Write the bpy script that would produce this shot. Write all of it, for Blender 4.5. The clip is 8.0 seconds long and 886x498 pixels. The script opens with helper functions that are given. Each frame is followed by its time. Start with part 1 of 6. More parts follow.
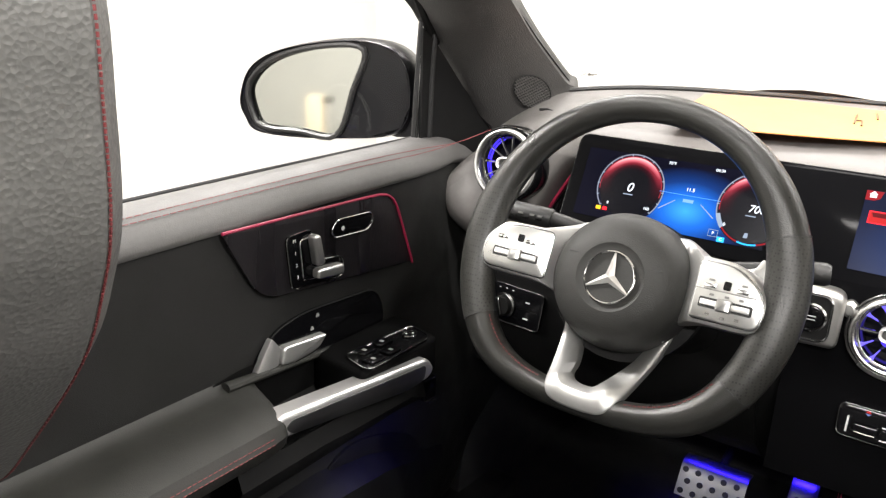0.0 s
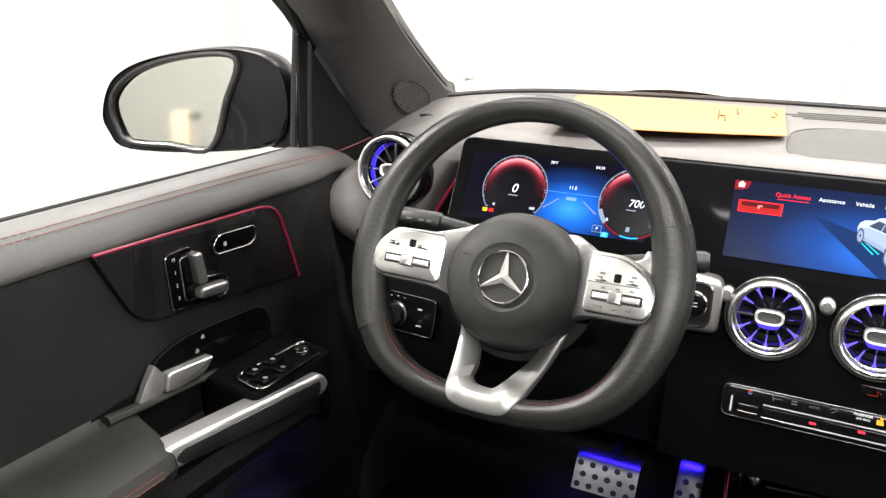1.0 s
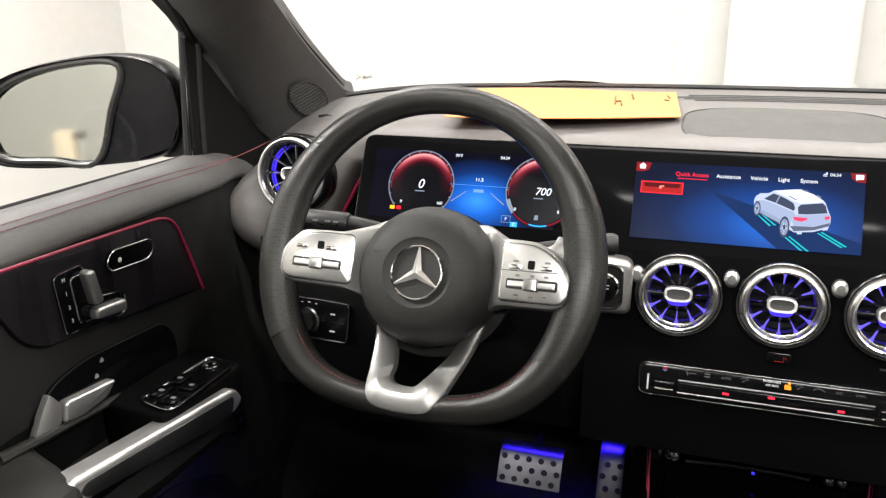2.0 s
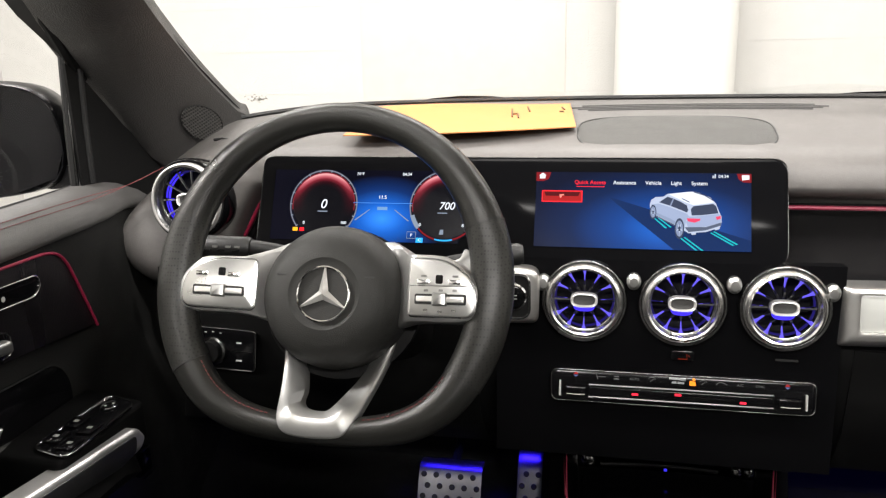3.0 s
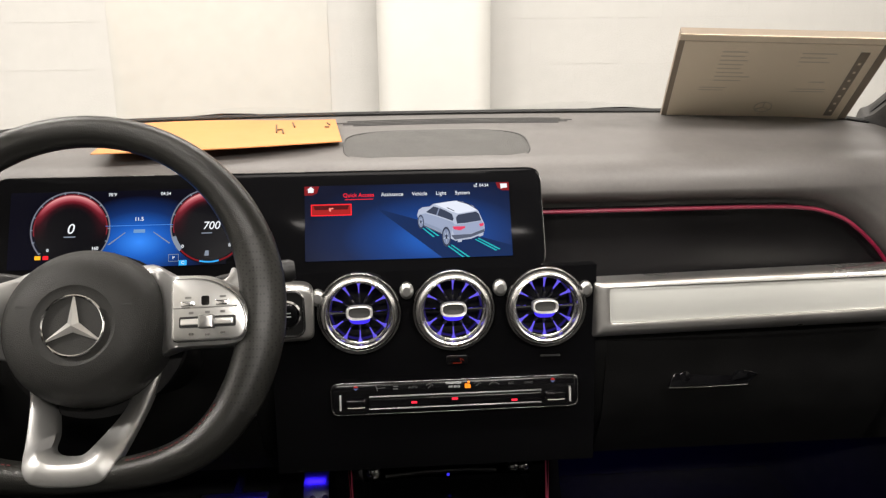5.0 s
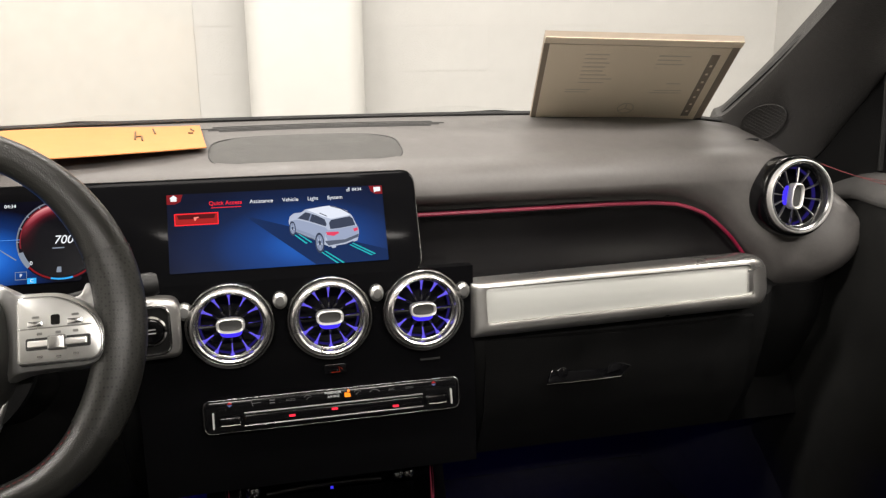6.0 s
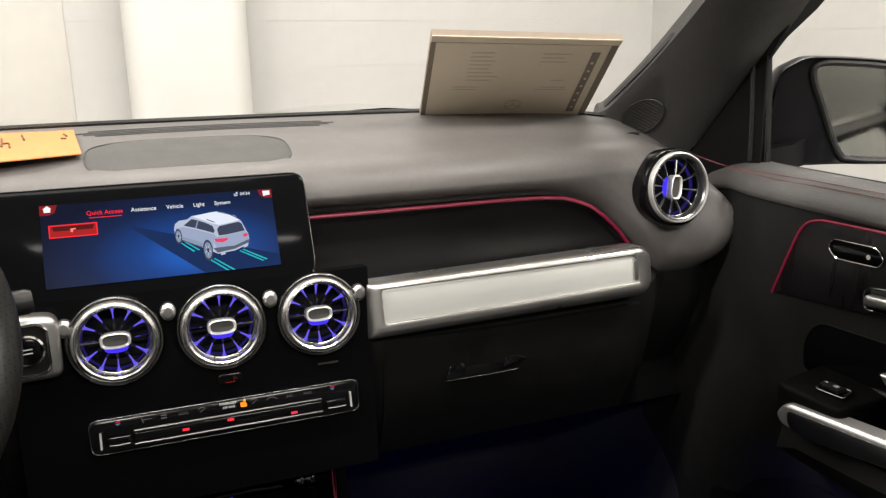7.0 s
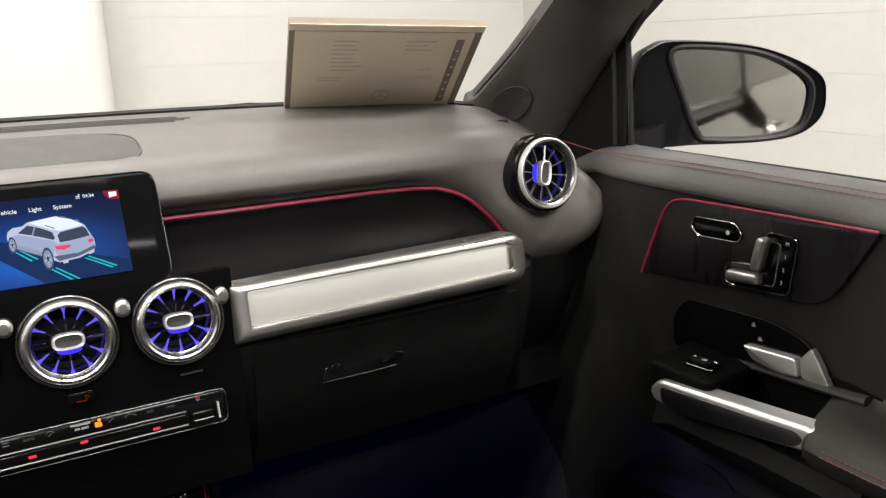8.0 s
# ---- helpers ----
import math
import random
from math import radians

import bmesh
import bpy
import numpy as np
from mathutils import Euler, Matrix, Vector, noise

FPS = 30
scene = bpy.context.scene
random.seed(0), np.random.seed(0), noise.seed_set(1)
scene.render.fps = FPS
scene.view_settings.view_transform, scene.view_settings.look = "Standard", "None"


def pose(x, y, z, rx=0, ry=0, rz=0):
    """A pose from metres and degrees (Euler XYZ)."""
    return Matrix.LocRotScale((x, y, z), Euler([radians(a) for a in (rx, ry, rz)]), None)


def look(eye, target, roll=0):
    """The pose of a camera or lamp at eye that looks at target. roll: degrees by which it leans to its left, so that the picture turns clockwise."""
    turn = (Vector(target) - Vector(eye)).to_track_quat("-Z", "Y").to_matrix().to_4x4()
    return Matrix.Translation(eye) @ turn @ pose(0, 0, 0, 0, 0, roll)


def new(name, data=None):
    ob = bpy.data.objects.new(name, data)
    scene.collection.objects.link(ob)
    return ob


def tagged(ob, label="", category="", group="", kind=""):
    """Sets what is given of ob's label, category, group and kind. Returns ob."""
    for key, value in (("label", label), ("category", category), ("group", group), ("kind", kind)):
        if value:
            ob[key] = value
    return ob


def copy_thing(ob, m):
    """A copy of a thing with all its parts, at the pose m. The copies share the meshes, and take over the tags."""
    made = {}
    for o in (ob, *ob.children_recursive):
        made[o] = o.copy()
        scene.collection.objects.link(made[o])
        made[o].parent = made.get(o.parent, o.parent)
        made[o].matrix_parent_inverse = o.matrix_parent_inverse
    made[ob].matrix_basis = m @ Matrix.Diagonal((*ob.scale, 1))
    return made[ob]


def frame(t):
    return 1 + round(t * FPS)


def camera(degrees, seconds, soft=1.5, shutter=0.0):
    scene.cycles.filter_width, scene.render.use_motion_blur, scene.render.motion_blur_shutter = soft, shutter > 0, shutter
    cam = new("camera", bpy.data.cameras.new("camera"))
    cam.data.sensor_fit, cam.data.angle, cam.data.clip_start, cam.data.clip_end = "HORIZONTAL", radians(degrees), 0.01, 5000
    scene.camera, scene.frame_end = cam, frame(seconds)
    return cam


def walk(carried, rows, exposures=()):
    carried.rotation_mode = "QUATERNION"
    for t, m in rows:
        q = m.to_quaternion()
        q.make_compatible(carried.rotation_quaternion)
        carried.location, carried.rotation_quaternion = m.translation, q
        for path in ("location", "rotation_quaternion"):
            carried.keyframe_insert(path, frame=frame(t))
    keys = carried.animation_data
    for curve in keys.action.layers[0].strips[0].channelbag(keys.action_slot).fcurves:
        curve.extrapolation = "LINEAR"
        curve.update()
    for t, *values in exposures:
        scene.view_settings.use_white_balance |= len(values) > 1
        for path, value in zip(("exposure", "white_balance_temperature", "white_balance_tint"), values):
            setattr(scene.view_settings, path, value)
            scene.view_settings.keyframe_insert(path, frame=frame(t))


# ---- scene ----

# ---- camera and its walk: t, place, yaw to the left, pitch, roll ----
cam = camera(58.5, 8.0, soft=1.3)
ROWS = [
    (0, -0.0566, -0.9172, 0.8937, 35.49, -18.45, 1.87),
    (0.5, -0.0665, -0.9138, 0.8896, 30.93, -17.94, 1.58),
    (1, -0.0748, -0.9127, 0.8835, 26.33, -17.36, 1.43),
    (1.5, -0.0832, -0.9071, 0.8742, 22.67, -17.24, 0.56),
    (3, -0.0845, -0.8949, 0.8644, 12.33, -15.62, -1.69),
    (3.5, -0.0822, -0.8979, 0.8600, 8.48, -14.80, -1.53),
    (4, -0.0814, -0.8943, 0.8607, 4.16, -14.68, -0.92),
    (4.5, -0.0822, -0.8913, 0.8577, -0.00, -14.54, -0.63),
    (6, -0.0697, -0.8767, 0.8432, -13.10, -13.73, -0.64),
    (6.5, -0.0678, -0.8709, 0.8497, -17.10, -14.27, -0.37),
    (7, -0.0654, -0.8746, 0.8505, -20.77, -14.29, -0.94),
    (7.5, -0.0503, -0.8724, 0.8386, -24.54, -14.40, -1.79),
    (8, -0.0337, -0.8590, 0.8362, -29.02, -14.58, -1.78),
]


def aimed(x, y, z, yaw, pitch, roll):
    a, b = radians(yaw), radians(pitch)
    ahead = Vector((-math.sin(a) * math.cos(b), math.cos(a) * math.cos(b), math.sin(b)))
    eye = Vector((x, y, z))
    return look(eye, eye + ahead, roll)


EXPO = [(0, 1.38, 6380, 11), (1.0, 1.31, 6330, 11), (1.5, 1.10, 6380, 11), (3.0, 0.72, 6420, 11), (3.5, 0.63, 6440, 11), (4.0, 0.50, 6590, 11), (4.5, 0.38, 6660, 12), (7.0, 0.34, 6600, 11), (7.5, 0.37, 6530, 11), (8.0, 0.47, 6500, 11)]
walk(cam, [(t, aimed(*row)) for t, *row in ROWS], EXPO)

# ---- world and lamps ----
world = bpy.data.worlds.new("world")
world.use_nodes = True
world.node_tree.nodes["Background"].inputs[0].default_value = (1.0, 0.96, 0.88, 1)
world.node_tree.nodes["Background"].inputs[1].default_value = 0.02
scene.world = world


def area_lamp(name, m, sx, sy, watts, colour):
    lamp = bpy.data.lights.new(name, "AREA")
    lamp.shape, lamp.size, lamp.size_y, lamp.energy, lamp.color = "RECTANGLE", sx, sy, watts, colour
    ob = new(name, lamp)
    ob.matrix_world = m
    return ob


WARM = (1.0, 0.96, 0.905)
# the last lamp is added above the roof opening to light the dash from above
for lx, ly, watts in ((-1.8, 1.2, 38), (1.6, 1.4, 24), (0.0, 1.4, 28), (-2.2, -0.7, 95), (1.9, -0.9, 70), (-0.9, -3.3, 105), (0.9, -3.3, 85), (0.0, -0.8, 29)):
    area_lamp("room_lamp", pose(lx, ly, 2.52), 1.3, 0.3, watts, WARM)
BLUE = (0.03, 0.012, 1.0)
area_lamp("footwell_lamp", pose(-0.30, 0.315, 0.235), 0.22, 0.02, 0.07, BLUE).data.spread = radians(70)
area_lamp("footwell_lamp", pose(0.36, 0.16, 0.25, 25, 0, 0), 0.20, 0.03, 0.28, BLUE)

for s in (-1, 1):
    area_lamp("door_pocket_lamp", pose(s * 0.640, -0.20, 0.335, 0, 0, 0), 0.02, 0.16, 0.02, BLUE)

# ---- materials ----


def material(name, base, rough=0.5, metal=0.0, grain=0.0, scale=200.0, vary=0.12, coat=0.0, emit=None, power=0.0, spec=0.5, stretch=None, wear=0.08):
    m = bpy.data.materials.new(name)
    m.use_nodes = True
    nt = m.node_tree
    b = nt.nodes["Principled BSDF"]
    b.inputs["Base Color"].default_value = (*base, 1)
    b.inputs["Roughness"].default_value = rough
    b.inputs["Metallic"].default_value = metal
    b.inputs["Coat Weight"].default_value = coat
    b.inputs["Coat Roughness"].default_value = 0.06
    b.inputs["Specular IOR Level"].default_value = spec
    if emit:
        b.inputs["Emission Color"].default_value = (*emit, 1)
        b.inputs["Emission Strength"].default_value = power
    tc = nt.nodes.new("ShaderNodeTexCoord")
    src = tc.outputs["Object"]
    if stretch:
        mp = nt.nodes.new("ShaderNodeMapping")
        mp.inputs["Scale"].default_value = stretch
        nt.links.new(src, mp.inputs[0])
        src = mp.outputs[0]
    if vary:
        n1 = nt.nodes.new("ShaderNodeTexNoise")
        n1.inputs["Scale"].default_value, n1.inputs["Detail"].default_value = scale * 0.06, 4
        n2 = nt.nodes.new("ShaderNodeTexNoise")
        n2.inputs["Scale"].default_value, n2.inputs["Detail"].default_value = scale * 0.6, 3
        add = nt.nodes.new("ShaderNodeMath")
        add.operation = "ADD"
        ramp = nt.nodes.new("ShaderNodeMapRange")
        ramp.inputs[1].default_value, ramp.inputs[2].default_value = 0.6, 1.4
        ramp.inputs[3].default_value, ramp.inputs[4].default_value = 1 - vary, 1 + vary
        mul = nt.nodes.new("ShaderNodeVectorMath")
        mul.operation = "SCALE"
        mul.inputs[0].default_value = base
        rr = nt.nodes.new("ShaderNodeMapRange")
        rr.inputs[1].default_value, rr.inputs[2].default_value = 0.3, 0.7
        rr.inputs[3].default_value, rr.inputs[4].default_value = max(0.02, rough - wear), min(1, rough + wear)
        nt.links.new(src, n1.inputs["Vector"]), nt.links.new(src, n2.inputs["Vector"])
        nt.links.new(n1.outputs[0], add.inputs[0]), nt.links.new(n2.outputs[0], add.inputs[1])
        nt.links.new(add.outputs[0], ramp.inputs[0]), nt.links.new(ramp.outputs[0], mul.inputs["Scale"])
        nt.links.new(mul.outputs[0], b.inputs["Base Color"])
        nt.links.new(n1.outputs[0], rr.inputs[0]), nt.links.new(rr.outputs[0], b.inputs["Roughness"])
    if grain:
        v = nt.nodes.new("ShaderNodeTexVoronoi")
        v.inputs["Scale"].default_value = scale * 2.5
        bump = nt.nodes.new("ShaderNodeBump")
        bump.inputs["Strength"].default_value, bump.inputs["Distance"].default_value = grain, 0.001
        nt.links.new(src, v.inputs["Vector"]), nt.links.new(v.outputs[0], bump.inputs["Height"])
        nt.links.new(bump.outputs[0], b.inputs["Normal"])
    return m


def glow(name, colour, power):
    return material(name, tuple(0.02 * c for c in colour), 0.4, vary=0, emit=colour, power=power, spec=0.03)


def clear_glass(name, tint=(1, 1, 1), gloss=0.03, edge_on=0.0):
    """Thin glass: lets the view through, tinted; it shines evenly, and more where it is seen edge-on."""
    m = bpy.data.materials.new(name)
    m.use_nodes = True
    nt = m.node_tree
    nt.nodes.remove(nt.nodes["Principled BSDF"])
    out = nt.nodes["Material Output"]
    tr, gl, mix, facing_, power, shine = (nt.nodes.new("ShaderNode" + k) for k in ("BsdfTransparent", "BsdfGlossy", "MixShader", "LayerWeight", "Math", "Math"))
    tr.inputs[0].default_value, gl.inputs["Roughness"].default_value = (*tint, 1), 0.02
    facing_.inputs["Blend"].default_value = 0.5
    power.operation, power.inputs[1].default_value = "POWER", 4.0
    shine.operation, shine.inputs[1].default_value, shine.inputs[2].default_value = "MULTIPLY_ADD", edge_on, gloss
    nt.links.new(facing_.outputs["Facing"], power.inputs[0]), nt.links.new(power.outputs[0], shine.inputs[0])
    nt.links.new(shine.outputs[0], mix.inputs[0])
    nt.links.new(tr.outputs[0], mix.inputs[1]), nt.links.new(gl.outputs[0], mix.inputs[2])
    nt.links.new(mix.outputs[0], out.inputs[0])
    return m


M_DASH = material("soft_dash_skin", (0.098, 0.092, 0.088), 0.50, grain=0.13, scale=300)
M_LEATHER = material("black_leather", (0.042, 0.042, 0.041), 0.50, grain=0.30, scale=420, spec=0.35)
M_GRIP = material("perforated_leather", (0.022, 0.022, 0.020), 0.38, grain=0.12, scale=420, spec=0.36)
M_PLASTIC = material("black_grained_plastic", (0.0055, 0.0055, 0.0055), 0.55, grain=0.25, scale=400, spec=0.16)
M_GLOSS = material("gloss_black", (0.003, 0.003, 0.0035), 0.14, scale=60, vary=0.05, wear=0.04, spec=0.28)
M_CARPET = material("black_carpet", (0.008, 0.008, 0.009), 0.95, grain=1.0, scale=500)
M_INLAY = material("dark_inlay", (0.008, 0.007, 0.008), 0.30, grain=0.2, scale=500, stretch=(1, 1, 0.1))
M_SILVER = material("satin_silver", (0.72, 0.71, 0.69), 0.40, metal=0.74, scale=120, vary=0.04)
M_BRUSH = material("brushed_aluminium", (0.62, 0.61, 0.60), 0.36, metal=0.85, scale=200, vary=0.05, stretch=(0.05, 1, 1))
M_BAR = material("silver_trim_paint", (0.60, 0.61, 0.58), 0.36, metal=0.35, scale=200, vary=0.04, stretch=(0.05, 1, 1))
M_LEVER = material("grey_switch_metal", (0.34, 0.34, 0.33), 0.35, metal=0.9, scale=120, vary=0.04)
M_CHROME = material("bright_chrome", (0.8, 0.8, 0.8), 0.1, metal=1.0, vary=0.02)
M_DARKMETAL = material("smoked_chrome", (0.25, 0.25, 0.25), 0.22, metal=1.0, vary=0.03)
M_SMOKE = material("dark_smoked_metal", (0.085, 0.085, 0.085), 0.3, metal=1.0, vary=0.03)
M_RED = material("red_piping", (0.21, 0.008, 0.035), 0.45, vary=0.1, scale=300)
M_STITCH = material("red_thread", (0.13, 0.018, 0.02), 0.7, vary=0.1, scale=800)
M_PAINT = material("black_car_paint", (0.008, 0.008, 0.009), 0.15, coat=1.0, vary=0.03)
M_PIT = material("matt_black_recess", (0.007, 0.007, 0.007), 0.7, vary=0.1, spec=0.12)
M_RUBBER = material("black_rubber", (0.012, 0.012, 0.012), 0.6, vary=0.1)
M_MIRROR = material("mirror_silvering", (0.42, 0.43, 0.40), 0.05, metal=1.0, vary=0)
M_RIM = material("worn_wheel_leather", (0.015, 0.015, 0.0135), 0.30, grain=0.20, scale=380, vary=0.07, wear=0.03, spec=0.42)
M_WALL = material("white_painted_block", (0.47, 0.465, 0.447), 0.55, grain=0.4, scale=40, vary=0.05)
M_CONCRETE = material("grey_concrete", (0.35, 0.34, 0.32), 0.6, grain=0.3, scale=30, vary=0.15)
M_CEIL = material("white_ceiling", (0.75, 0.73, 0.68), 0.8, scale=20, vary=0.05)
M_NOTE = material("yellow_paper", (0.49, 0.20, 0.058), 0.7, grain=0.1, scale=100, vary=0.05)
M_CARD = material("beige_card", (0.82, 0.71, 0.55), 0.7, grain=0.1, scale=100, vary=0.04)
M_CARDDARK = material("brown_print", (0.27, 0.22, 0.17), 0.7, vary=0.05)
M_PRINT = material("faint_print", (0.60, 0.52, 0.41), 0.7, vary=0.05)
M_INK = material("black_ink", (0.12, 0.07, 0.03), 0.7, vary=0.1)
M_WHITEPAD = material("pale_switch_pad", (0.52, 0.52, 0.51), 0.30, vary=0.04, metal=1.0)
M_ICON = material("white_print", (0.45, 0.45, 0.44), 0.5, vary=0)
M_FASCIA = material("gloss_dark_fascia", (0.006, 0.0055, 0.006), 0.24, scale=40, vary=0.1, wear=0.06)
M_WAIST = material("grained_waist_skin", (0.066, 0.064, 0.062), 0.5, grain=0.25, scale=300)
M_SPOKE = material("satin_spoke_metal", (0.57, 0.57, 0.56), 0.42, metal=0.92, scale=120, vary=0.04)
M_SHELL = material("gloss_black_shell", (0.004, 0.004, 0.005), 0.30, scale=60, vary=0.05, wear=0.04, spec=0.12)
M_BEZEL = material("dull_mirror_rim", (0.010, 0.010, 0.010), 0.38, vary=0.08, scale=200, spec=0.35)
M_TRIANGLE = material("dull_black_trim", (0.006, 0.006, 0.006), 0.6, grain=0.2, scale=400, vary=0.08, spec=0.06)
M_SCREEN = material("screen_glass", (0.0032, 0.0032, 0.0036), 0.10, scale=60, vary=0.03, wear=0.03, spec=0.025)
M_TINT = clear_glass("rear_glass", (0.26, 0.265, 0.26), 0.06, 0.9)
M_GLASS = clear_glass("window_glass", gloss=0.012)
M_SIDEGLASS = clear_glass("side_window_glass", gloss=0.008, edge_on=0.9)


def perforate(m, pitch, dark):
    """Fine round holes, as in perforated leather."""
    nt = m.node_tree
    b = nt.nodes["Principled BSDF"]
    tc, v, hole, mix = (nt.nodes.new("ShaderNode" + k) for k in ("TexCoord", "TexVoronoi", "MapRange", "Mix"))
    v.inputs["Scale"].default_value, v.inputs["Randomness"].default_value = 1 / pitch, 0.1
    hole.inputs[1].default_value, hole.inputs[2].default_value = 0.26, 0.36
    mix.data_type = "RGBA"
    mix.inputs[6].default_value = (*dark, 1)
    old = b.inputs["Base Color"].links[0].from_socket
    nt.links.new(tc.outputs["Object"], v.inputs["Vector"]), nt.links.new(v.outputs[0], hole.inputs[0])
    nt.links.new(hole.outputs[0], mix.inputs[0]), nt.links.new(old, mix.inputs[7])
    nt.links.new(mix.outputs[2], b.inputs["Base Color"])


perforate(M_GRIP, 0.0032, (0.003, 0.003, 0.003))
G_BLUE = glow("blue_light_guide", (0.05, 0.04, 1.0), 0.7)
G_RED = glow("red_indicator", (1.0, 0.03, 0.06), 1.05)
G_AMBER = glow("amber_indicator", (1.0, 0.25, 0.02), 1.2)
G_WHITE = glow("white_pixels", (0.9, 0.95, 1.0), 0.8)

# ---- mesh helpers ----


def part(name, bm, mat, parent=None, label="", smooth=True):
    me = bpy.data.meshes.new(name)
    bmesh.ops.recalc_face_normals(bm, faces=bm.faces)
    bm.to_mesh(me)
    bm.free()
    if smooth:
        for p in me.polygons:
            p.use_smooth = len(p.vertices) < 5
        me.set_sharp_from_angle(angle=radians(34))
    me.materials.append(mat)
    ob = new(name, me)
    if parent:
        ob.parent = parent
        if parent.type == "EMPTY":
            ob.matrix_parent_inverse = Matrix.Translation(-parent.location)
    if label:
        ob["label"] = label
    return ob


def thing(name, base, label, category, group="", kind=""):
    ob = new(name)
    ob.empty_display_size = 0.02
    ob.location = base
    return tagged(ob, label, category, group, kind)


def slab(x0, x1, y0, y1, z0, z1, bevel=0.0, seg=2):
    bm = bmesh.new()
    bmesh.ops.create_cube(bm, size=1)
    for v in bm.verts:
        v.co = Vector(((x0 + x1) / 2 + v.co.x * (x1 - x0), (y0 + y1) / 2 + v.co.y * (y1 - y0), (z0 + z1) / 2 + v.co.z * (z1 - z0)))
    if bevel:
        bmesh.ops.bevel(bm, geom=list(bm.edges), offset=bevel, segments=seg, affect="EDGES", profile=0.5)
    return bm


def moved(bm, m):
    bmesh.ops.transform(bm, matrix=m, verts=bm.verts)
    return bm


def rounded(pts, radius, seg=5):
    """A closed outline with its corners rounded; radius: one for all, or one for each."""
    out, n = [], len(pts)
    for i in range(n):
        p, a, b = Vector(pts[i]), Vector(pts[i - 1]), Vector(pts[(i + 1) % n])
        r = radius[i] if isinstance(radius, (list, tuple)) else radius
        da, db = (a - p), (b - p)
        r = min(r, da.length * 0.49, db.length * 0.49)
        if r < 1e-5:
            out.append(p)
            continue
        s, e = p + da.normalized() * r, p + db.normalized() * r
        for k in range(seg + 1):
            t = k / seg
            out.append((1 - t) ** 2 * s + 2 * t * (1 - t) * p + t * t * e)
    return out


def plate(outline, depth, m=Matrix(), bevel=0.0, seg=2, holes=()):
    """A prism over an outline in its x, y plane, from z = 0 up to depth, laid at the pose m; its upper rim bevelled."""
    pts = [Vector((p[0], p[1], 0)) for p in outline]
    n = len(pts)
    if sum(p.x * q.y - q.x * p.y for p, q in zip(pts, pts[1:] + pts[:1])) < 0:
        pts.reverse()
    levels = [(0.0, 0.0), (0.0, depth - bevel)]
    levels += [(bevel * (1 - math.cos(0.5 * math.pi * k / seg)), depth - bevel + bevel * math.sin(0.5 * math.pi * k / seg)) for k in range(1, seg + 1)] if bevel else []
    ups = []
    for i in range(n):
        da, db = (pts[i] - pts[i - 1]).normalized(), (pts[(i + 1) % n] - pts[i]).normalized()
        na, nb = Vector((-da.y, da.x, 0)), Vector((-db.y, db.x, 0))
        mid = na + nb
        ups.append(mid / max(0.5, 0.5 * mid.length_squared))
    rings = []
    for inset, height in levels:
        ring = [p + u * inset for p, u in zip(pts, ups)]
        flipped = [(ring[(i + 1) % n] - ring[i]).dot(pts[(i + 1) % n] - pts[i]) <= 0 for i in range(n)]
        if inset and any(flipped) and not all(flipped):
            first = next(i for i in range(n) if not flipped[i - 1] and flipped[i])
            i = 0
            while i < n:
                j = i
                while j < n and flipped[(first + j) % n]:
                    j += 1
                if j > i:
                    run = [(first + k) % n for k in range(i, j + 1)]
                    mean = sum((ring[k] for k in run), Vector()) / len(run)
                    for k in run:
                        ring[k] = mean.copy()
                i = j + 1
        rings.append([Vector((p.x, p.y, height)) for p in ring])
    bm = loft(rings, close=True)
    bm.verts.ensure_lookup_table()
    low, high = [bm.verts[k] for k in range(n)], [bm.verts[k] for k in range(n * (len(rings) - 1), n * len(rings))]
    bm.faces.new(list(reversed(low))), bm.faces.new(high)
    bmesh.ops.remove_doubles(bm, verts=bm.verts, dist=1e-6)
    return moved(bm, m)


def sweep(path, radius, closed=False, sides=10, flat=1.0, up=None):
    """A tube along a path; radius a number or a function of 0..1 giving (rx, ry)."""
    bm = bmesh.new()
    pts = [Vector(p) for p in path]
    n = len(pts)
    rings = []
    prev = None
    for i, p in enumerate(pts):
        a = pts[i - 1] if (i or closed) else p
        b = pts[(i + 1) % n] if (i < n - 1 or closed) else p
        d = (b - a).normalized()
        ref = Vector(up) if up else (prev if prev else Vector((0, 0, 1)) if abs(d.z) < 0.9 else Vector((1, 0, 0)))
        side = d.cross(ref)
        if side.length < 1e-4:
            side = d.orthogonal()
        side.normalize()
        nrm = side.cross(d).normalized()
        prev = nrm
        r = radius(i / max(1, n - 1)) if callable(radius) else (radius, radius * flat)
        rings.append([bm.verts.new(p + side * math.cos(2 * math.pi * k / sides) * r[0] + nrm * math.sin(2 * math.pi * k / sides) * r[1]) for k in range(sides)])
    for i in range(n if closed else n - 1):
        a, b = rings[i], rings[(i + 1) % n]
        for k in range(sides):
            bm.faces.new((a[k], a[(k + 1) % sides], b[(k + 1) % sides], b[k]))
    if not closed:
        bm.faces.new(list(reversed(rings[0]))), bm.faces.new(rings[-1])
    return bm


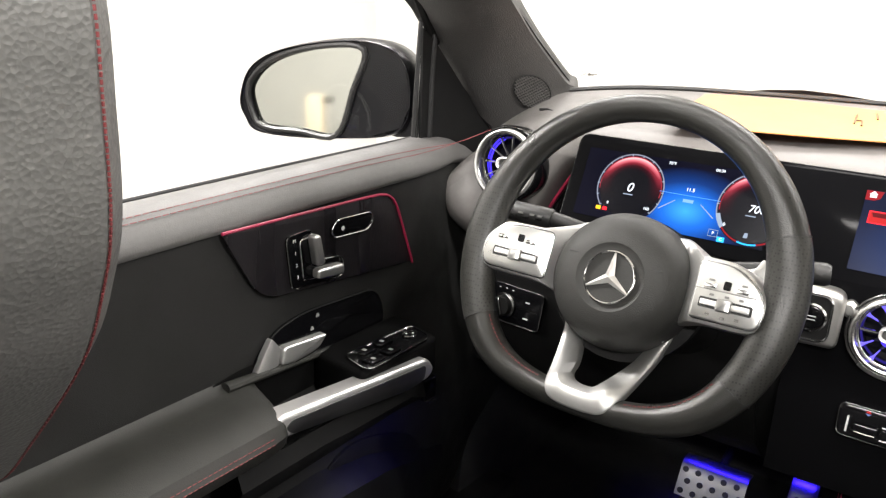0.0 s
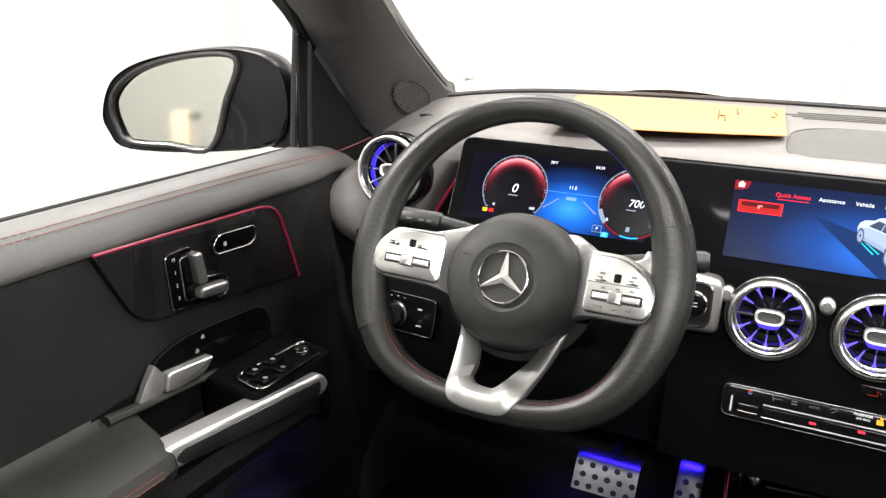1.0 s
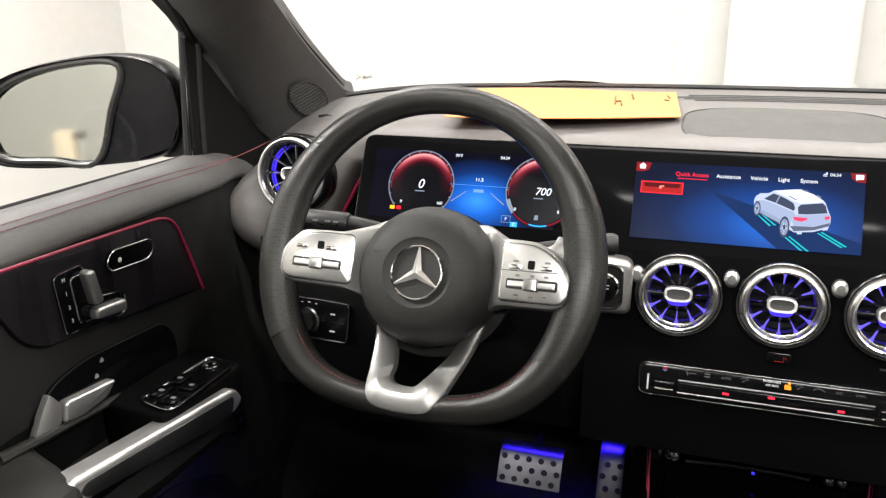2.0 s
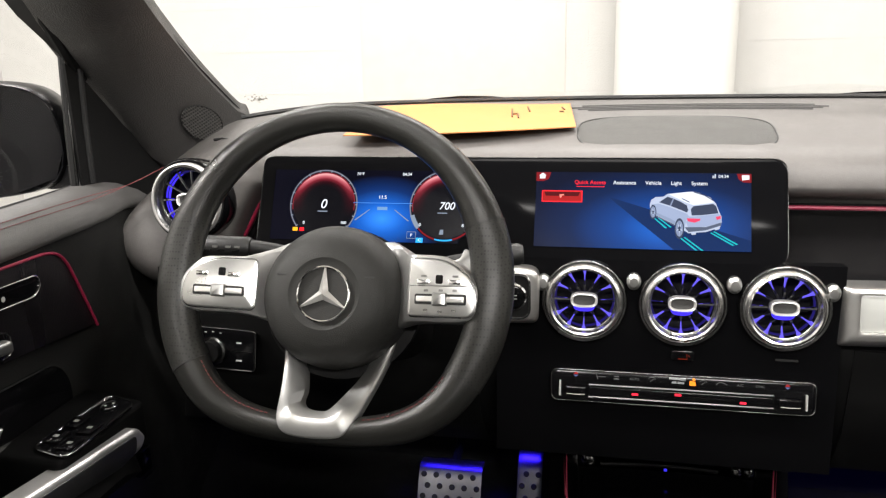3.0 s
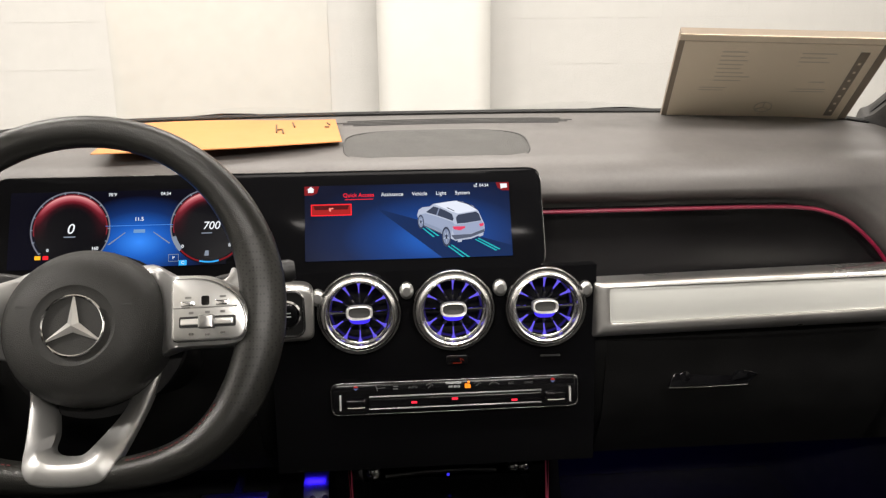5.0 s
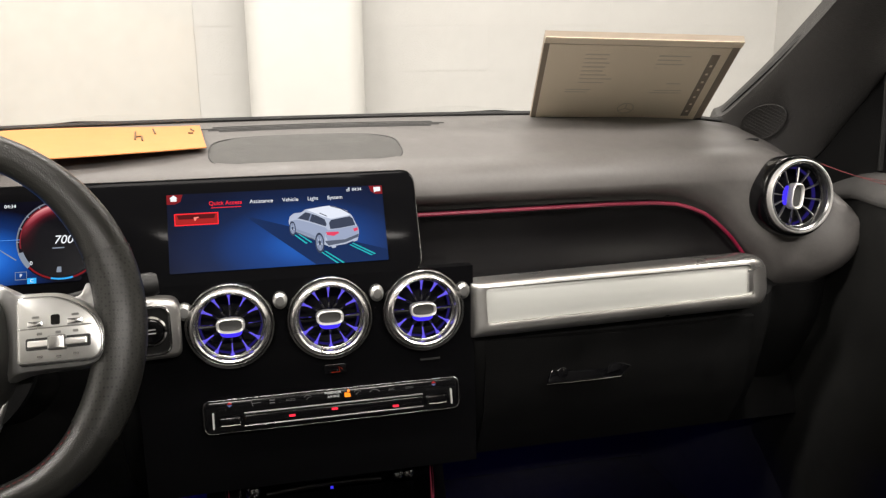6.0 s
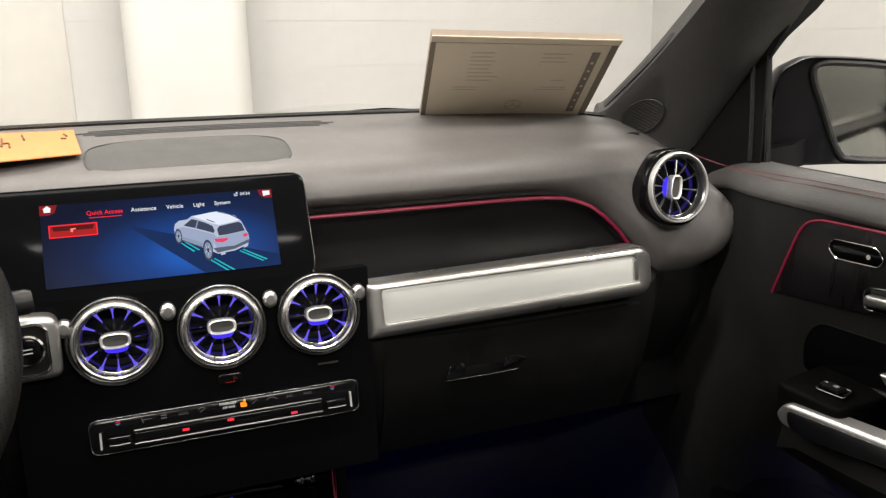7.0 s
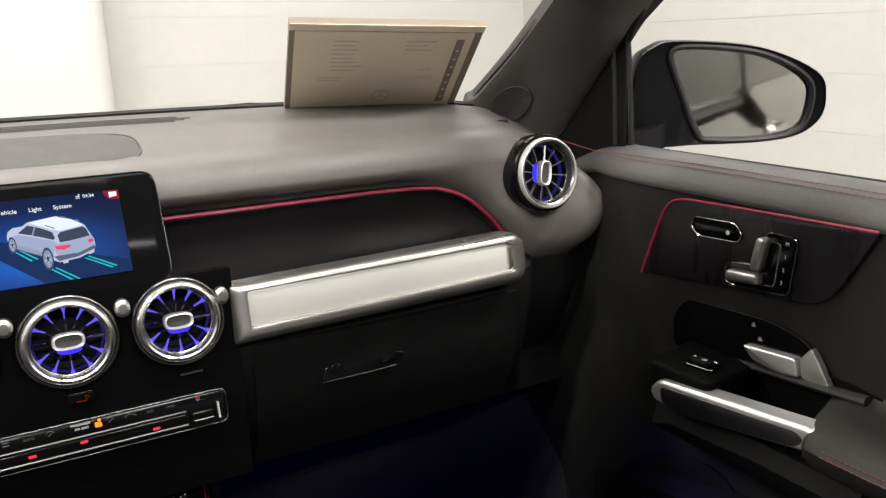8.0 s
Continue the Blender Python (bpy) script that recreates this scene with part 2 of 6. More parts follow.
def lathe(profile, m=Matrix(), steps=48, sx=1.0, sy=1.0):
    """A body of revolution about z over rows of (radius, height)."""
    bm = bmesh.new()
    rings = []
    for r, h in profile:
        rings.append([bm.verts.new((r * sx * math.cos(2 * math.pi * k / steps), r * sy * math.sin(2 * math.pi * k / steps), h)) for k in range(steps)] if r > 1e-6 else [bm.verts.new((0, 0, h))])
    for a, b in zip(rings, rings[1:]):
        for k in range(steps):
            q = [a[k % len(a)], a[(k + 1) % len(a)], b[(k + 1) % len(b)], b[k % len(b)]]
            q = list(dict.fromkeys(q))
            if len(q) > 2:
                bm.faces.new(q)
    return moved(bm, m)


def loft(rows, close=False, thick=0.0):
    """A sheet over rows of points, all of one length; thick: given a back, that far along the normals' mean."""
    bm = bmesh.new()
    grid = [[bm.verts.new(p) for p in row] for row in rows]
    for a, b in zip(grid, grid[1:]):
        for k in range(len(a) - (0 if close else 1)):
            bm.faces.new((a[k], a[(k + 1) % len(a)], b[(k + 1) % len(a)], b[k]))
    if thick:
        bmesh.ops.recalc_face_normals(bm, faces=bm.faces)
        bmesh.ops.solidify(bm, geom=list(bm.faces), thickness=thick)
    return bm


def spline(pts, n=8, closed=False):
    """A smooth line through points (Catmull-Rom)."""
    P = [Vector(p) for p in pts]
    out, c = [], len(P)
    for i in range(c if closed else c - 1):
        p0 = P[i - 1] if (i or closed) else P[0]
        p1, p2 = P[i], P[(i + 1) % c]
        p3 = P[(i + 2) % c] if (closed or i + 2 < c) else P[-1]
        for k in range(n):
            t = k / n
            out.append(0.5 * ((2 * p1) + (p2 - p0) * t + (2 * p0 - 5 * p1 + 4 * p2 - p3) * t * t + (3 * p1 - p0 - 3 * p2 + p3) * t ** 3))
    if not closed:
        out.append(P[-1])
    return out


def ellipse(rx, ry, n=40, p=2.0):
    """A round or (p over 2) squarish outline."""
    out = []
    for k in range(n):
        a = 2 * math.pi * k / n
        c, s = math.cos(a), math.sin(a)
        out.append(Vector((math.copysign(abs(c) ** (2 / p), c) * rx, math.copysign(abs(s) ** (2 / p), s) * ry, 0)))
    return out


def joined(*bms):
    """Several bmeshes as one."""
    out = bmesh.new()
    for b in bms:
        me = bpy.data.meshes.new("tmp")
        b.to_mesh(me)
        b.free()
        out.from_mesh(me)
        bpy.data.meshes.remove(me)
    return out


def facing(x, y, z, lean=0.0, turn=0.0):
    """A pose whose z points at the driver (-y), x to the right and y up; lean: degrees that its top leans away."""
    return pose(x, y, z, 90 - lean, 0, turn)


def text_mesh(words, size, m, align="CENTER", shear=0.0):
    cu = bpy.data.curves.new("words", "FONT")
    cu.body, cu.size, cu.align_x, cu.align_y, cu.shear = words, size, align, "CENTER", shear
    cu.extrude = 0.0002
    ob = bpy.data.objects.new("words", cu)
    me = bpy.data.meshes.new_from_object(ob)
    bpy.data.objects.remove(ob)
    bm = bmesh.new()
    bm.from_mesh(me)
    return moved(bm, m)


# ---- the room ----
ROOM = dict(x0=-3.2, x1=2.5, y0=-5.0, y1=2.75, z0=-0.40, z1=2.60)


def wall(name, x0, x1, y0, y1):
    ob = part(name, slab(x0, x1, y0, y1, ROOM["z0"], ROOM["z1"]), M_WALL, smooth=False)
    return tagged(ob, "painted white concrete block wall of the garage", "wall", kind="structure")


wall("wall_north", ROOM["x0"] - 0.2, ROOM["x1"] + 0.2, ROOM["y1"], ROOM["y1"] + 0.2)
wall("wall_south", ROOM["x0"] - 0.2, ROOM["x1"] + 0.2, ROOM["y0"] - 0.2, ROOM["y0"])
wall("wall_east", ROOM["x1"], ROOM["x1"] + 0.2, ROOM["y0"], ROOM["y1"])
wall("wall_west", ROOM["x0"] - 0.2, ROOM["x0"], ROOM["y0"], ROOM["y1"])
tagged(part("floor", slab(-3.4, 2.7, -5.2, 2.95, -0.5, -0.40), M_CONCRETE, smooth=False), "smooth grey concrete garage floor", "floor", kind="structure")
tagged(part("ceiling", slab(-3.4, 2.7, -5.2, 2.95, 2.60, 2.70), M_CEIL, smooth=False), "white flat garage ceiling", "ceiling", kind="structure")
column = part("column", joined(slab(-0.085, 0.40, 2.52, 2.746, -0.40, 2.60, 0.085, 6)), material("white_column_paint", (0.56, 0.555, 0.53), 0.5, grain=0.2, scale=40, vary=0.04))
tagged(column, "white painted square column standing against the wall", "column", kind="structure")

# ---- car shell ----
car_floor = tagged(part("car_floor", slab(-0.74, 0.74, -2.2, 0.62, -0.06, 0.0, 0.01), M_CARPET), "black carpeted car floor", "car floor", kind="structure")
firewall = tagged(part("firewall", loft([[(x, 0.56, 0.0), (x, 0.60, 0.30), (x, 0.52, 0.55)] for x in (-0.74, 0.74)], thick=0.02), M_CARPET), "black carpeted front bulkhead of the footwells", "bulkhead", kind="structure")
# unseen opening added to the roof so overhead light reaches the dash
ROOF_HOLE = (0.46, -1.32, -0.47)


def roof_sheet(half, y0, y1, height, thick):
    """A bowed sheet with an opening cut through it, added to let in top light."""
    bm = loft([[(x, y, height(y) - 0.04 * (x / 0.62) ** 2) for x in np.linspace(-half, half, 27)] for y in np.linspace(y0, y1, 37)])
    gone = [f for f in bm.faces if abs(f.calc_center_median().x) < ROOF_HOLE[0] and ROOF_HOLE[1] < f.calc_center_median().y < ROOF_HOLE[2]]
    bmesh.ops.delete(bm, geom=gone, context="FACES")
    bmesh.ops.recalc_face_normals(bm, faces=bm.faces)
    bmesh.ops.solidify(bm, geom=list(bm.faces), thickness=thick)
    return bm


def roof_height(y):
    return float(np.interp(y, (-2.4, -1.5, -0.7, -0.27), (1.14, 1.22, 1.20, 1.12)))


headliner = tagged(part("headliner", roof_sheet(0.60, -2.2, -0.30, lambda y: roof_height(y) - 0.045, 0.02), material("grey_roof_cloth", (0.16, 0.155, 0.15), 0.9, grain=0.3, scale=300)), "dark grey fabric roof lining round an opening added for top light", "roof lining", kind="structure")
roof_glass = part("glass_roof", loft([[(x, y, roof_height(y) - 0.012 - 0.04 * (x / 0.62) ** 2) for x in np.linspace(-0.50, 0.50, 9)] for y in np.linspace(-1.36, -0.43, 7)], thick=0.004), M_GLASS)
roof_glass.visible_shadow = False
tagged(roof_glass, "unseen clear roof pane over the opening added for top light", "glass roof", kind="structure")


def bonnet():
    rows = []
    for y in np.linspace(0.52, 1.75, 14):
        u = (y - 0.52) / 1.23
        row = []
        for x in np.linspace(-0.80, 0.80, 33):
            a = abs(x)
            z = 0.738 - 0.16 * u * u - 0.10 * (a / 0.8) ** 4
            z += 0.014 * math.exp(-((a - 0.36) / 0.13) ** 2) - 0.010 * math.exp(-(x / 0.2) ** 2)
            row.append((x, y - 0.10 * (a / 0.8) ** 2, z))
        rows.append(row)
    return loft(rows, thick=0.015)


tagged(part("bonnet", bonnet(), M_PAINT), "glossy black car bonnet beyond the windscreen", "bonnet", kind="structure")

screen = part("windscreen", loft([[(x * w, y, z) for x in np.linspace(-1, 1, 9)] for y, z, w in ((0.44, 0.742, 0.5), (0.273, 0.748, 0.665), (0.0, 0.917, 0.64), (-0.26, 1.075, 0.61))], thick=0.004), M_GLASS)
screen.visible_shadow = False
tagged(screen, "clear sloping windscreen glass", "windscreen", kind="structure")


def base_y(x):
    return 0.385 - 0.125 * (abs(x) / 0.66) ** 2.4


def dash_top(x, y):
    """Height of the dashboard's upper pad."""
    ys, zs = (0.075, 0.10, 0.16, 0.24, 0.33, 0.46), (0.706, 0.717, 0.732, 0.742, 0.748, 0.750)
    return float(np.interp(y, ys, zs)) - 0.012 * max(0, (abs(x) - 0.5) / 0.18) ** 2


LIP_X = (0.38, 0.44, 0.472, 0.495, 0.517, 0.540, 0.563, 0.583, 0.602, 0.615, 0.626, 0.634)
LIP_Z = (0.662, 0.6605, 0.657, 0.650, 0.641, 0.625, 0.606, 0.585, 0.563, 0.546, 0.534, 0.530)


def lip(x):
    """Height of the pad's lower edge: flat over the recess, then down round the end of the trim bar; steeper behind the wheel."""
    return float(np.interp(x, LIP_X, LIP_Z) if x > 0 else np.interp(-x, (0.522, 0.536, 0.548, 0.560, 0.573, 0.588, 0.600, 0.612), (0.668, 0.662, 0.648, 0.628, 0.606, 0.572, 0.548, 0.530)))


def soft_step(v):
    v = min(1.0, max(0.0, v))
    return v * v * (3 - 2 * v)


def end_face(a, z):
    """How far the pad's face stands from the front at its ends: below and beside the vent it comes towards the seats."""
    out = soft_step((a - 0.54) / 0.07)
    away = soft_step((math.hypot(a - 0.6215, z - 0.6575) - 0.048) / 0.095) * soft_step((0.690 - z) / 0.09)
    under = max(0.0, (0.614 - z) / 0.084) ** 2
    return 0.052 - 0.016 * out - out * (0.054 * away - 0.070 * under)


def end_wrap(a):
    """The ends turn away in a round to the doors."""
    return 0.050 * (1 - math.sqrt(max(0.0, 1 - min(1.0, max(0.0, (a - 0.676) / 0.056)) ** 2)))


def dash_pad():
    rows = []
    for x in sorted({*np.round(np.linspace(-0.732, 0.732, 221), 4)}):
        a = abs(x)
        zl = lip(x)
        yb = base_y(min(a, 0.70)) if a < 0.66 else 0.26 - 0.5 * (a - 0.66)
        drop = 0.050 * max(0, (a - 0.60) / 0.115) ** 2
        back = end_wrap(a)
        row = []
        for k in range(10):
            y = yb + (0.115 - yb) * k / 9
            row.append((x, y, dash_top(x, y) - drop * k / 9))
        zt = row[-1][2]
        z2 = zt - 0.042
        curl = 0.020 * (1 - soft_step((a - 0.59) / 0.04))
        front = end_face(a, z2)
        span = max(0.001, min(0.034, z2 - zl))
        for k in range(1, 8):
            w = k / 7 * math.pi / 2
            row.append((x, 0.115 - (0.115 - front) * math.sin(w) + back * k / 7, zt - 0.042 * (1 - math.cos(w))))
        for k in range(1, 29):
            z = z2 + (zl - z2) * k / 28
            row.append((x, end_face(a, z) + back + curl * max(0.0, (zl + span - z) / span) ** 2, z))
        front = end_face(a, zl) + back + curl
        row += [(x, front + 0.006, zl - 0.006), (x, front + 0.020, zl - 0.012), (x, max(front + 0.035, 0.09), zl - 0.014)]
        rows.append(row)
    bm = loft(rows)
    gone = [f for f in bm.faces if any(v.co.y < 0.12 and math.hypot(abs(v.co.x) - 0.6215, v.co.z - 0.6575) < 0.0400 for v in f.verts)]
    bmesh.ops.delete(bm, geom=gone, context="FACES")
    return bm


dash = thing("dashboard", (0, 0.2, 0.4), "black soft-touch dashboard with red piping across the car", "dashboard")
part("top_pad", dash_pad(), M_DASH, dash, "grained charcoal soft pad").data.set_sharp_from_angle(angle=radians(75))
part("inlay", loft([[(x, 0.072, 0.69), (x, 0.088, 0.64), (x, 0.078, 0.585), (x, 0.06, 0.52)] for x in np.linspace(-0.62, 0.62, 21)]), M_FASCIA, dash, "glossy dark trim in the recess")
for s in (-1, 1):
    if s > 0:
        line = [(a - 0.12 * max(0, 0.650 - lip(a)), 0.066, lip(a) - 0.010) for a in np.linspace(0.09, 0.600, 60)]
    else:
        line = [(-a + 0.006, 0.064, lip(-a) - 0.003) for a in np.linspace(0.530, 0.604, 30)]
    part("piping", sweep([(x, y, z) for x, y, z in line], 0.0026, sides=8), M_RED, dash, "red accent line")


def lower_dash():
    rows = []
    for x in np.linspace(-0.73, 0.73, 147):
        a = abs(x)
        b = 0.012 * math.cos(x * 2)
        out = soft_step((a - 0.585) / 0.045)
        row = []
        for y, z, at_end in ((0.05, 0.535, 0.010), (0.026 - b, 0.525, 0.002), (0.022 - b, 0.49, 0.003), (0.026 - b, 0.465, 0.008), (0.03 - b, 0.44, 0.018), (0.038 - b, 0.40, 0.036), (0.05, 0.36, 0.060)):
            row.append((x, y + out * (end_face(a, 0.530) + end_wrap(a) + at_end - y), z))
        rows.append(row + [(x, 0.10, 0.30), (x, 0.30, 0.26), (x, 0.5, 0.26)])
    return loft(rows)


part("lower_panel", lower_dash(), M_PLASTIC, dash, "black grained lower dash")

# trim bar before the passenger: a rounded frame round a sunk brushed face
M_BARRIM = material("polished_bar_metal", (0.62, 0.61, 0.59), 0.30, metal=0.95, scale=120, vary=0.04)


def trim_bar():
    outer = rounded([(0.164, -0.0395), (0.571, -0.0330), (0.571, 0.0390), (0.164, 0.0315)], [0.004, 0.030, 0.030, 0.004], 7)
    inner = rounded([(0.1845, -0.0200), (0.5435, -0.0130), (0.5385, 0.0258), (0.1835, 0.0225)], [0.006, 0.004, 0.008, 0.006], 7)
    m, rows = facing(0, 0.012, 0.548, 8), []
    for f, w in ((0.0, -0.012), (0.0, 0.006), (0.05, 0.012), (0.16, 0.0185), (0.34, 0.0235), (0.58, 0.0262), (0.88, 0.0270), (1.0, 0.0262), (1.0, 0.0222)):
        rows.append([m @ Vector((a.x + (b.x - a.x) * f, a.y + (b.y - a.y) * f, w)) for a, b in zip(outer, inner)])
    return loft(rows, close=True), inner


bar_mesh, bar_face = trim_bar()
bar = part("trim_bar", bar_mesh, M_BARRIM, dash, "satin silver trim bar")
part("bar_face", plate(bar_face, 0.004, facing(0, 0.012, 0.548, 8) @ pose(0, 0, 0.0195), 0.0012), M_BAR, bar, "brushed aluminium face")
part("bar_stop", plate(rounded([(-0.003, -0.0155), (0.004, -0.0135), (0.003, 0.0145), (-0.004, 0.0165)], 0.003), 0.0030, facing(0, 0.012, 0.548, 8) @ pose(0.5375, 0.0058, 0.0235), 0.0012), M_BARRIM, bar, "small rounded end stop")

# centre panel
VENTS = (-0.1115, -0.0015, 0.1075)


def scallops(side):
    """The line through the vents' middles, left to right, going round each opening."""
    return [(x - 0.043 * math.cos(a), -0.001 + side * 0.043 * math.sin(a)) for x in VENTS for a in np.linspace(0, math.pi, 17)]


for side, far in ((1, 0.045), (-1, -0.20)):
    edge = [(-0.215, -0.001)] + scallops(side) + [(0.17, -0.001), (0.17, far), (-0.215, far)]
    part("centre_panel", plate(edge, 0.02, facing(0, 0.016, 0.555, 4)), M_SCREEN, dash, "gloss black centre panel")


M_VANE = material("dark_vane", (0.004, 0.004, 0.005), 0.5, vary=0)
G_VANE = glow("blue_lit_vane", (0.17, 0.13, 1.0), 0.62)
M_VENTRING = material("polished_vent_metal", (0.66, 0.65, 0.64), 0.24, metal=0.97, scale=120, vary=0.03)
M_RINGDARK = material("smoked_ring_metal", (0.17, 0.17, 0.17), 0.26, metal=0.9, vary=0.03)
G_GUIDE = glow("dim_blue_guide", (0.14, 0.10, 1.0), 0.07)
G_ARC = glow("blue_lamp_arc", (0.06, 0.035, 1.0), 0.85)


def air_vent(x, y, z, r, lean, turn, parent, spin=0.0, spokes=12):
    m = facing(x, y, z, lean, turn)
    v = part("air_vent", lathe([(r * 0.86, -0.03), (r * 0.99, -0.012), (r, -0.004), (r * 0.988, 0.001), (r * 0.955, 0.005), (r * 0.91, 0.0078), (r * 0.865, 0.0086), (r * 0.825, 0.0072), (r * 0.805, 0.003), (r * 0.79, -0.012)], m, 56), M_VENTRING if abs(x) < 0.3 else M_RINGDARK, parent, "round turbine air vent with a satin silver ring")
    if abs(x) > 0.3:
        part("outer_ring", lathe([(r * 0.905, 0.0080), (r * 0.920, 0.0104), (r * 0.952, 0.0098), (r * 0.974, 0.003)], m, 56), M_SILVER, v, "thin silver outer ring")
    part("bezel", lathe([(r * 1.06, -0.030), (r * 1.078, -0.010), (r * 1.08, 0.0), (r * 1.05, 0.003), (r * 1.005, 0.001)], m, 56), M_DARKMETAL if abs(x) < 0.3 else M_GLOSS, v, "dark outer ring")
    part("inner_ring", lathe([(r * 0.79, -0.012), (r * 0.785, -0.003), (r * 0.765, -0.0025), (r * 0.755, -0.012)], m, 56), M_CHROME, v, "thin chrome inner ring")
    outer_vent = abs(x) > 0.3
    part("light_guide", lathe([(r * 0.757, -0.012), (r * 0.735, -0.014), (r * 0.73, -0.018)], m, 56), G_GUIDE, v, "dim blue lit ring")
    part("throat", lathe([(r * 0.757, -0.013), (r * 0.74, -0.034), (0, -0.034)], m, 40), M_PIT, v)
    turn_ = m @ pose(0, 0, 0, 0, 0, spin)
    for k in range(spokes):
        a = 360 * k / spokes
        if k % (spokes // 2) == 0:
            bar = sweep([(r * 0.28, 0, -0.006), (r * 0.75, 0, -0.007)], lambda t: (0.0011 + 0.0012 * t, 0.003), sides=6)
            part("vane", moved(bar, turn_ @ pose(0, 0, 0, 0, 0, a)), M_CHROME, v)
            continue
        if outer_vent:
            rib = sweep([(r * 0.30, 0, -0.012), (r * 0.55, 0, -0.010), (r * 0.75, 0, -0.009)], lambda t: (0.0006 + 0.0008 * t, 0.0025), sides=6)
            part("vane", moved(rib, turn_ @ pose(0, 0, 0, 0, 0, a)), M_LEVER, v, "thin silver vane")
            continue
        inner = loft([[(r * 0.30, -0.0008, -0.020), (r * 0.30, 0.0008, -0.020)], [(r * 0.50, -0.0010, -0.014), (r * 0.50, 0.0010, -0.014)]], thick=0.010)
        part("vane", moved(inner, turn_ @ pose(0, 0, 0, 0, 0, a)), M_VANE, v)
        tip = loft([[(r * 0.52, -0.0004, -0.013), (r * 0.52, 0.0004, -0.013)], [(r * 0.66, -0.0007, -0.010), (r * 0.66, 0.0007, -0.010)], [(r * 0.72, -0.0012, -0.009), (r * 0.72, 0.0012, -0.009)], [(r * 0.757, -0.0024, -0.009), (r * 0.757, 0.0024, -0.009)]], thick=0.004)
        part("vane_tip", moved(tip, turn_ @ pose(0, 0, 0, 0, 0, a)), G_VANE, v, "blue lit vane tip")
    part("knob_lamp", plate(ellipse(r * 0.27, r * 0.150, 28, 2.6), 0.006, turn_ @ pose(0, -r * (0.09 if outer_vent else 0.165), -0.014 if outer_vent else -0.0095), 0.002), G_ARC, v, "blue glow under the knob")
    if outer_vent:
        arc = [m @ Vector((r * 0.715 * math.cos(t), r * 0.715 * math.sin(t), -0.0135)) for t in np.linspace(radians(115), radians(235), 20)]
        part("side_glow", sweep(arc, lambda t: (0.0004 + 0.0013 * math.sin(math.pi * t), 0.001), sides=6, up=m.to_3x3() @ Vector((0, 0, 1))), G_ARC, v, "blue lit crescent inside the ring")
    ring = []
    for f, h in ((1.0, -0.010), (1.02, -0.001), (0.97, 0.0020), (0.88, 0.0026), (0.78, 0.0016), (0.72, -0.0015)):
        ring.append([turn_ @ Vector((p.x * (1 - (1 - f) * 0.7), p.y * f, h)) for p in ellipse(r * 0.34, r * 0.185, 40, 3.0)])
    part("knob", loft(ring, close=True), M_SILVER, v, "rounded silver knob rim")
    part("knob_face", plate(ellipse(r * 0.285, r * 0.138, 40, 3.0), 0.002, turn_ @ pose(0, 0, -0.0035)), M_LEATHER, v, "grey knob face")
    return v


for x in VENTS:
    air_vent(x, -0.012, 0.5545, 0.0455, 6, 0, dash)
for s in (-1, 1):
    air_vent(s * 0.6215, 0.022, 0.6575, 0.0508, 8, s * 2, dash, -100 if s > 0 else 0)

# ---- display unit ----
SCR = facing(0, 0.022, 0.655, 25.2)
display = thing("display_unit", (-0.2, 0.04, 0.60), "wide black glass twin display standing on the dashboard", "display")
house_line = rounded([(-0.524, -0.062), (0.110, -0.062), (0.110, 0.064), (-0.524, 0.064)], [0.012, 0.022, 0.016, 0.014])
part("housing", plate(house_line, 0.018, SCR @ pose(0, 0, -0.021), 0.003), M_SCREEN, display, "gloss black glass panel")
part("edge_trim", sweep([SCR @ Vector((p.x, p.y, -0.006)) for p in house_line], 0.0007, closed=True, sides=6), M_DARKMETAL, display, "thin silver edge")


def screen_paint(name, cx, cz, spread, stops):
    """A lit screen whose colour runs out from one bright place."""
    m = bpy.data.materials.new(name)
    m.use_nodes = True
    nt = m.node_tree
    b = nt.nodes["Principled BSDF"]
    b.inputs["Base Color"].default_value, b.inputs["Roughness"].default_value, b.inputs["Specular IOR Level"].default_value = (0.002, 0.002, 0.004, 1), 0.2, 0.03
    tc, mp, gr, ramp = (nt.nodes.new("ShaderNode" + k) for k in ("TexCoord", "Mapping", "TexGradient", "ValToRGB"))
    mp.inputs["Location"].default_value = (-cx / spread[0], 0, -cz / spread[1])
    mp.inputs["Scale"].default_value = (1 / spread[0], 0, 1 / spread[1])
    gr.gradient_type = "SPHERICAL"
    ramp.color_ramp.elements[0].position, ramp.color_ramp.elements[0].color = 0.0, (*stops[0], 1)
    ramp.color_ramp.elements[1].position, ramp.color_ramp.elements[1].color = 1.0, (*stops[-1], 1)
    for k, c in enumerate(stops[1:-1]):
        ramp.color_ramp.elements.new((k + 1) / (len(stops) - 1)).color = (*c, 1)
    nt.links.new(tc.outputs["Object"], mp.inputs[0]), nt.links.new(mp.outputs[0], gr.inputs[0])
    nt.links.new(gr.outputs[0], ramp.inputs[0]), nt.links.new(ramp.outputs[0], b.inputs["Emission Color"])
    b.inputs["Emission Strength"].default_value = 1.0
    return m


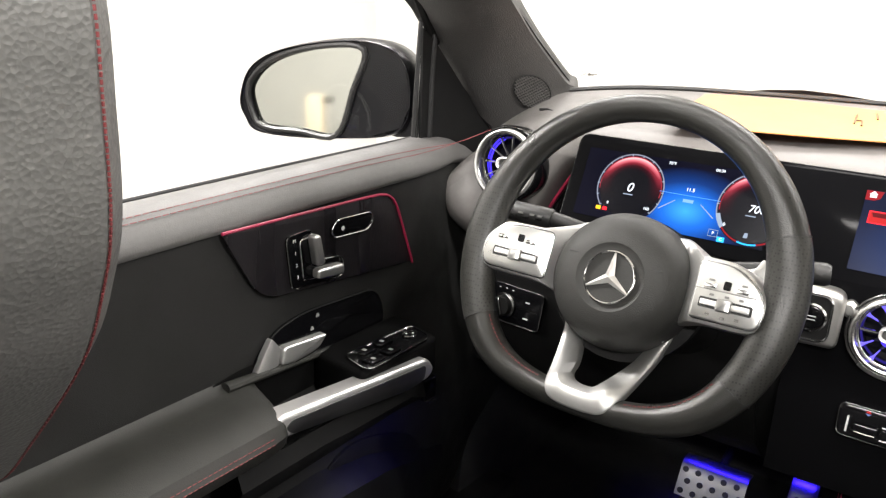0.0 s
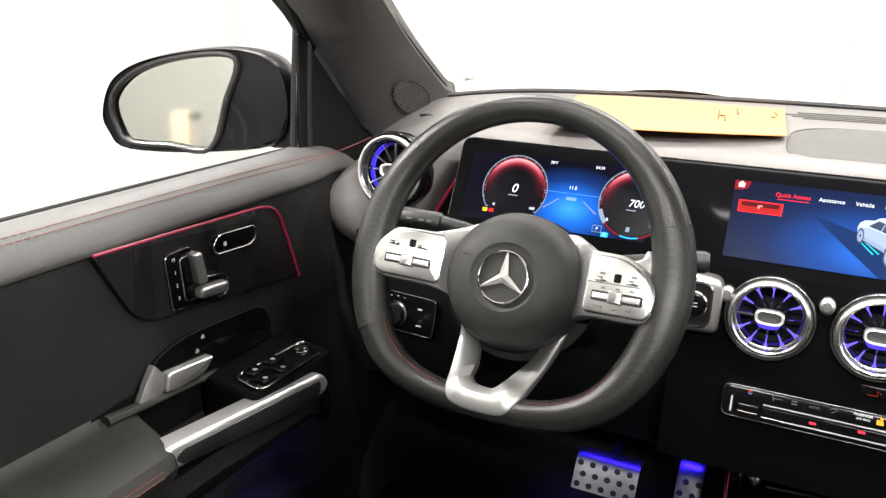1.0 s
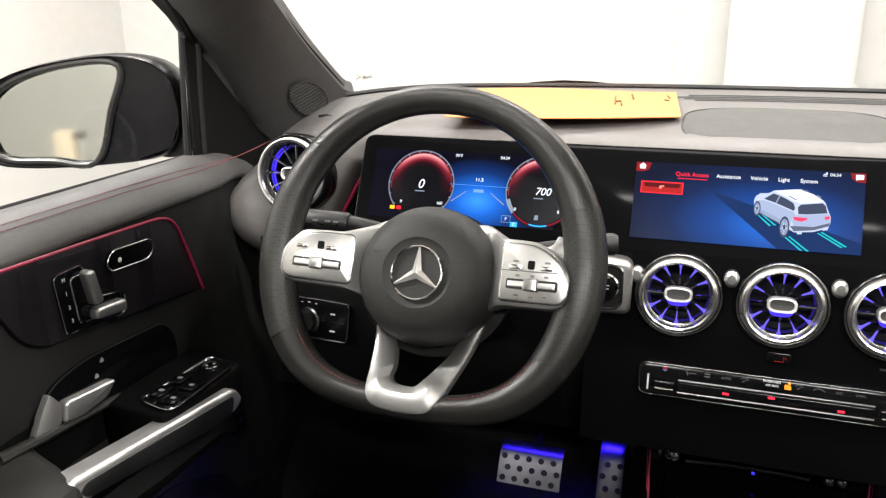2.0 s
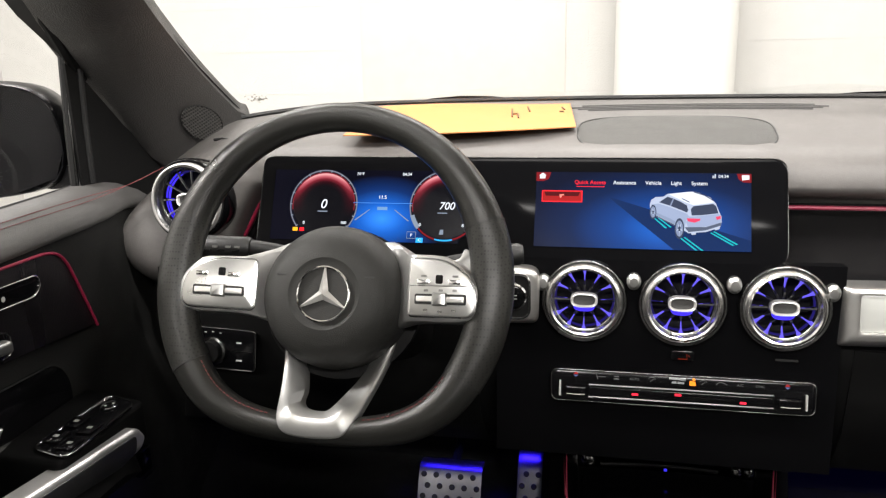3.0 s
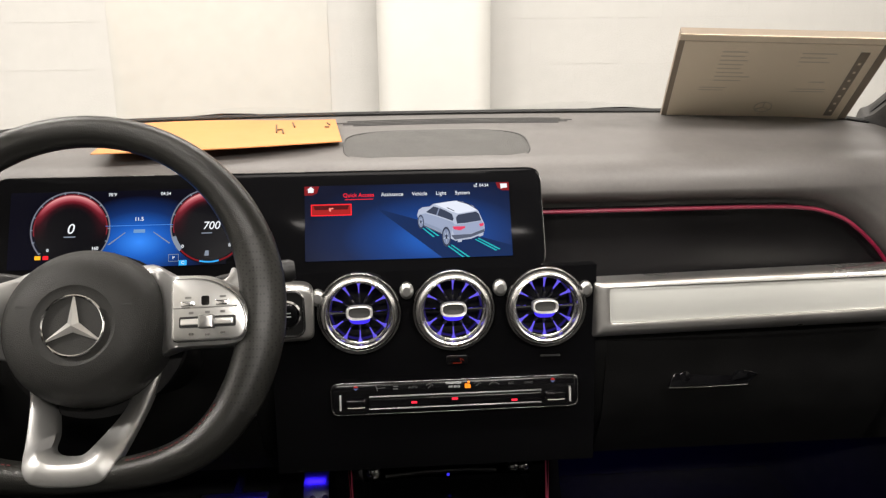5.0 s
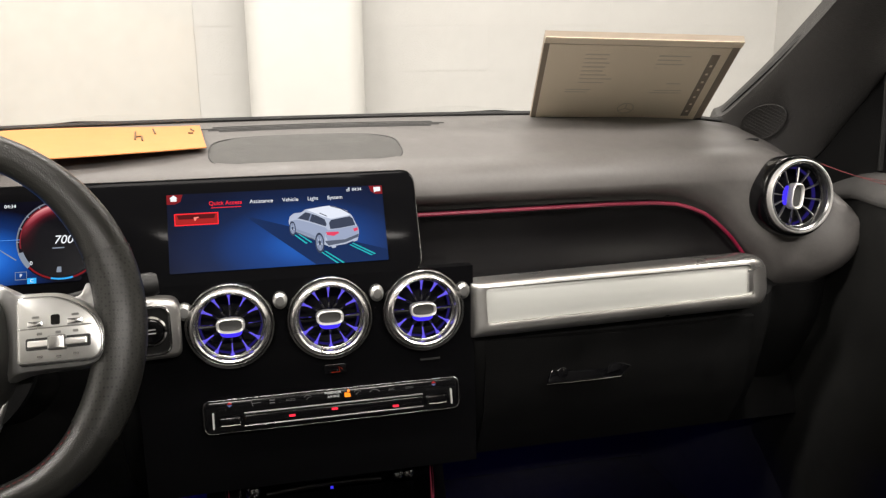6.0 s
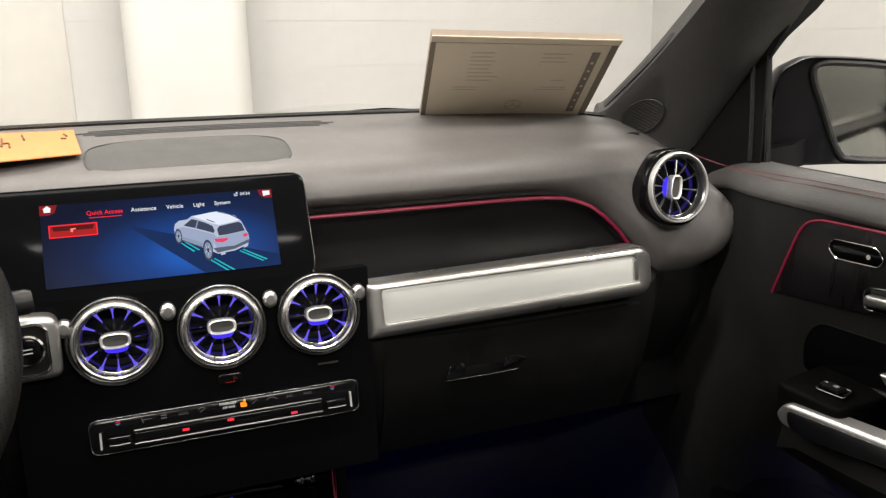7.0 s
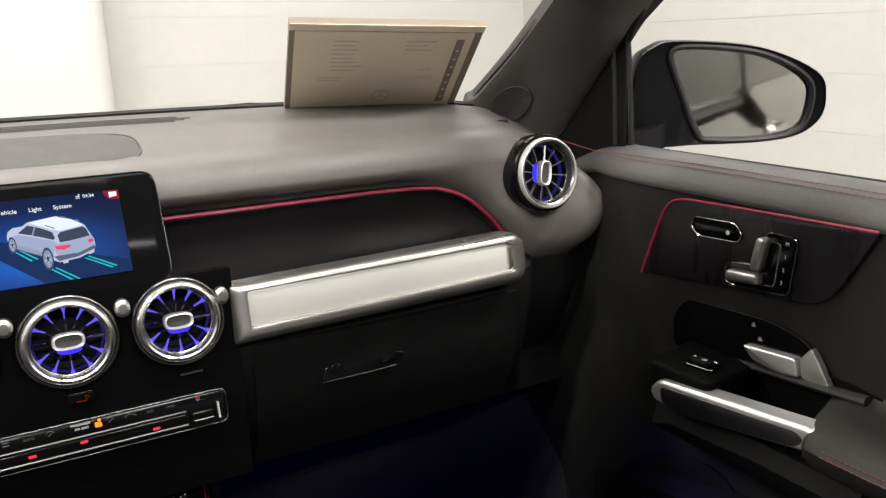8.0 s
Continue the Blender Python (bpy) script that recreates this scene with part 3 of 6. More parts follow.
M_MEDIA = screen_paint("media_picture", -0.020, 0.636, (0.165, 0.072), [(0.002, 0.004, 0.014), (0.003, 0.012, 0.05), (0.005, 0.042, 0.20), (0.010, 0.11, 0.50)])
M_CLUSTER = screen_paint("cluster_picture", -0.36, 0.640, (0.085, 0.050), [(0.001, 0.001, 0.003), (0.003, 0.02, 0.10), (0.008, 0.09, 0.42), (0.03, 0.22, 0.80)])
media = part("media_screen", plate(rounded([(-0.172, -0.0445), (0.0705, -0.0445), (0.0705, 0.0455), (-0.172, 0.0455)], 0.001), 0.001, SCR @ pose(0, 0, -0.0028)), M_MEDIA, display, "lit blue media screen showing a silver car")
cluster = part("cluster_screen", plate(rounded([(-0.505, -0.0445), (-0.262, -0.0445), (-0.262, 0.0455), (-0.505, 0.0455)], 0.001), 0.001, SCR @ pose(0, 0, -0.0028)), M_CLUSTER, display, "lit instrument screen with two round gauges")
LIFT = -0.0016
G_REDPIX = glow("red_pixels", (1.0, 0.02, 0.03), 0.9)
G_REDDIM = glow("dim_red_pixels", (0.55, 0.02, 0.03), 0.30)
G_TEAL = glow("teal_pixels", (0.01, 0.45, 0.5), 0.8)
G_CYAN = glow("cyan_pixels", (0.03, 0.40, 0.9), 0.9)
G_CARBODY = glow("silver_car_pixels", (0.56, 0.64, 0.82), 0.62)
G_CARSIDE = glow("shaded_car_pixels", (0.26, 0.32, 0.48), 0.62)
G_CARDARK = glow("dark_car_pixels", (0.06, 0.08, 0.14), 0.5)
G_GREY = glow("grey_pixels", (0.5, 0.6, 0.75), 0.35)
G_FLOORPIX = glow("dark_floor_pixels", (0.003, 0.017, 0.075), 1.0)
G_DIAL = glow("dial_black", (0.004, 0.004, 0.008), 1.0)


def flat(points, lift=LIFT, thick=0.0002):
    return plate([Vector((x, y, 0)) for x, y in points], thick, SCR @ pose(0, 0, lift))


def mu(cx, cy):
    """From the media screen's own grid, 1090 by 400, to the panel."""
    return (-0.172 + cx * 2.225e-4, 0.0455 - cy * 2.25e-4)


def quads(rows, mat, name, lift=LIFT, label=""):
    part(name, joined(*[flat([mu(*p) for p in r], lift) for r in rows]), mat, media, label, smooth=False)


quads([[(375, 128), (1090, 345), (1090, 400), (715, 400)]], G_FLOORPIX, "road_graphic", -0.0018)
quads([[(0, 2), (78, 2), (66, 38), (40, 50), (0, 50)]], G_REDDIM, "corner_tab", -0.0017)
quads([[(1020, 2), (1090, 2), (1090, 48), (1050, 46), (1028, 30)]], G_REDDIM, "corner_tab", -0.0017)
quads([[(14, 20), (34, 4), (53, 20), (48, 20), (48, 36), (19, 36), (19, 20)]], G_WHITE, "tab_icon", -0.0014)
quads([[(1044, 10), (1080, 10), (1080, 32), (1056, 34), (1046, 38)]], G_WHITE, "tab_icon", -0.0014)
part("menu_word", text_mesh("Quick Access", 0.0066, SCR @ pose(*mu(284, 55), LIFT)), G_REDPIX, media, "red menu word Quick Access", smooth=False)
for word, cx in (("Assistance", 462), ("Vehicle", 608), ("Light", 723), ("System", 838)):
    part("menu_word", text_mesh(word, 0.0062, SCR @ pose(*mu(cx, 55), LIFT)), G_WHITE, media, "white menu word " + word, smooth=False)
part("clock", text_mesh("04:34", 0.0050, SCR @ pose(*mu(955, 17), LIFT)), G_WHITE, media, "white clock digits 04:34", smooth=False)
quads([[(900, 14), (918, 14), (918, 17), (900, 17)], [(900, 22), (918, 22), (918, 25), (900, 25)], [(912, 5), (918, 5), (918, 12), (912, 12)]], G_WHITE, "signal_icon")
quads([[(213, 76), (360, 76), (360, 79), (213, 79)]], G_REDPIX, "underline")
quads([[(33, 100), (246, 100), (246, 162), (33, 162)]], G_REDPIX, "red_button", -0.0017)
quads([[(38, 105), (241, 105), (241, 157), (38, 157)]], glow("button_fill", (0.55, 0.02, 0.02), 0.55), "button_fill", -0.0015)
quads([[(46, 108), (233, 108), (225, 130), (54, 130)]], glow("button_shade", (0.22, 0.01, 0.015), 0.3), "button_shade", -0.0013)
quads([[(126, 122), (150, 120), (152, 126), (140, 128), (136, 140), (128, 138)]], glow("button_mark", (1.0, 0.25, 0.2), 0.8), "button_mark", -0.0011)
# lane lines and the silver car of the picture
quads([[(615, 241), (621, 240), (680, 288), (671, 291)], [(633, 237), (639, 236), (704, 284), (695, 286)], [(738, 335), (746, 334), (832, 400), (820, 400)], [(762, 335), (770, 334), (862, 401), (850, 401)], [(892, 310), (898, 307), (1009, 369), (1000, 372)], [(907, 304), (913, 301), (1027, 364), (1018, 367)]], G_TEAL, "lane_line", -0.0015)
G_CARROOF = glow("lit_roof_pixels", (0.74, 0.80, 0.92), 0.80)
G_CARLOW = glow("lower_flank_pixels", (0.34, 0.42, 0.60), 0.55)
quads([[(599, 144), (620, 129), (659, 126), (681, 111), (772, 100), (805, 97), (835, 104), (892, 128), (918, 156), (937, 205), (946, 224), (947, 257), (938, 281), (871, 305), (787, 313), (731, 282), (693, 260), (639, 232), (609, 223), (595, 199), (592, 168)]], G_CARBODY, "car_picture", -0.0014, "silver off-road car drawn on the screen")
quads([[(687, 114), (772, 101), (805, 100), (835, 107), (889, 132), (909, 153), (809, 168), (773, 155), (725, 132)]], G_CARROOF, "car_roof", -0.0012)
quads([[(598, 168), (635, 163), (694, 181), (778, 213), (789, 228), (773, 249), (767, 285), (731, 279), (693, 255), (624, 220), (604, 199)]], glow("flank_pixels", (0.40, 0.48, 0.68), 0.60), "car_flank", -0.0012)
quads([[(607, 202), (693, 239), (737, 264), (731, 279), (693, 257), (624, 224)]], G_CARLOW, "car_flank", -0.00112)
quads([[(789, 228), (844, 223), (934, 210), (942, 224), (944, 254), (871, 278), (785, 286), (773, 256)]], glow("car_tail_pixels", (0.42, 0.50, 0.72), 0.58), "car_tail", -0.00118)
quads([[(767, 283), (871, 280), (946, 254), (941, 276), (871, 302), (787, 310)], [(624, 225), (716, 270), (716, 276), (624, 232)]], glow("bumper_pixels", (0.14, 0.17, 0.25), 0.5), "car_bumper", -0.00105)
quads([[(638, 156), (680, 126), (711, 136), (746, 152), (776, 170), (784, 195), (778, 207), (739, 191), (689, 172)], [(796, 189), (809, 174), (906, 160), (920, 172), (931, 208), (844, 220), (801, 222)]], G_CARDARK, "car_window", -0.0011)
quads([[(811, 99), (865, 115), (909, 143), (906, 146), (862, 119), (808, 102)], [(753, 133), (791, 152), (788, 155), (750, 136)]], G_CARDARK, "roof_rail", -0.0010)
quads([[(707, 134), (713, 137), (698, 176), (691, 174)]], G_CARSIDE, "car_pillar", -0.0010)
quads([[(787, 308), (871, 297), (941, 272), (941, 277), (871, 303), (787, 314)], [(799, 312), (823, 309), (822, 320), (801, 322)], [(913, 287), (938, 280), (937, 289), (916, 296)]], G_CARBODY, "car_chrome", -0.0009)
quads([[(777, 237), (843, 238), (843, 247), (815, 259), (782, 252)], [(918, 227), (942, 221), (943, 236), (924, 242)]], glow("tail_red_pixels", (0.85, 0.06, 0.14), 0.7), "tail_light", -0.0009)
for cx, cy, rx, ry in ((609, 208, 15, 34), (741, 291, 21, 48)):
    for k, (f, mat) in enumerate(((1.12, G_CARDARK), (0.86, G_CARSIDE), (0.30, G_CARDARK))):
        quads([[(cx + rx * f * math.cos(a), cy + ry * f * math.sin(a)) for a in np.linspace(0, 2 * math.pi, 20)[:-1]]], mat, "car_wheel", -0.0009 + 0.00015 * k)
    for a in range(5):
        d = (math.cos(a * 1.257 + 0.3), math.sin(a * 1.257 + 0.3))
        quads([[(cx + rx * (0.25 * d[0] - 0.10 * d[1]), cy + ry * (0.25 * d[1] + 0.10 * d[0])), (cx + rx * (0.25 * d[0] + 0.10 * d[1]), cy + ry * (0.25 * d[1] - 0.10 * d[0])), (cx + rx * 0.84 * d[0], cy + ry * 0.84 * d[1])]], G_CARBODY, "wheel_spoke", -0.00045)


def dial(cu, cv, r, a0, a1, r0, r1, mat, name, lift, n=48):
    aa = np.linspace(radians(a0), radians(a1), n)
    rows = [[(SCR @ Vector((cu + q * math.cos(a), cv + q * math.sin(a), lift))) for a in aa] for q in (r * r0, r * r1)]
    return part(name, loft(rows), mat, cluster, smooth=False)


def dial_paint(cu, cv, r):
    """A black gauge whose rim glows red towards its crown."""
    m = bpy.data.materials.new("gauge_picture")
    m.use_nodes = True
    nt = m.node_tree
    b = nt.nodes["Principled BSDF"]
    b.inputs["Base Color"].default_value, b.inputs["Roughness"].default_value, b.inputs["Specular IOR Level"].default_value = (0.002, 0.002, 0.003, 1), 0.25, 0.1
    c = SCR @ Vector((cu, cv, 0))
    h = r * math.cos(radians(25.2))
    tc, mp, ln, sep, ring, crown, mul, ramp = (nt.nodes.new("ShaderNode" + k) for k in ("TexCoord", "Mapping", "VectorMath", "SeparateXYZ", "MapRange", "MapRange", "Math", "ValToRGB"))
    mp.inputs["Location"].default_value, mp.inputs["Scale"].default_value = (-c.x / r, 0, -c.z / h), (1 / r, 0, 1 / h)
    ln.operation, mul.operation = "LENGTH", "MULTIPLY"
    ring.interpolation_type = "SMOOTHSTEP"
    ring.inputs[1].default_value, ring.inputs[2].default_value = 0.55, 0.98
    crown.interpolation_type = "SMOOTHSTEP"
    crown.inputs[1].default_value, crown.inputs[2].default_value = -0.45, 0.95
    nt.links.new(tc.outputs["Object"], mp.inputs[0]), nt.links.new(mp.outputs[0], ln.inputs[0]), nt.links.new(mp.outputs[0], sep.inputs[0])
    nt.links.new(ln.outputs["Value"], ring.inputs[0]), nt.links.new(sep.outputs[2], crown.inputs[0])
    nt.links.new(ring.outputs[0], mul.inputs[0]), nt.links.new(crown.outputs[0], mul.inputs[1])
    el = ramp.color_ramp.elements
    el[0].color, el[1].color = (0.001, 0.001, 0.002, 1), (0.95, 0.42, 0.42, 1)
    for p, col in ((0.30, (0.035, 0.002, 0.005)), (0.62, (0.22, 0.014, 0.026)), (0.86, (0.60, 0.12, 0.15))):
        el.new(p).color = (*col, 1)
    nt.links.new(mul.outputs[0], ramp.inputs[0]), nt.links.new(ramp.outputs[0], b.inputs["Emission Color"])
    b.inputs["Emission Strength"].default_value = 0.65
    return m


for cu in (-0.437, -0.281):
    dial(cu, 0.001, 0.0445, 0, 360, 0.0, 1.0, G_DIAL, "dial_face", -0.0017)
    dial(cu, 0.001, 0.0445, 0, 360, 0.0, 0.90, dial_paint(cu, 0.001, 0.0402), "dial_glow", -0.0012, 64)
    dial(cu, 0.001, 0.0445, -40, 220, 0.965, 1.0, glow("ring_pixels", (0.28, 0.30, 0.38), 0.5), "dial_ring", -0.0012)
    dial(cu, 0.001, 0.0445, -10, 190, 0.90, 0.93, glow("ring_red", (0.45, 0.04, 0.06), 0.35), "dial_ring", -0.0011)
    for k in range(14):
        a = -40 + 260 * k / 13
        dial(cu, 0.001, 0.0445, a - 0.8, a + 0.8, 0.93, 1.0, G_GREY, "tick", -0.0010, 3)
dial(-0.281, 0.001, 0.0445, -140, -40, 0.93, 0.97, G_REDDIM, "fuel_arc", -0.0010)
dial(-0.281, 0.001, 0.0445, -105, -75, 0.93, 0.97, G_CYAN, "fuel_arc", -0.0009)
dial(-0.281, 0.001, 0.0445, 196, 220, 0.88, 1.0, G_GREY, "needle", -0.0009)


def word(text, size, u, v, mat=G_WHITE, shear=0.0):
    part("readout", text_mesh(text, size, SCR @ pose(u, v, -0.0009), shear=shear), mat, cluster, "lit readout " + text, smooth=False)


word("0", 0.0165, -0.437, 0.001, shear=0.2), word("700", 0.0130, -0.279, 0.001, shear=0.2)
word("70°F", 0.0052, -0.391, 0.0405), word("04:34", 0.0052, -0.331, 0.0405), word("11.5", 0.0062, -0.3605, 0.0110)
word("0", 0.0052, -0.461, -0.023), word("160", 0.0052, -0.409, -0.022), word("0", 0.0055, -0.311, -0.0225), word("8", 0.0055, -0.258, -0.0225), word("P", 0.0050, -0.321, -0.0355), word("C", 0.0050, -0.3105, -0.0415)
for pts, mat, nm in (([(-0.444, -0.0085), (-0.431, -0.0085), (-0.431, -0.0072), (-0.444, -0.0072)], G_GREY, "unit_bar"), ([(-0.290, -0.0080), (-0.278, -0.0080), (-0.278, -0.0068), (-0.290, -0.0068)], G_GREY, "unit_bar"),
                     ([(-0.3665, -0.005), (-0.3535, -0.005), (-0.3535, -0.001), (-0.3665, -0.001)], glow("mileage", (0.25, 0.5, 0.9), 0.5), "mileage_bar"),
                     ([(-0.475, -0.0335), (-0.4685, -0.0335), (-0.4685, -0.029), (-0.475, -0.029)], glow("warn_amber", (1.0, 0.45, 0.02), 1.0), "warning_lamp"), ([(-0.466, -0.0335), (-0.460, -0.0335), (-0.460, -0.029), (-0.466, -0.029)], G_REDPIX, "warning_lamp"),
                     ([(-0.398, 0.0035), (-0.322, 0.0035), (-0.322, 0.0040), (-0.398, 0.0040)], glow("horizon", (0.10, 0.35, 1.0), 0.7), "horizon_line"),
                     ([(-0.395, -0.0180), (-0.376, -0.004), (-0.3755, -0.0046), (-0.3935, -0.0185)], G_GREY, "lane_mark"), ([(-0.325, -0.0180), (-0.344, -0.004), (-0.3445, -0.0046), (-0.3265, -0.0185)], G_GREY, "lane_mark"),
                     ([(-0.3150, -0.0385), (-0.3062, -0.0385), (-0.3062, -0.0445), (-0.3150, -0.0445)], G_CYAN, "mode_box"), ([(-0.2865, -0.034), (-0.2815, -0.034), (-0.2815, -0.028), (-0.2855, -0.028)], G_GREY, "fuel_icon")):
    part(nm, flat(pts, -0.0012), mat, cluster, smooth=False)
ring = [(-0.3265, -0.0395), (-0.3155, -0.0395), (-0.3155, -0.0315), (-0.3265, -0.0315)]
part("gear_box", sweep([SCR @ Vector((x, y, -0.0010)) for x, y in ring], 0.0004, closed=True, sides=4), G_GREY, cluster)

# ---- steering wheel ----
WH = facing(-0.3550, -0.196, 0.6135, 24)
UPW = WH.to_3x3() @ Vector((0, 0, 1))
wheel = thing("steering_wheel", (-0.357, -0.10, 0.57), "black leather flat-bottomed steering wheel with silver spokes", "steering wheel")


def rim_at(deg):
    """The rim's middle line and its half width at an angle from the wheel's right."""
    a = radians(deg)
    g = abs(math.cos(a - radians(-6 if math.cos(a) > 0 else 6))) ** 2.5
    hw = 0.0148 + 0.0062 * g
    r = 0.1840
    if math.sin(a) < -0.05:
        r = (r ** -9 + (0.1625 / -math.sin(a)) ** -9) ** (-1 / 9)
        hw -= 0.0012 * max(0, -math.sin(a)) ** 4
    r -= hw
    return Vector((r * math.cos(a), 0.0125 + r * math.sin(a), 0)), hw


def rim_piece(a0, a1, grow=0.0, n=40):
    pts, ws = [], []
    for a in np.linspace(a0, a1, n):
        p, hw = rim_at(a)
        pts.append(WH @ p), ws.append(hw + grow)
    return sweep(pts, lambda t: (ws[min(n - 1, round(t * (n - 1)))], 0.0155 + grow), sides=18, up=UPW)


part("rim", rim_piece(22, 158, n=56), M_RIM, wheel, "smooth black leather upper rim")
part("rim", rim_piece(212, 328, n=56), M_RIM, wheel, "smooth black leather flat lower rim")
part("grip", rim_piece(-32, 22, 0.0004), M_GRIP, wheel, "perforated black leather grip")
part("grip", rim_piece(158, 212, 0.0004), M_GRIP, wheel, "perforated black leather grip")
for a in (22, 158, 212, 328):
    p, hw = rim_at(a)
    d = Vector((-math.sin(radians(a)), math.cos(radians(a)), 0))
    part("seam", rim_piece(a - 0.25, a + 0.25, 0.0009, 3), M_RUBBER, wheel)
for a0, a1 in ((214, 250), (290, 326)):
    for a in np.arange(a0, a1, 1.9):
        p, hw = rim_at(a)
        q, _ = rim_at(a + 1.1)
        c = Vector((0, 0.012, 0))
        inn = lambda v, h: WH @ (v + (c - v).normalized() * (h * 0.80) + Vector((0, 0, 0.0098)))
        part("stitch", sweep([inn(p, hw), inn(q, hw)], 0.0007, sides=5), M_STITCH, wheel)
M_HUB = material("airbag_cover_skin", (0.023, 0.023, 0.0215), 0.55, grain=0.25, scale=420, spec=0.3)
part("airbag_cover", lathe([(0.0, 0.0110), (0.024, 0.0110), (0.0325, 0.0115), (0.0365, 0.0135), (0.050, 0.0115), (0.061, 0.0055), (0.069, -0.004), (0.0735, -0.016), (0.0750, -0.028), (0.0750, -0.045), (0.0, -0.06)], WH @ pose(0, 0.0005, 0), 72, 1.0, 0.975), M_HUB, wheel, "round charcoal airbag cover")
emblem = part("emblem", lathe([(0.0254, 0.0), (0.0256, 0.0022), (0.0266, 0.0030), (0.0276, 0.0022), (0.0278, 0.0)], WH @ pose(0, 0, 0.0122), 48), M_CHROME, wheel, "chrome ring emblem with three arms")
for k in range(3):
    a = radians(90 + 120 * k)
    d, n_ = Vector((math.cos(a), math.sin(a), 0)), Vector((-math.sin(a), math.cos(a), 0))
    arm = loft([[WH @ (n_ * 0.0054 + Vector((0, 0, 0.0124))), WH @ Vector((0, 0, 0.0172)), WH @ (-n_ * 0.0054 + Vector((0, 0, 0.0124)))], [WH @ (d * 0.0258 + n_ * 0.0009 + Vector((0, 0, 0.0128))), WH @ (d * 0.0258 + Vector((0, 0, 0.0148))), WH @ (d * 0.0258 - n_ * 0.0009 + Vector((0, 0, 0.0128)))]])
    part("emblem_arm", arm, M_SILVER, emblem)
for s in (-1, 1):
    part("horn_mark", plate(rounded([(-0.006, -0.0007), (0.006, -0.0007), (0.006, 0.0007), (-0.006, 0.0007)], 0.0006), 0.0006, WH @ pose(s * 0.044, 0.018, 0.0118)), M_RUBBER, wheel)


def tilted(s):
    """The wheel's plane with its wing turned a little to the driver."""
    return WH @ pose(s * 0.078, 0, -0.0065) @ pose(0, 0, 0, 0, -s * 9.5, 0) @ pose(-s * 0.078, 0, 0)


WING_TOP = [(0.030, 0.058), (0.050, 0.0600), (0.066, 0.0530), (0.080, 0.0450), (0.095, 0.0435), (0.112, 0.0430), (0.130, 0.0410), (0.148, 0.0340), (0.161, 0.0255), (0.170, 0.0175), (0.1750, 0.0110), (0.1768, 0.0070)]
WING_LOW = [(0.030, -0.034), (0.050, -0.0315), (0.066, -0.0280), (0.080, -0.0240), (0.095, -0.0228), (0.112, -0.0225), (0.130, -0.0225), (0.148, -0.0222), (0.161, -0.0205), (0.170, -0.0175), (0.1750, -0.0138), (0.1768, -0.0110)]

WING_TOP, WING_LOW = ([(min(x, 0.08) + 0.79 * max(0, x - 0.08), y) for x, y in w] for w in (WING_TOP, WING_LOW))


def spoke_yoke(s):
    """The silver wing that carries the switches, dished where it leaves the hub."""
    rows = []
    for top, low in zip(spline([(*p, 0) for p in (WING_TOP if s > 0 else [(x, min(y, 0.0365 - 0.04 * max(0, x - 0.09) + 0.55 * max(0, 0.088 - x))) for x, y in WING_TOP])], 3), spline([(*p, 0) for p in WING_LOW], 3)):
        x, zt, zb = top.x, top.y, low.y
        u = min(1, max(0, (0.090 - x) / 0.036))
        h = 0.0100 - 0.026 * u * u * (3 - 2 * u) - 0.006 * max(0, (x - 0.148) / 0.009) ** 2
        e = min(0.006, 0.45 * (zt - zb))
        row = [(zb + 0.001, -0.030), (zb, h - 0.008), (zb + 0.25 * e, h - 0.003), (zb + e, h), (0.5 * (zb + zt), h + 0.0004), (zt - e, h), (zt - 0.25 * e, h - 0.003), (zt, h - 0.008), (zt - 0.001, -0.030)]
        rows.append([tilted(s) @ Vector((s * x, y, z)) for y, z in row])
    bm = loft(rows)
    return bm


def pad_outline(s):
    top, low = (0.0385, -0.0170) if s > 0 else (0.0325, -0.0180)
    q = 0.0 if s > 0 else 0.003
    o = rounded([(0.086 if s > 0 else 0.077, top), (0.121, top - 0.0005), (0.1470 - q, 0.021), (0.1545 - q, 0.002), (0.1515 - q, low + 0.0005), (0.086 if s > 0 else 0.077, low)], [0.005, 0.020, 0.016, 0.012, 0.013, 0.005])
    return [Vector((s * p[0], p[1], 0)) for p in o]


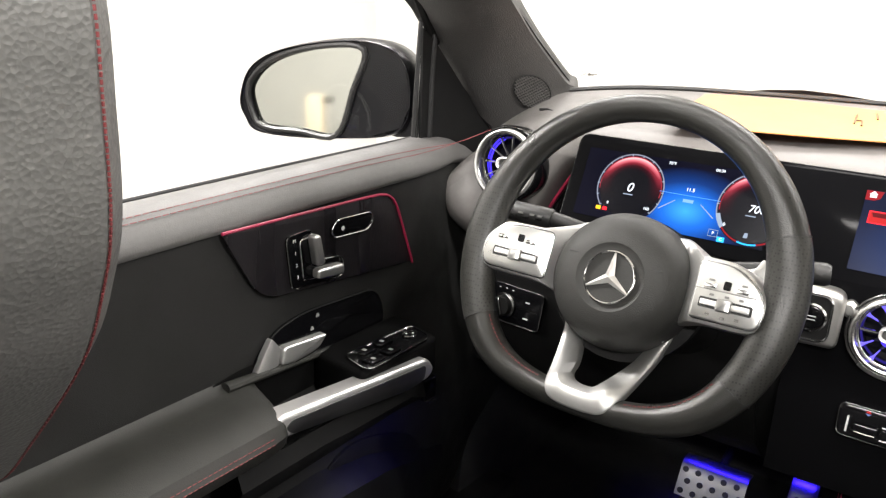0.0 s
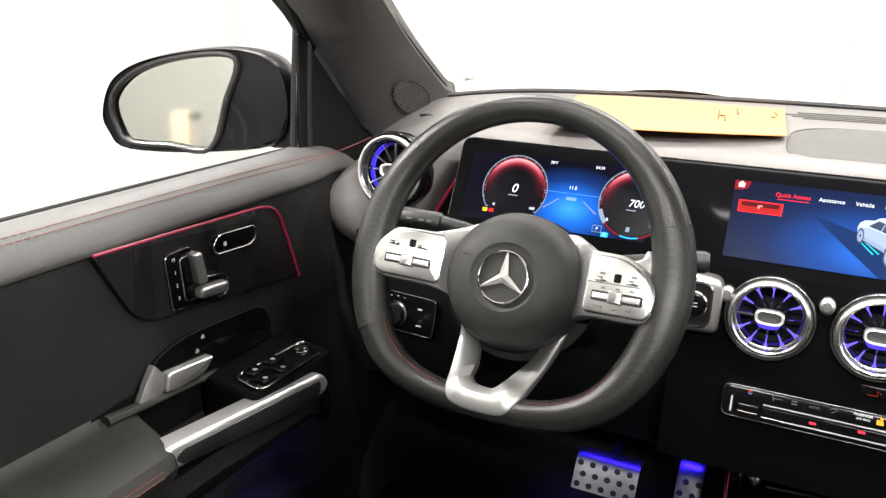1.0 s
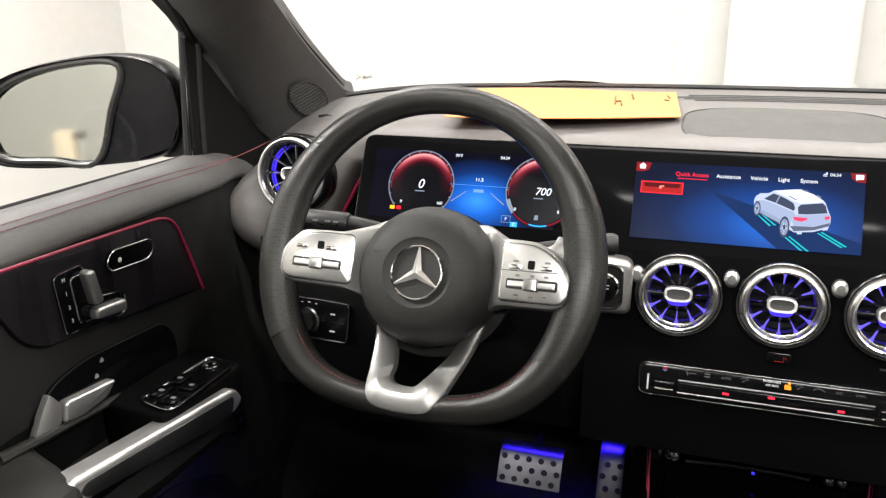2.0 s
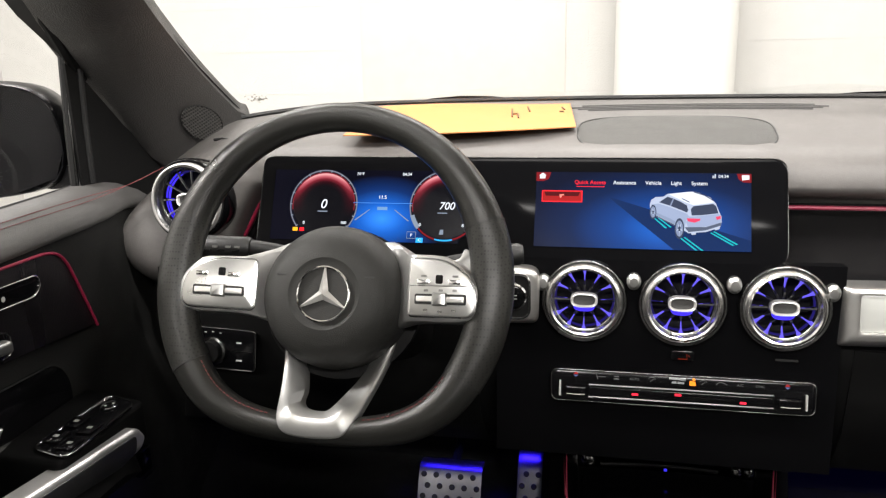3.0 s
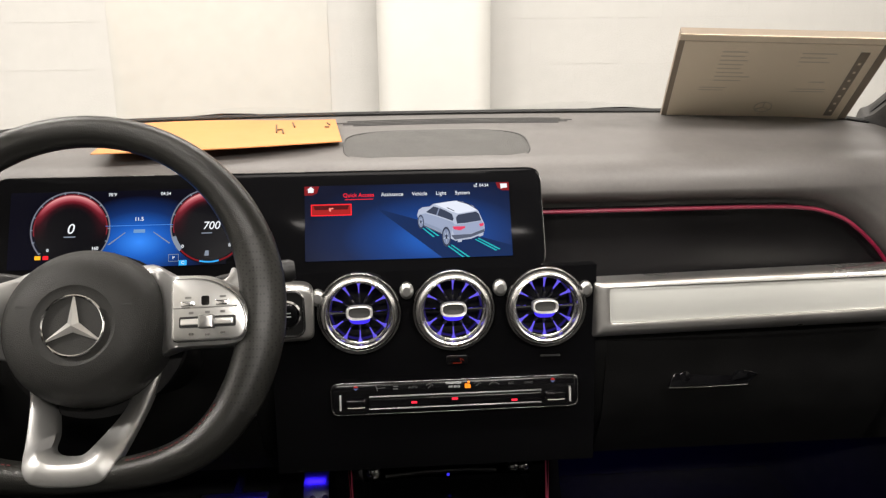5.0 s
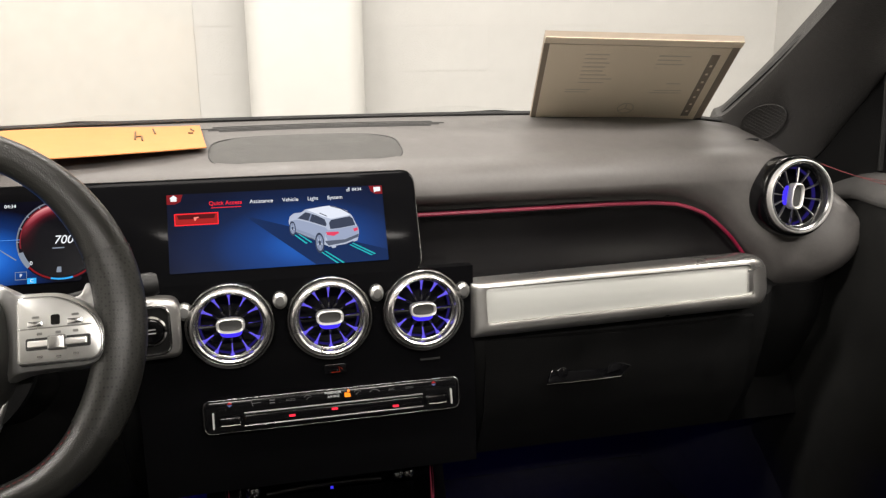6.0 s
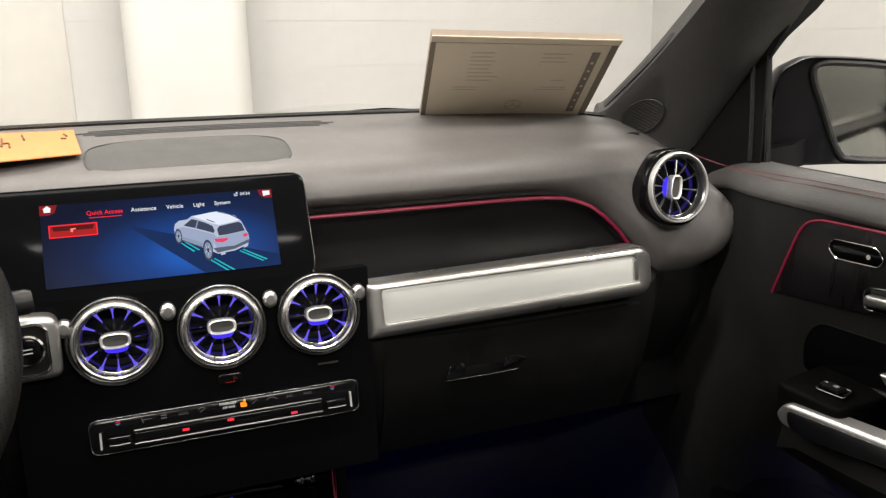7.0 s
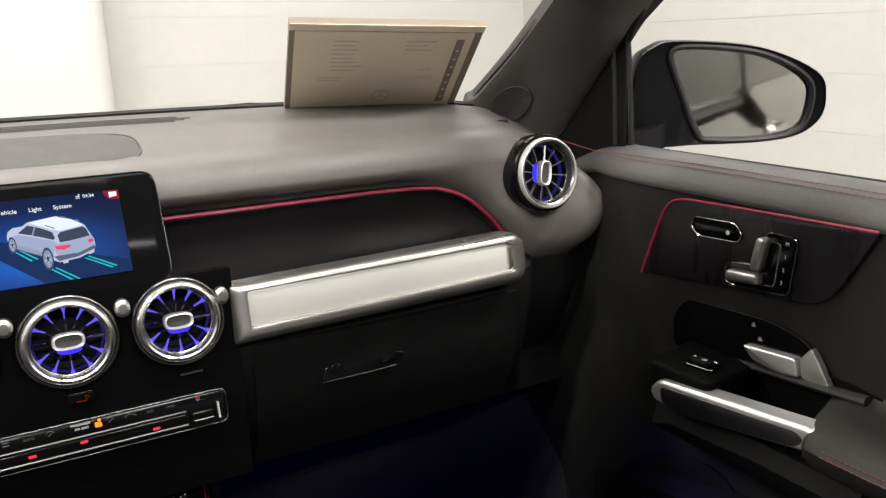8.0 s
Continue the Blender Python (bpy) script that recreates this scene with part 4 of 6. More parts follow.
for s in (-1, 1):
    part("spoke", spoke_yoke(s), M_SPOKE, wheel, "satin silver side spoke")
    pad = part("switch_pad", plate(pad_outline(s), 0.005, tilted(s) @ pose(0, 0, 0.008), 0.0016), M_WHITEPAD, wheel, "pale silver switch pad")
    part("pad_groove", sweep([tilted(s) @ (p + Vector((0, 0, 0.0105))) for p in pad_outline(s)], 0.0011, closed=True, sides=6), M_DARKMETAL, pad)
    cx = 0.119 if s > 0 else -0.1135
    part("roller_slot", plate(rounded([(-0.026, -0.005), (0.026, -0.005), (0.026, 0.005), (-0.026, 0.005)], 0.002), 0.001, tilted(s) @ pose(cx, -0.0005, 0.0128)), M_RUBBER, pad)
    part("rocker", plate(rounded([(-0.024, -0.0028), (0.024, -0.0028), (0.024, 0.0028), (-0.024, 0.0028)], 0.001), 0.003, tilted(s) @ pose(cx, -0.0005, 0.0132), 0.001), M_SILVER, pad)
    part("roller", plate(rounded([(-0.007, -0.0062), (0.007, -0.0062), (0.007, 0.0062), (-0.007, 0.0062)], 0.0015), 0.006, tilted(s) @ pose(cx, -0.0005, 0.0132), 0.0018), M_LEVER, pad, "ribbed silver roller")
    part("touch_key", plate(rounded([(-0.0036, -0.0042), (0.0036, -0.0042), (0.0036, 0.0042), (-0.0036, 0.0042)], 0.0018), 0.001, tilted(s) @ pose(cx - 0.002 * s, 0.0185, 0.0129)), M_GLOSS, pad, "small black touch key")
    for dx in (-0.018, 0.014):
        part("key", plate(rounded([(-0.0062, -0.0022), (0.0062, -0.0022), (0.0062, 0.0022), (-0.0062, 0.0022)], 0.0008), 0.0022, tilted(s) @ pose(cx + dx, 0.0160, 0.0128), 0.0006), M_CHROME, pad)
        if s > 0:
            part("key_print", plate(rounded([(-0.003, -0.001), (0.003, -0.001), (0.003, 0.001), (-0.003, 0.001)], 0.0008), 0.0002, tilted(s) @ pose(cx + dx, 0.0215, 0.0131)), M_DARKMETAL, pad)
    if s > 0:
        part("pad_split", sweep([tilted(s) @ Vector((x, 0.0125, 0.0130)) for x in (0.087, 0.110, 0.130, 0.146)], 0.0007, sides=6), M_LEVER, pad, "shallow groove across the pad")
    for dx, dy in () if s < 0 else ((-0.015, 0.0078), (0.0, 0.0080), (0.014, 0.0080), (-0.015, -0.0110), (0.0, -0.0120), (0.014, -0.0108)):
        part("key_print", plate(rounded([(-0.0022, -0.0011), (0.0022, -0.0011), (0.0022, 0.0011), (-0.0022, 0.0011)], 0.0008), 0.0002, tilted(s) @ pose(cx + dx, dy, 0.0131)), M_DARKMETAL, pad)
    part("shift_paddle", plate(rounded([(0.10, 0.028), (0.140, 0.036), (0.147, 0.040), (0.130, 0.056), (0.120, 0.061), (0.115, 0.050), (0.10, 0.046)], 0.003) if s > 0 else rounded([(-0.10, 0.016), (-0.10, 0.030), (-0.125, 0.032), (-0.145, 0.034), (-0.150, 0.018)], 0.006), 0.004, tilted(s) @ pose(0, -0.004, -0.048), 0.0012), M_LEVER, wheel, "silver gearshift paddle")


def fork():
    """A flat-faced U: its arms run back under the airbag cover, their inner flanks slope away."""
    half = [((0.0665, -0.028), (0.0615, -0.031), (0.050, -0.036), -0.047), ((0.0575, -0.055), (0.0505, -0.056), (0.038, -0.058), -0.038), ((0.0520, -0.076), (0.0435, -0.077), (0.030, -0.078), -0.026), ((0.0455, -0.100), (0.0345, -0.099), (0.0215, -0.095), -0.006),
            ((0.0400, -0.1190), (0.0285, -0.1080), (0.0175, -0.1045), 0.0115), ((0.0345, -0.1300), (0.0230, -0.1145), (0.0135, -0.1095), 0.0165), ((0.0240, -0.1360), (0.0150, -0.1180), (0.0080, -0.1118), 0.0172), ((0.0, -0.1378), (0.0, -0.1188), (0.0, -0.1125), 0.0174)]
    full = half + [tuple((-q[0], q[1]) for q in row[:3]) + (row[3],) for row in reversed(half[:-1])]
    lines = [spline([Vector((*row[k], row[3] - (0, 0, 0.0075)[k])) for row in full], 5) for k in range(3)]
    rows = []
    for o, f, i_ in zip(*lines):
        n_ = (o - f).normalized()
        deep = Vector((0, 0, -0.022))
        rows.append([WH @ p for p in (o + deep * 0.7, o + Vector((0, 0, -0.0045)), o - n_ * 0.0012 + Vector((0, 0, -0.0012)), o - n_ * 0.0030, f.lerp(o, 0.35), f, f.lerp(i_, 0.15) + Vector((0, 0, -0.0004)), i_, i_ + deep * 0.6)])
    return loft(rows)


part("lower_spoke", fork(), M_SPOKE, wheel, "satin silver forked lower spoke").data.set_sharp_from_angle(angle=radians(62))
part("hub_back", lathe([(0.0, -0.045), (0.085, -0.045), (0.080, -0.075), (0.06, -0.10), (0.0, -0.10)], WH @ pose(0, -0.004, 0), 40, 1.0, 0.92), M_PLASTIC, wheel)
column_unit = thing("steering_column", (-0.357, -0.02, 0.53), "black plastic steering column with two stalks", "steering column")
part("shroud", sweep([WH @ Vector((0, -0.008, -0.08)), WH @ Vector((0, -0.012, -0.14)), WH @ Vector((0, -0.02, -0.26))], lambda t: (0.055 + 0.012 * t, 0.045), sides=24, up=WH.to_3x3() @ Vector((0, 1, 0))), M_PLASTIC, column_unit)
M_STALK = material("stalk_plastic", (0.011, 0.011, 0.011), 0.42, grain=0.15, scale=500)
stalk = part("stalk", joined(sweep(spline([(-0.40, -0.085, 0.608), (-0.445, -0.088, 0.6235), (-0.485, -0.09, 0.6285)], 4), lambda t: (0.0085, 0.0070 + 0.003 * t), sides=14),
                             sweep([(-0.484, -0.090, 0.6285), (-0.488, -0.090, 0.6288), (-0.538, -0.092, 0.6300), (-0.545, -0.0922, 0.6302), (-0.5475, -0.0922, 0.6303)], lambda t: (0.0120 * (1 if 0.2 < t < 0.9 else 0.86), 0.0128 * (1 if 0.2 < t < 0.9 else 0.86)), sides=16)), M_STALK, column_unit, "black indicator stalk with a thick switch end")
M_STALKPRINT = material("grey_stalk_print", (0.10, 0.10, 0.095), 0.5, vary=0)
for x in (-0.522, -0.506, -0.495):
    part("stalk_print", plate(rounded([(-0.0032, -0.0013), (0.0032, -0.0013), (0.0032, 0.0013), (-0.0032, 0.0013)], 0.0008), 0.0012, facing(x, -0.1030, 0.6330, 18)), M_STALKPRINT, column_unit)
for dx in (0.0, -0.018, -0.034):
    part("stalk_print", slab(-0.497 + dx - 0.004, -0.497 + dx + 0.004, -0.1055, -0.1025, 0.6280, 0.6298), M_DARKMETAL, stalk)
part("stalk", joined(sweep([(-0.31, -0.072, 0.602), (-0.25, -0.062, 0.613), (-0.197, -0.052, 0.6190)], 0.0075, sides=12),
                     sweep([(-0.200, -0.053, 0.6185), (-0.196, -0.053, 0.6188), (-0.183, -0.051, 0.6195), (-0.178, -0.050, 0.6198)], lambda t: (0.0115 * (1 if 0.2 < t < 0.9 else 0.8), 0.0125 * (1 if 0.2 < t < 0.9 else 0.8)), sides=16)), M_STALK, column_unit, "black gear selector stalk with a rounded end")

# ---- doors ----


def mirrored(bm, s):
    """Built for the right-hand side; turned over for the left."""
    if s < 0:
        bmesh.ops.scale(bm, vec=(-1, 1, 1), verts=bm.verts)
    return bm


def skewed(bm):
    """Runs outward to the rear, as the pull does."""
    for v in bm.verts:
        v.co.x += 0.07 * (-v.co.y - 0.16)
    return bm


def on_door(x):
    """A pose on the right door's face at that x: x runs to the rear, y up, z into the cabin."""
    return Matrix(((0, 0, -1, x), (-1, 0, 0, 0), (0, 1, 0, 0), (0, 0, 0, 1)))


M_ARMREST = material("armrest_leather", (0.015, 0.015, 0.013), 0.55, grain=0.3, scale=420, spec=0.35)
M_LOWER = material("black_door_leather", (0.012, 0.012, 0.0115), 0.55, grain=0.3, scale=420, spec=0.16)
M_PULL = material("grey_satin_metal", (0.13, 0.13, 0.133), 0.40, metal=1.0, scale=120, vary=0.04)
M_SEAL = material("grey_seal_rubber", (0.009, 0.009, 0.009), 0.5, vary=0.08, scale=200, spec=0.2)
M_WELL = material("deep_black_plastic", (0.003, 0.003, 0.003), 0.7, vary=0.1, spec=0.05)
M_KEYPRINT = material("grey_print", (0.22, 0.22, 0.21), 0.5, vary=0)
WAIST = [(0.700, 0.647), (0.7025, 0.643), (0.706, 0.642)]
SILL = [(0.772, 0.660), (0.767, 0.677), (0.756, 0.6825), (0.738, 0.6820), (0.721, 0.6765), (0.709, 0.667), (0.7025, 0.657), (0.700, 0.650)]
FACE = [(0.7052, 0.648), (0.7042, 0.60), (0.7035, 0.56), (0.703, 0.525), (0.703, 0.50), (0.704, 0.47), (0.704, 0.43), (0.695, 0.39), (0.684, 0.33), (0.680, 0.22), (0.690, 0.10), (0.715, 0.02)]


def door_skin(profile):
    rows = []
    for r in (-0.24, -0.14, -0.11, -0.07, -0.03, 0.02, 0.08, 0.16, 0.26, 0.36, 0.46, 0.60, 0.75, 0.90, 1.05):
        out = 0.035 * soft_step((0.075 - r) / 0.20)
        rows.append([(x + out, -r, z + rise(r) - (0.02 * max(0, (-r - 0.04) / 0.1) if z > 0.64 else 0)) for x, z in profile])
    return loft(rows)


def rise(r):
    """The waist falls a little to the rear."""
    return -0.0055 * max(0, r - 0.1) / 0.5


def sill_point(x, r, lift=0.0011):
    z = float(np.interp(x, [p[0] for p in reversed(SILL)], [p[1] for p in reversed(SILL)]))
    return (x, -r, z + rise(r) + lift)


TRIM = [(0.134, 0.634), (0.415, 0.6405), (0.403, 0.618), (0.366, 0.552), (0.090, 0.527)]


def door(s):
    driver = s < 0
    who = "driver's" if driver else "passenger's"
    d = thing("driver_door" if driver else "passenger_door", (s * 0.72, -0.4, 0.3), f"black leather {who} door with dark inlay and silver pull", "car door", "front doors")

    def add(name, bm, mat, parent=d, label="", smooth=True, ahead=0.0):
        for v in bm.verts if ahead else ():
            v.co.y += ahead
        return part(name, mirrored(bm, s), mat, parent, label, smooth)

    add("skin", door_skin(FACE), M_LOWER, label="black leather door panel")
    add("waist_pad", door_skin(SILL + WAIST), M_WAIST, label="charcoal padded waist rail")
    add("outer_shell", loft([[(0.775, y, 0.640), (0.83, y, 0.585), (0.86, y, 0.35), (0.84, y, 0.0), (0.75, y, -0.05)] for y in (0.16, -0.3, -0.7, -1.05)]), M_PAINT, label="glossy black outer door skin")
    add("window_seal", sweep([(0.768, 0.02, 0.680), (0.769, -0.3, 0.678), (0.770, -1.05, 0.670)], 0.0022, sides=6), M_RUBBER)
    # inlay with its red piping
    line = rounded(TRIM, [0.035, 0.005, 0.012, 0.03, 0.010], 5)
    inlay = add("inlay", plate(line, 0.0035, on_door(0.7005), 0.001), M_INLAY, label="dark brown-black trim inlay")
    red = [(0.415, 0.6415), (0.30, 0.6395), (0.19, 0.6370), (0.160, 0.635), (0.142, 0.629), (0.130, 0.616), (0.120, 0.594), (0.108, 0.564), (0.097, 0.536), (0.093, 0.525)]
    add("piping", sweep(spline([on_door(0.6965) @ Vector((r, z, 0)) for r, z in red], 5), 0.0018, sides=8), M_RED, label="red accent piping")
    # top stitching, two rows
    for off in (0.0, 0.006):
        row = spline([(0.690, 0.085, 0.690), (0.704, 0.02, 0.6780)] + [sill_point(x + off, r) for x, r in ((0.713, 0.06), (0.7155, 0.2), (0.716, 0.42), (0.716, 0.7), (0.716, 1.0))], 30)
        bits = [sweep([row[k], row[k].lerp(row[k + 1], 0.75)], 0.0005, sides=4) for k in range(0, len(row) - 1)]
        add("stitching", joined(*bits), M_STITCH, label="row of red stitches")
    # seat adjuster
    shape = rounded([(0.290, 0.619), (0.329, 0.617), (0.322, 0.552), (0.236, 0.546), (0.234, 0.572), (0.276, 0.577)], [0.008, 0.008, 0.008, 0.01, 0.01, 0.006], 5)
    adj = add("seat_adjuster", plate(shape, 0.003, on_door(0.6975), 0.0008), M_GLOSS, label="gloss black seat adjuster panel")
    add("adjuster_rim", sweep([on_door(0.6942) @ Vector((p.x, p.y, 0)) for p in shape], 0.0009, closed=True, sides=6), M_CHROME, adj, "thin chrome outline")
    add("adjuster_rim", sweep([on_door(0.6942) @ Vector((0.297 + (p.x - 0.302) * 0.72 - 0.008, 0.580 + (p.y - 0.580) * 0.78, 0)) for p in shape[:-1]], 0.0008, closed=True, sides=5), M_CHROME, adj)
    add("backrest_switch", plate(rounded([(0.283, 0.613), (0.296, 0.613), (0.289, 0.574), (0.275, 0.575)], 0.005), 0.011, on_door(0.694), 0.004, 3), M_LEVER, adj, "silver backrest switch")
    add("cushion_switch", plate(rounded([(0.243, 0.567), (0.288, 0.570), (0.289, 0.558), (0.243, 0.553)], 0.005), 0.011, on_door(0.694), 0.004, 3), M_LEVER, adj, "silver seat cushion switch")
    for k, ch in enumerate("M123"):
        rr, zz = 0.3165 - 0.0014 * k, 0.610 - 0.0150 * k
        bm = text_mesh(ch, 0.006, Matrix())
        if s < 0:
            bmesh.ops.scale(bm, vec=(-1, 1, 1), verts=bm.verts)
        add("memory_key", moved(bm, on_door(0.6940) @ pose(rr, zz, 0, 0, 0, 0) @ Matrix.Diagonal((1, 1, 1, 1))), M_ICON, adj, "white letter " + ch, smooth=False)
    oval = rounded([(0.183, 0.618), (0.246, 0.6205), (0.256, 0.608), (0.250, 0.5985), (0.190, 0.5955), (0.178, 0.606)], [0.008, 0.008, 0.008, 0.008, 0.008, 0.008], 5)
    heat = add("heater_switch", plate(oval, 0.003, on_door(0.6975), 0.0008), M_GLOSS, label="gloss black oval switch")
    add("switch_rim", sweep([on_door(0.6942) @ Vector((p.x, p.y, 0)) for p in oval], 0.0008, closed=True, sides=6), M_CHROME, heat)
    add("switch_print", plate(ellipse(0.0028, 0.0028, 12), 0.0003, on_door(0.6944) @ pose(0.235, 0.6075, 0)), M_ICON, heat)
    # release handle in its bowl
    bowl = rounded([(0.150, 0.478), (0.170, 0.509), (0.300, 0.5155), (0.345, 0.507), (0.372, 0.485), (0.388, 0.458), (0.270, 0.448), (0.155, 0.440)], [0.02, 0.02, 0.03, 0.02, 0.01, 0.004, 0.01, 0.01], 5)
    well = add("handle_bowl", plate(bowl, 0.004, on_door(0.703), 0.001), M_GLOSS, label="gloss black handle recess")
    add("bowl_edge", sweep([on_door(0.6988) @ Vector((p.x, p.y, 0)) for p in bowl[6:30]], 0.0010, sides=6), M_PLASTIC, well)
    handle = add("release_handle", plate(rounded([(0.270, 0.481), (0.342, 0.487), (0.347, 0.466), (0.325, 0.462), (0.285, 0.466)], [0.005, 0.005, 0.004, 0.008, 0.008], 4), 0.011, on_door(0.699), 0.003, 3), M_SPOKE, label="brushed silver release lever")
    add("handle_end", plate(rounded([(0.345, 0.487), (0.358, 0.504), (0.372, 0.486), (0.386, 0.462), (0.349, 0.4665)], [0.003, 0.004, 0.008, 0.003, 0.003], 4), 0.008, on_door(0.699), 0.0012, 2), M_SPOKE, handle, "brushed silver fixed end")
    for rr, zz in ((0.277, 0.5045), (0.287, 0.4900)):
        add("lock_print", joined(plate(rounded([(-0.0028, -0.002), (0.0028, -0.002), (0.0028, 0.001), (-0.0028, 0.001)], 0.0005), 0.0003, on_door(0.6988) @ pose(rr, zz, 0)), plate(rounded([(-0.0018, 0.0012), (0.0018, 0.0012), (0.0018, 0.003), (-0.0018, 0.003)], 0.0009), 0.0003, on_door(0.6988) @ pose(rr, zz, 0))), M_KEYPRINT, well)
    # pull rail, pocket and switches
    f = 0.168 if driver else 0.212
    rail = rounded([(f, 0.423), (f + 0.012, 0.441), (0.418, 0.457), (0.428, 0.450), (0.421, 0.430), (f + 0.05, 0.4085), (f + 0.01, 0.412)], [0.01, 0.01, 0.006, 0.006, 0.008, 0.012, 0.008], 5)
    pull = add("door_pull", skewed(plate(rail, 0.025, on_door(0.621), 0.006, 4)), M_BRUSH, label="brushed silver door pull")
    face = rounded([(f + 0.018, 0.4345), (0.404, 0.4485), (0.413, 0.442), (0.404, 0.4315), (f + 0.052, 0.4110), (f + 0.022, 0.4140)], 0.008, 4)
    add("pull_face", skewed(plate(face, 0.0012, on_door(0.5965), 0.0005)), M_PULL, pull, "satin face of the pull")
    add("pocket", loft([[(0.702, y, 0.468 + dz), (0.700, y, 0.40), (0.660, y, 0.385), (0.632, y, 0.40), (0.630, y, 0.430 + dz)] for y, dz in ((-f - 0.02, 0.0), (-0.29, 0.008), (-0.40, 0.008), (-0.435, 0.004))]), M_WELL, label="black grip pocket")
    add("pocket_edge", sweep([(0.694, -0.425, 0.468), (0.694, -0.37, 0.463), (0.695, -0.31, 0.458), (0.697, -0.255, 0.452)], lambda t: (0.008 - 0.003 * t, 0.006 - 0.002 * t), sides=10), M_ARMREST, label="padded edge of the grip pocket")
    add("lower_cushion", loft([[(0.665, -r, 0.40), (0.625, -r, 0.41 - 0.03 * e), (0.618, -r, 0.39 - 0.04 * e), (0.640, -r, 0.355), (0.684, -r, 0.33)] for r, e in ((f - 0.01, 0.5), (f + 0.02, 0.2), (0.30, 0.1), (0.35, 0), (0.43, 0), (0.47, 0))]), M_PIT, label="black plastic lower armrest")
    if driver:
        base, pts = 0.4585, rounded([(0.612, -0.160), (0.655, -0.146), (0.662, -0.270), (0.612, -0.283)], [0.012, 0.012, 0.012, 0.016], 5)
    else:
        base, pts = 0.4585, rounded([(0.632, -0.238), (0.657, -0.226), (0.663, -0.262), (0.638, -0.272)], 0.004, 4)
    slope = pose(0, 0, base)
    holder = rounded([(0.610, -0.145 if driver else -0.20), (0.702, -0.125 if driver else -0.18), (0.702, -0.285), (0.614, -0.290)], 0.010, 4)
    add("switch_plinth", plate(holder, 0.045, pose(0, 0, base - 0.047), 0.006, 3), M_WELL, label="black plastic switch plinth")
    panel = add("window_switches", plate(pts, 0.003, pose(0, 0, base - 0.002), 0.0008), M_GLOSS, label="gloss black window switch panel")
    add("panel_rim", sweep([(p.x, p.y, base + 0.001) for p in pts], 0.0007, closed=True, sides=6), M_CHROME, panel)
    if driver:
        for cx, cy in ((0.625, -0.258), (0.649, -0.247), (0.625, -0.225), (0.649, -0.214)):
            key = add("window_key", slab(cx - 0.009, cx + 0.009, cy - 0.012, cy + 0.012, base + 0.001, base + 0.0035, 0.001), M_GLOSS, panel)
            add("key_print", slab(cx - 0.0028, cx + 0.0028, cy - 0.0022, cy + 0.0022, base + 0.0035, base + 0.0038), M_KEYPRINT, panel)
        ring = [(0.637 + 0.008 * math.cos(a), -0.172 + 0.010 * math.sin(a), base + 0.0022) for a in np.linspace(0, 2 * math.pi, 24)[:-1]]
        add("mirror_dial", sweep(ring, 0.0011, closed=True, sides=5), M_DARKMETAL, panel, "round mirror adjuster")
        for a in range(4):
            add("dial_print", slab(0.637 + 0.0055 * math.cos(a * 1.571) - 0.001, 0.637 + 0.0055 * math.cos(a * 1.571) + 0.001, -0.172 + 0.007 * math.sin(a * 1.571) - 0.001, -0.172 + 0.007 * math.sin(a * 1.571) + 0.001, base + 0.0008, base + 0.0014), M_ICON, panel)
        boot = add("boot_switch", slab(0.634, 0.642, -0.139, -0.113, 0.346, 0.378, 0.002), M_GLOSS, label="small black tailgate switch")
        for zz in (0.343, 0.379):
            add("switch_line", slab(0.631, 0.634, -0.135, -0.117, zz, zz + 0.0010), M_DARKMETAL, boot)
    else:
        add("window_key", slab(0.640, 0.655, -0.262, -0.238, base + 0.001, base + 0.006, 0.002), M_PLASTIC, panel)
        add("key_print", slab(0.645, 0.650, -0.256, -0.250, base + 0.006, base + 0.0063), M_ICON, panel)
    # rear armrest pad
    rows = []
    for d_, e in ((0.0, 0.0), (0.004, 0.45), (0.012, 0.75), (0.026, 0.95), (0.05, 1.0), (0.12, 1.0), (0.22, 1.0), (0.40, 1.0), (0.60, 1.0)):
        row = []
        for x, z in ((0.7045, 0.472), (0.698, 0.466), (0.686, 0.463), (0.670, 0.463), (0.648, 0.463), (0.624, 0.461), (0.608, 0.455), (0.600, 0.441), (0.606, 0.425), (0.650, 0.39), (0.690, 0.37)):
            cz = 0.43
            zz = cz + (z - cz) * (0.55 + 0.45 * e) if z > cz else z
            r0 = 0.378 + 0.32 * max(0, 0.700 - x)
            row.append((0.7045 - (0.7045 - x) * (0.85 + 0.15 * e), -(r0 + d_), zz))
        rows.append(row)
    add("armrest", loft(rows), M_ARMREST, label="black leather armrest with red stitching")
    front = rows[0]
    add("armrest_end", loft([front, [(x, y, min(z, 0.42)) for x, y, z in front]]), M_LEATHER)
    for zz in (0.447, 0.441):
        row = [(0.6000 + 0.3 * max(0, zz - 0.443), -r, zz) for r in np.arange(0.44, 0.95, 0.006)]
        add("armrest_stitches", joined(*[sweep([row[k], Vector(row[k]).lerp(Vector(row[k + 1]), 0.7)], 0.0006, sides=4) for k in range(len(row) - 1)]), M_STITCH)
    # speaker cover low down
    add("speaker_grille", plate(ellipse(0.115, 0.085, 36, 2.6), 0.006, on_door(0.684) @ pose(0.20, 0.215, 0, 0, 0, 20), 0.003), M_PLASTIC, label="round black door speaker cover")
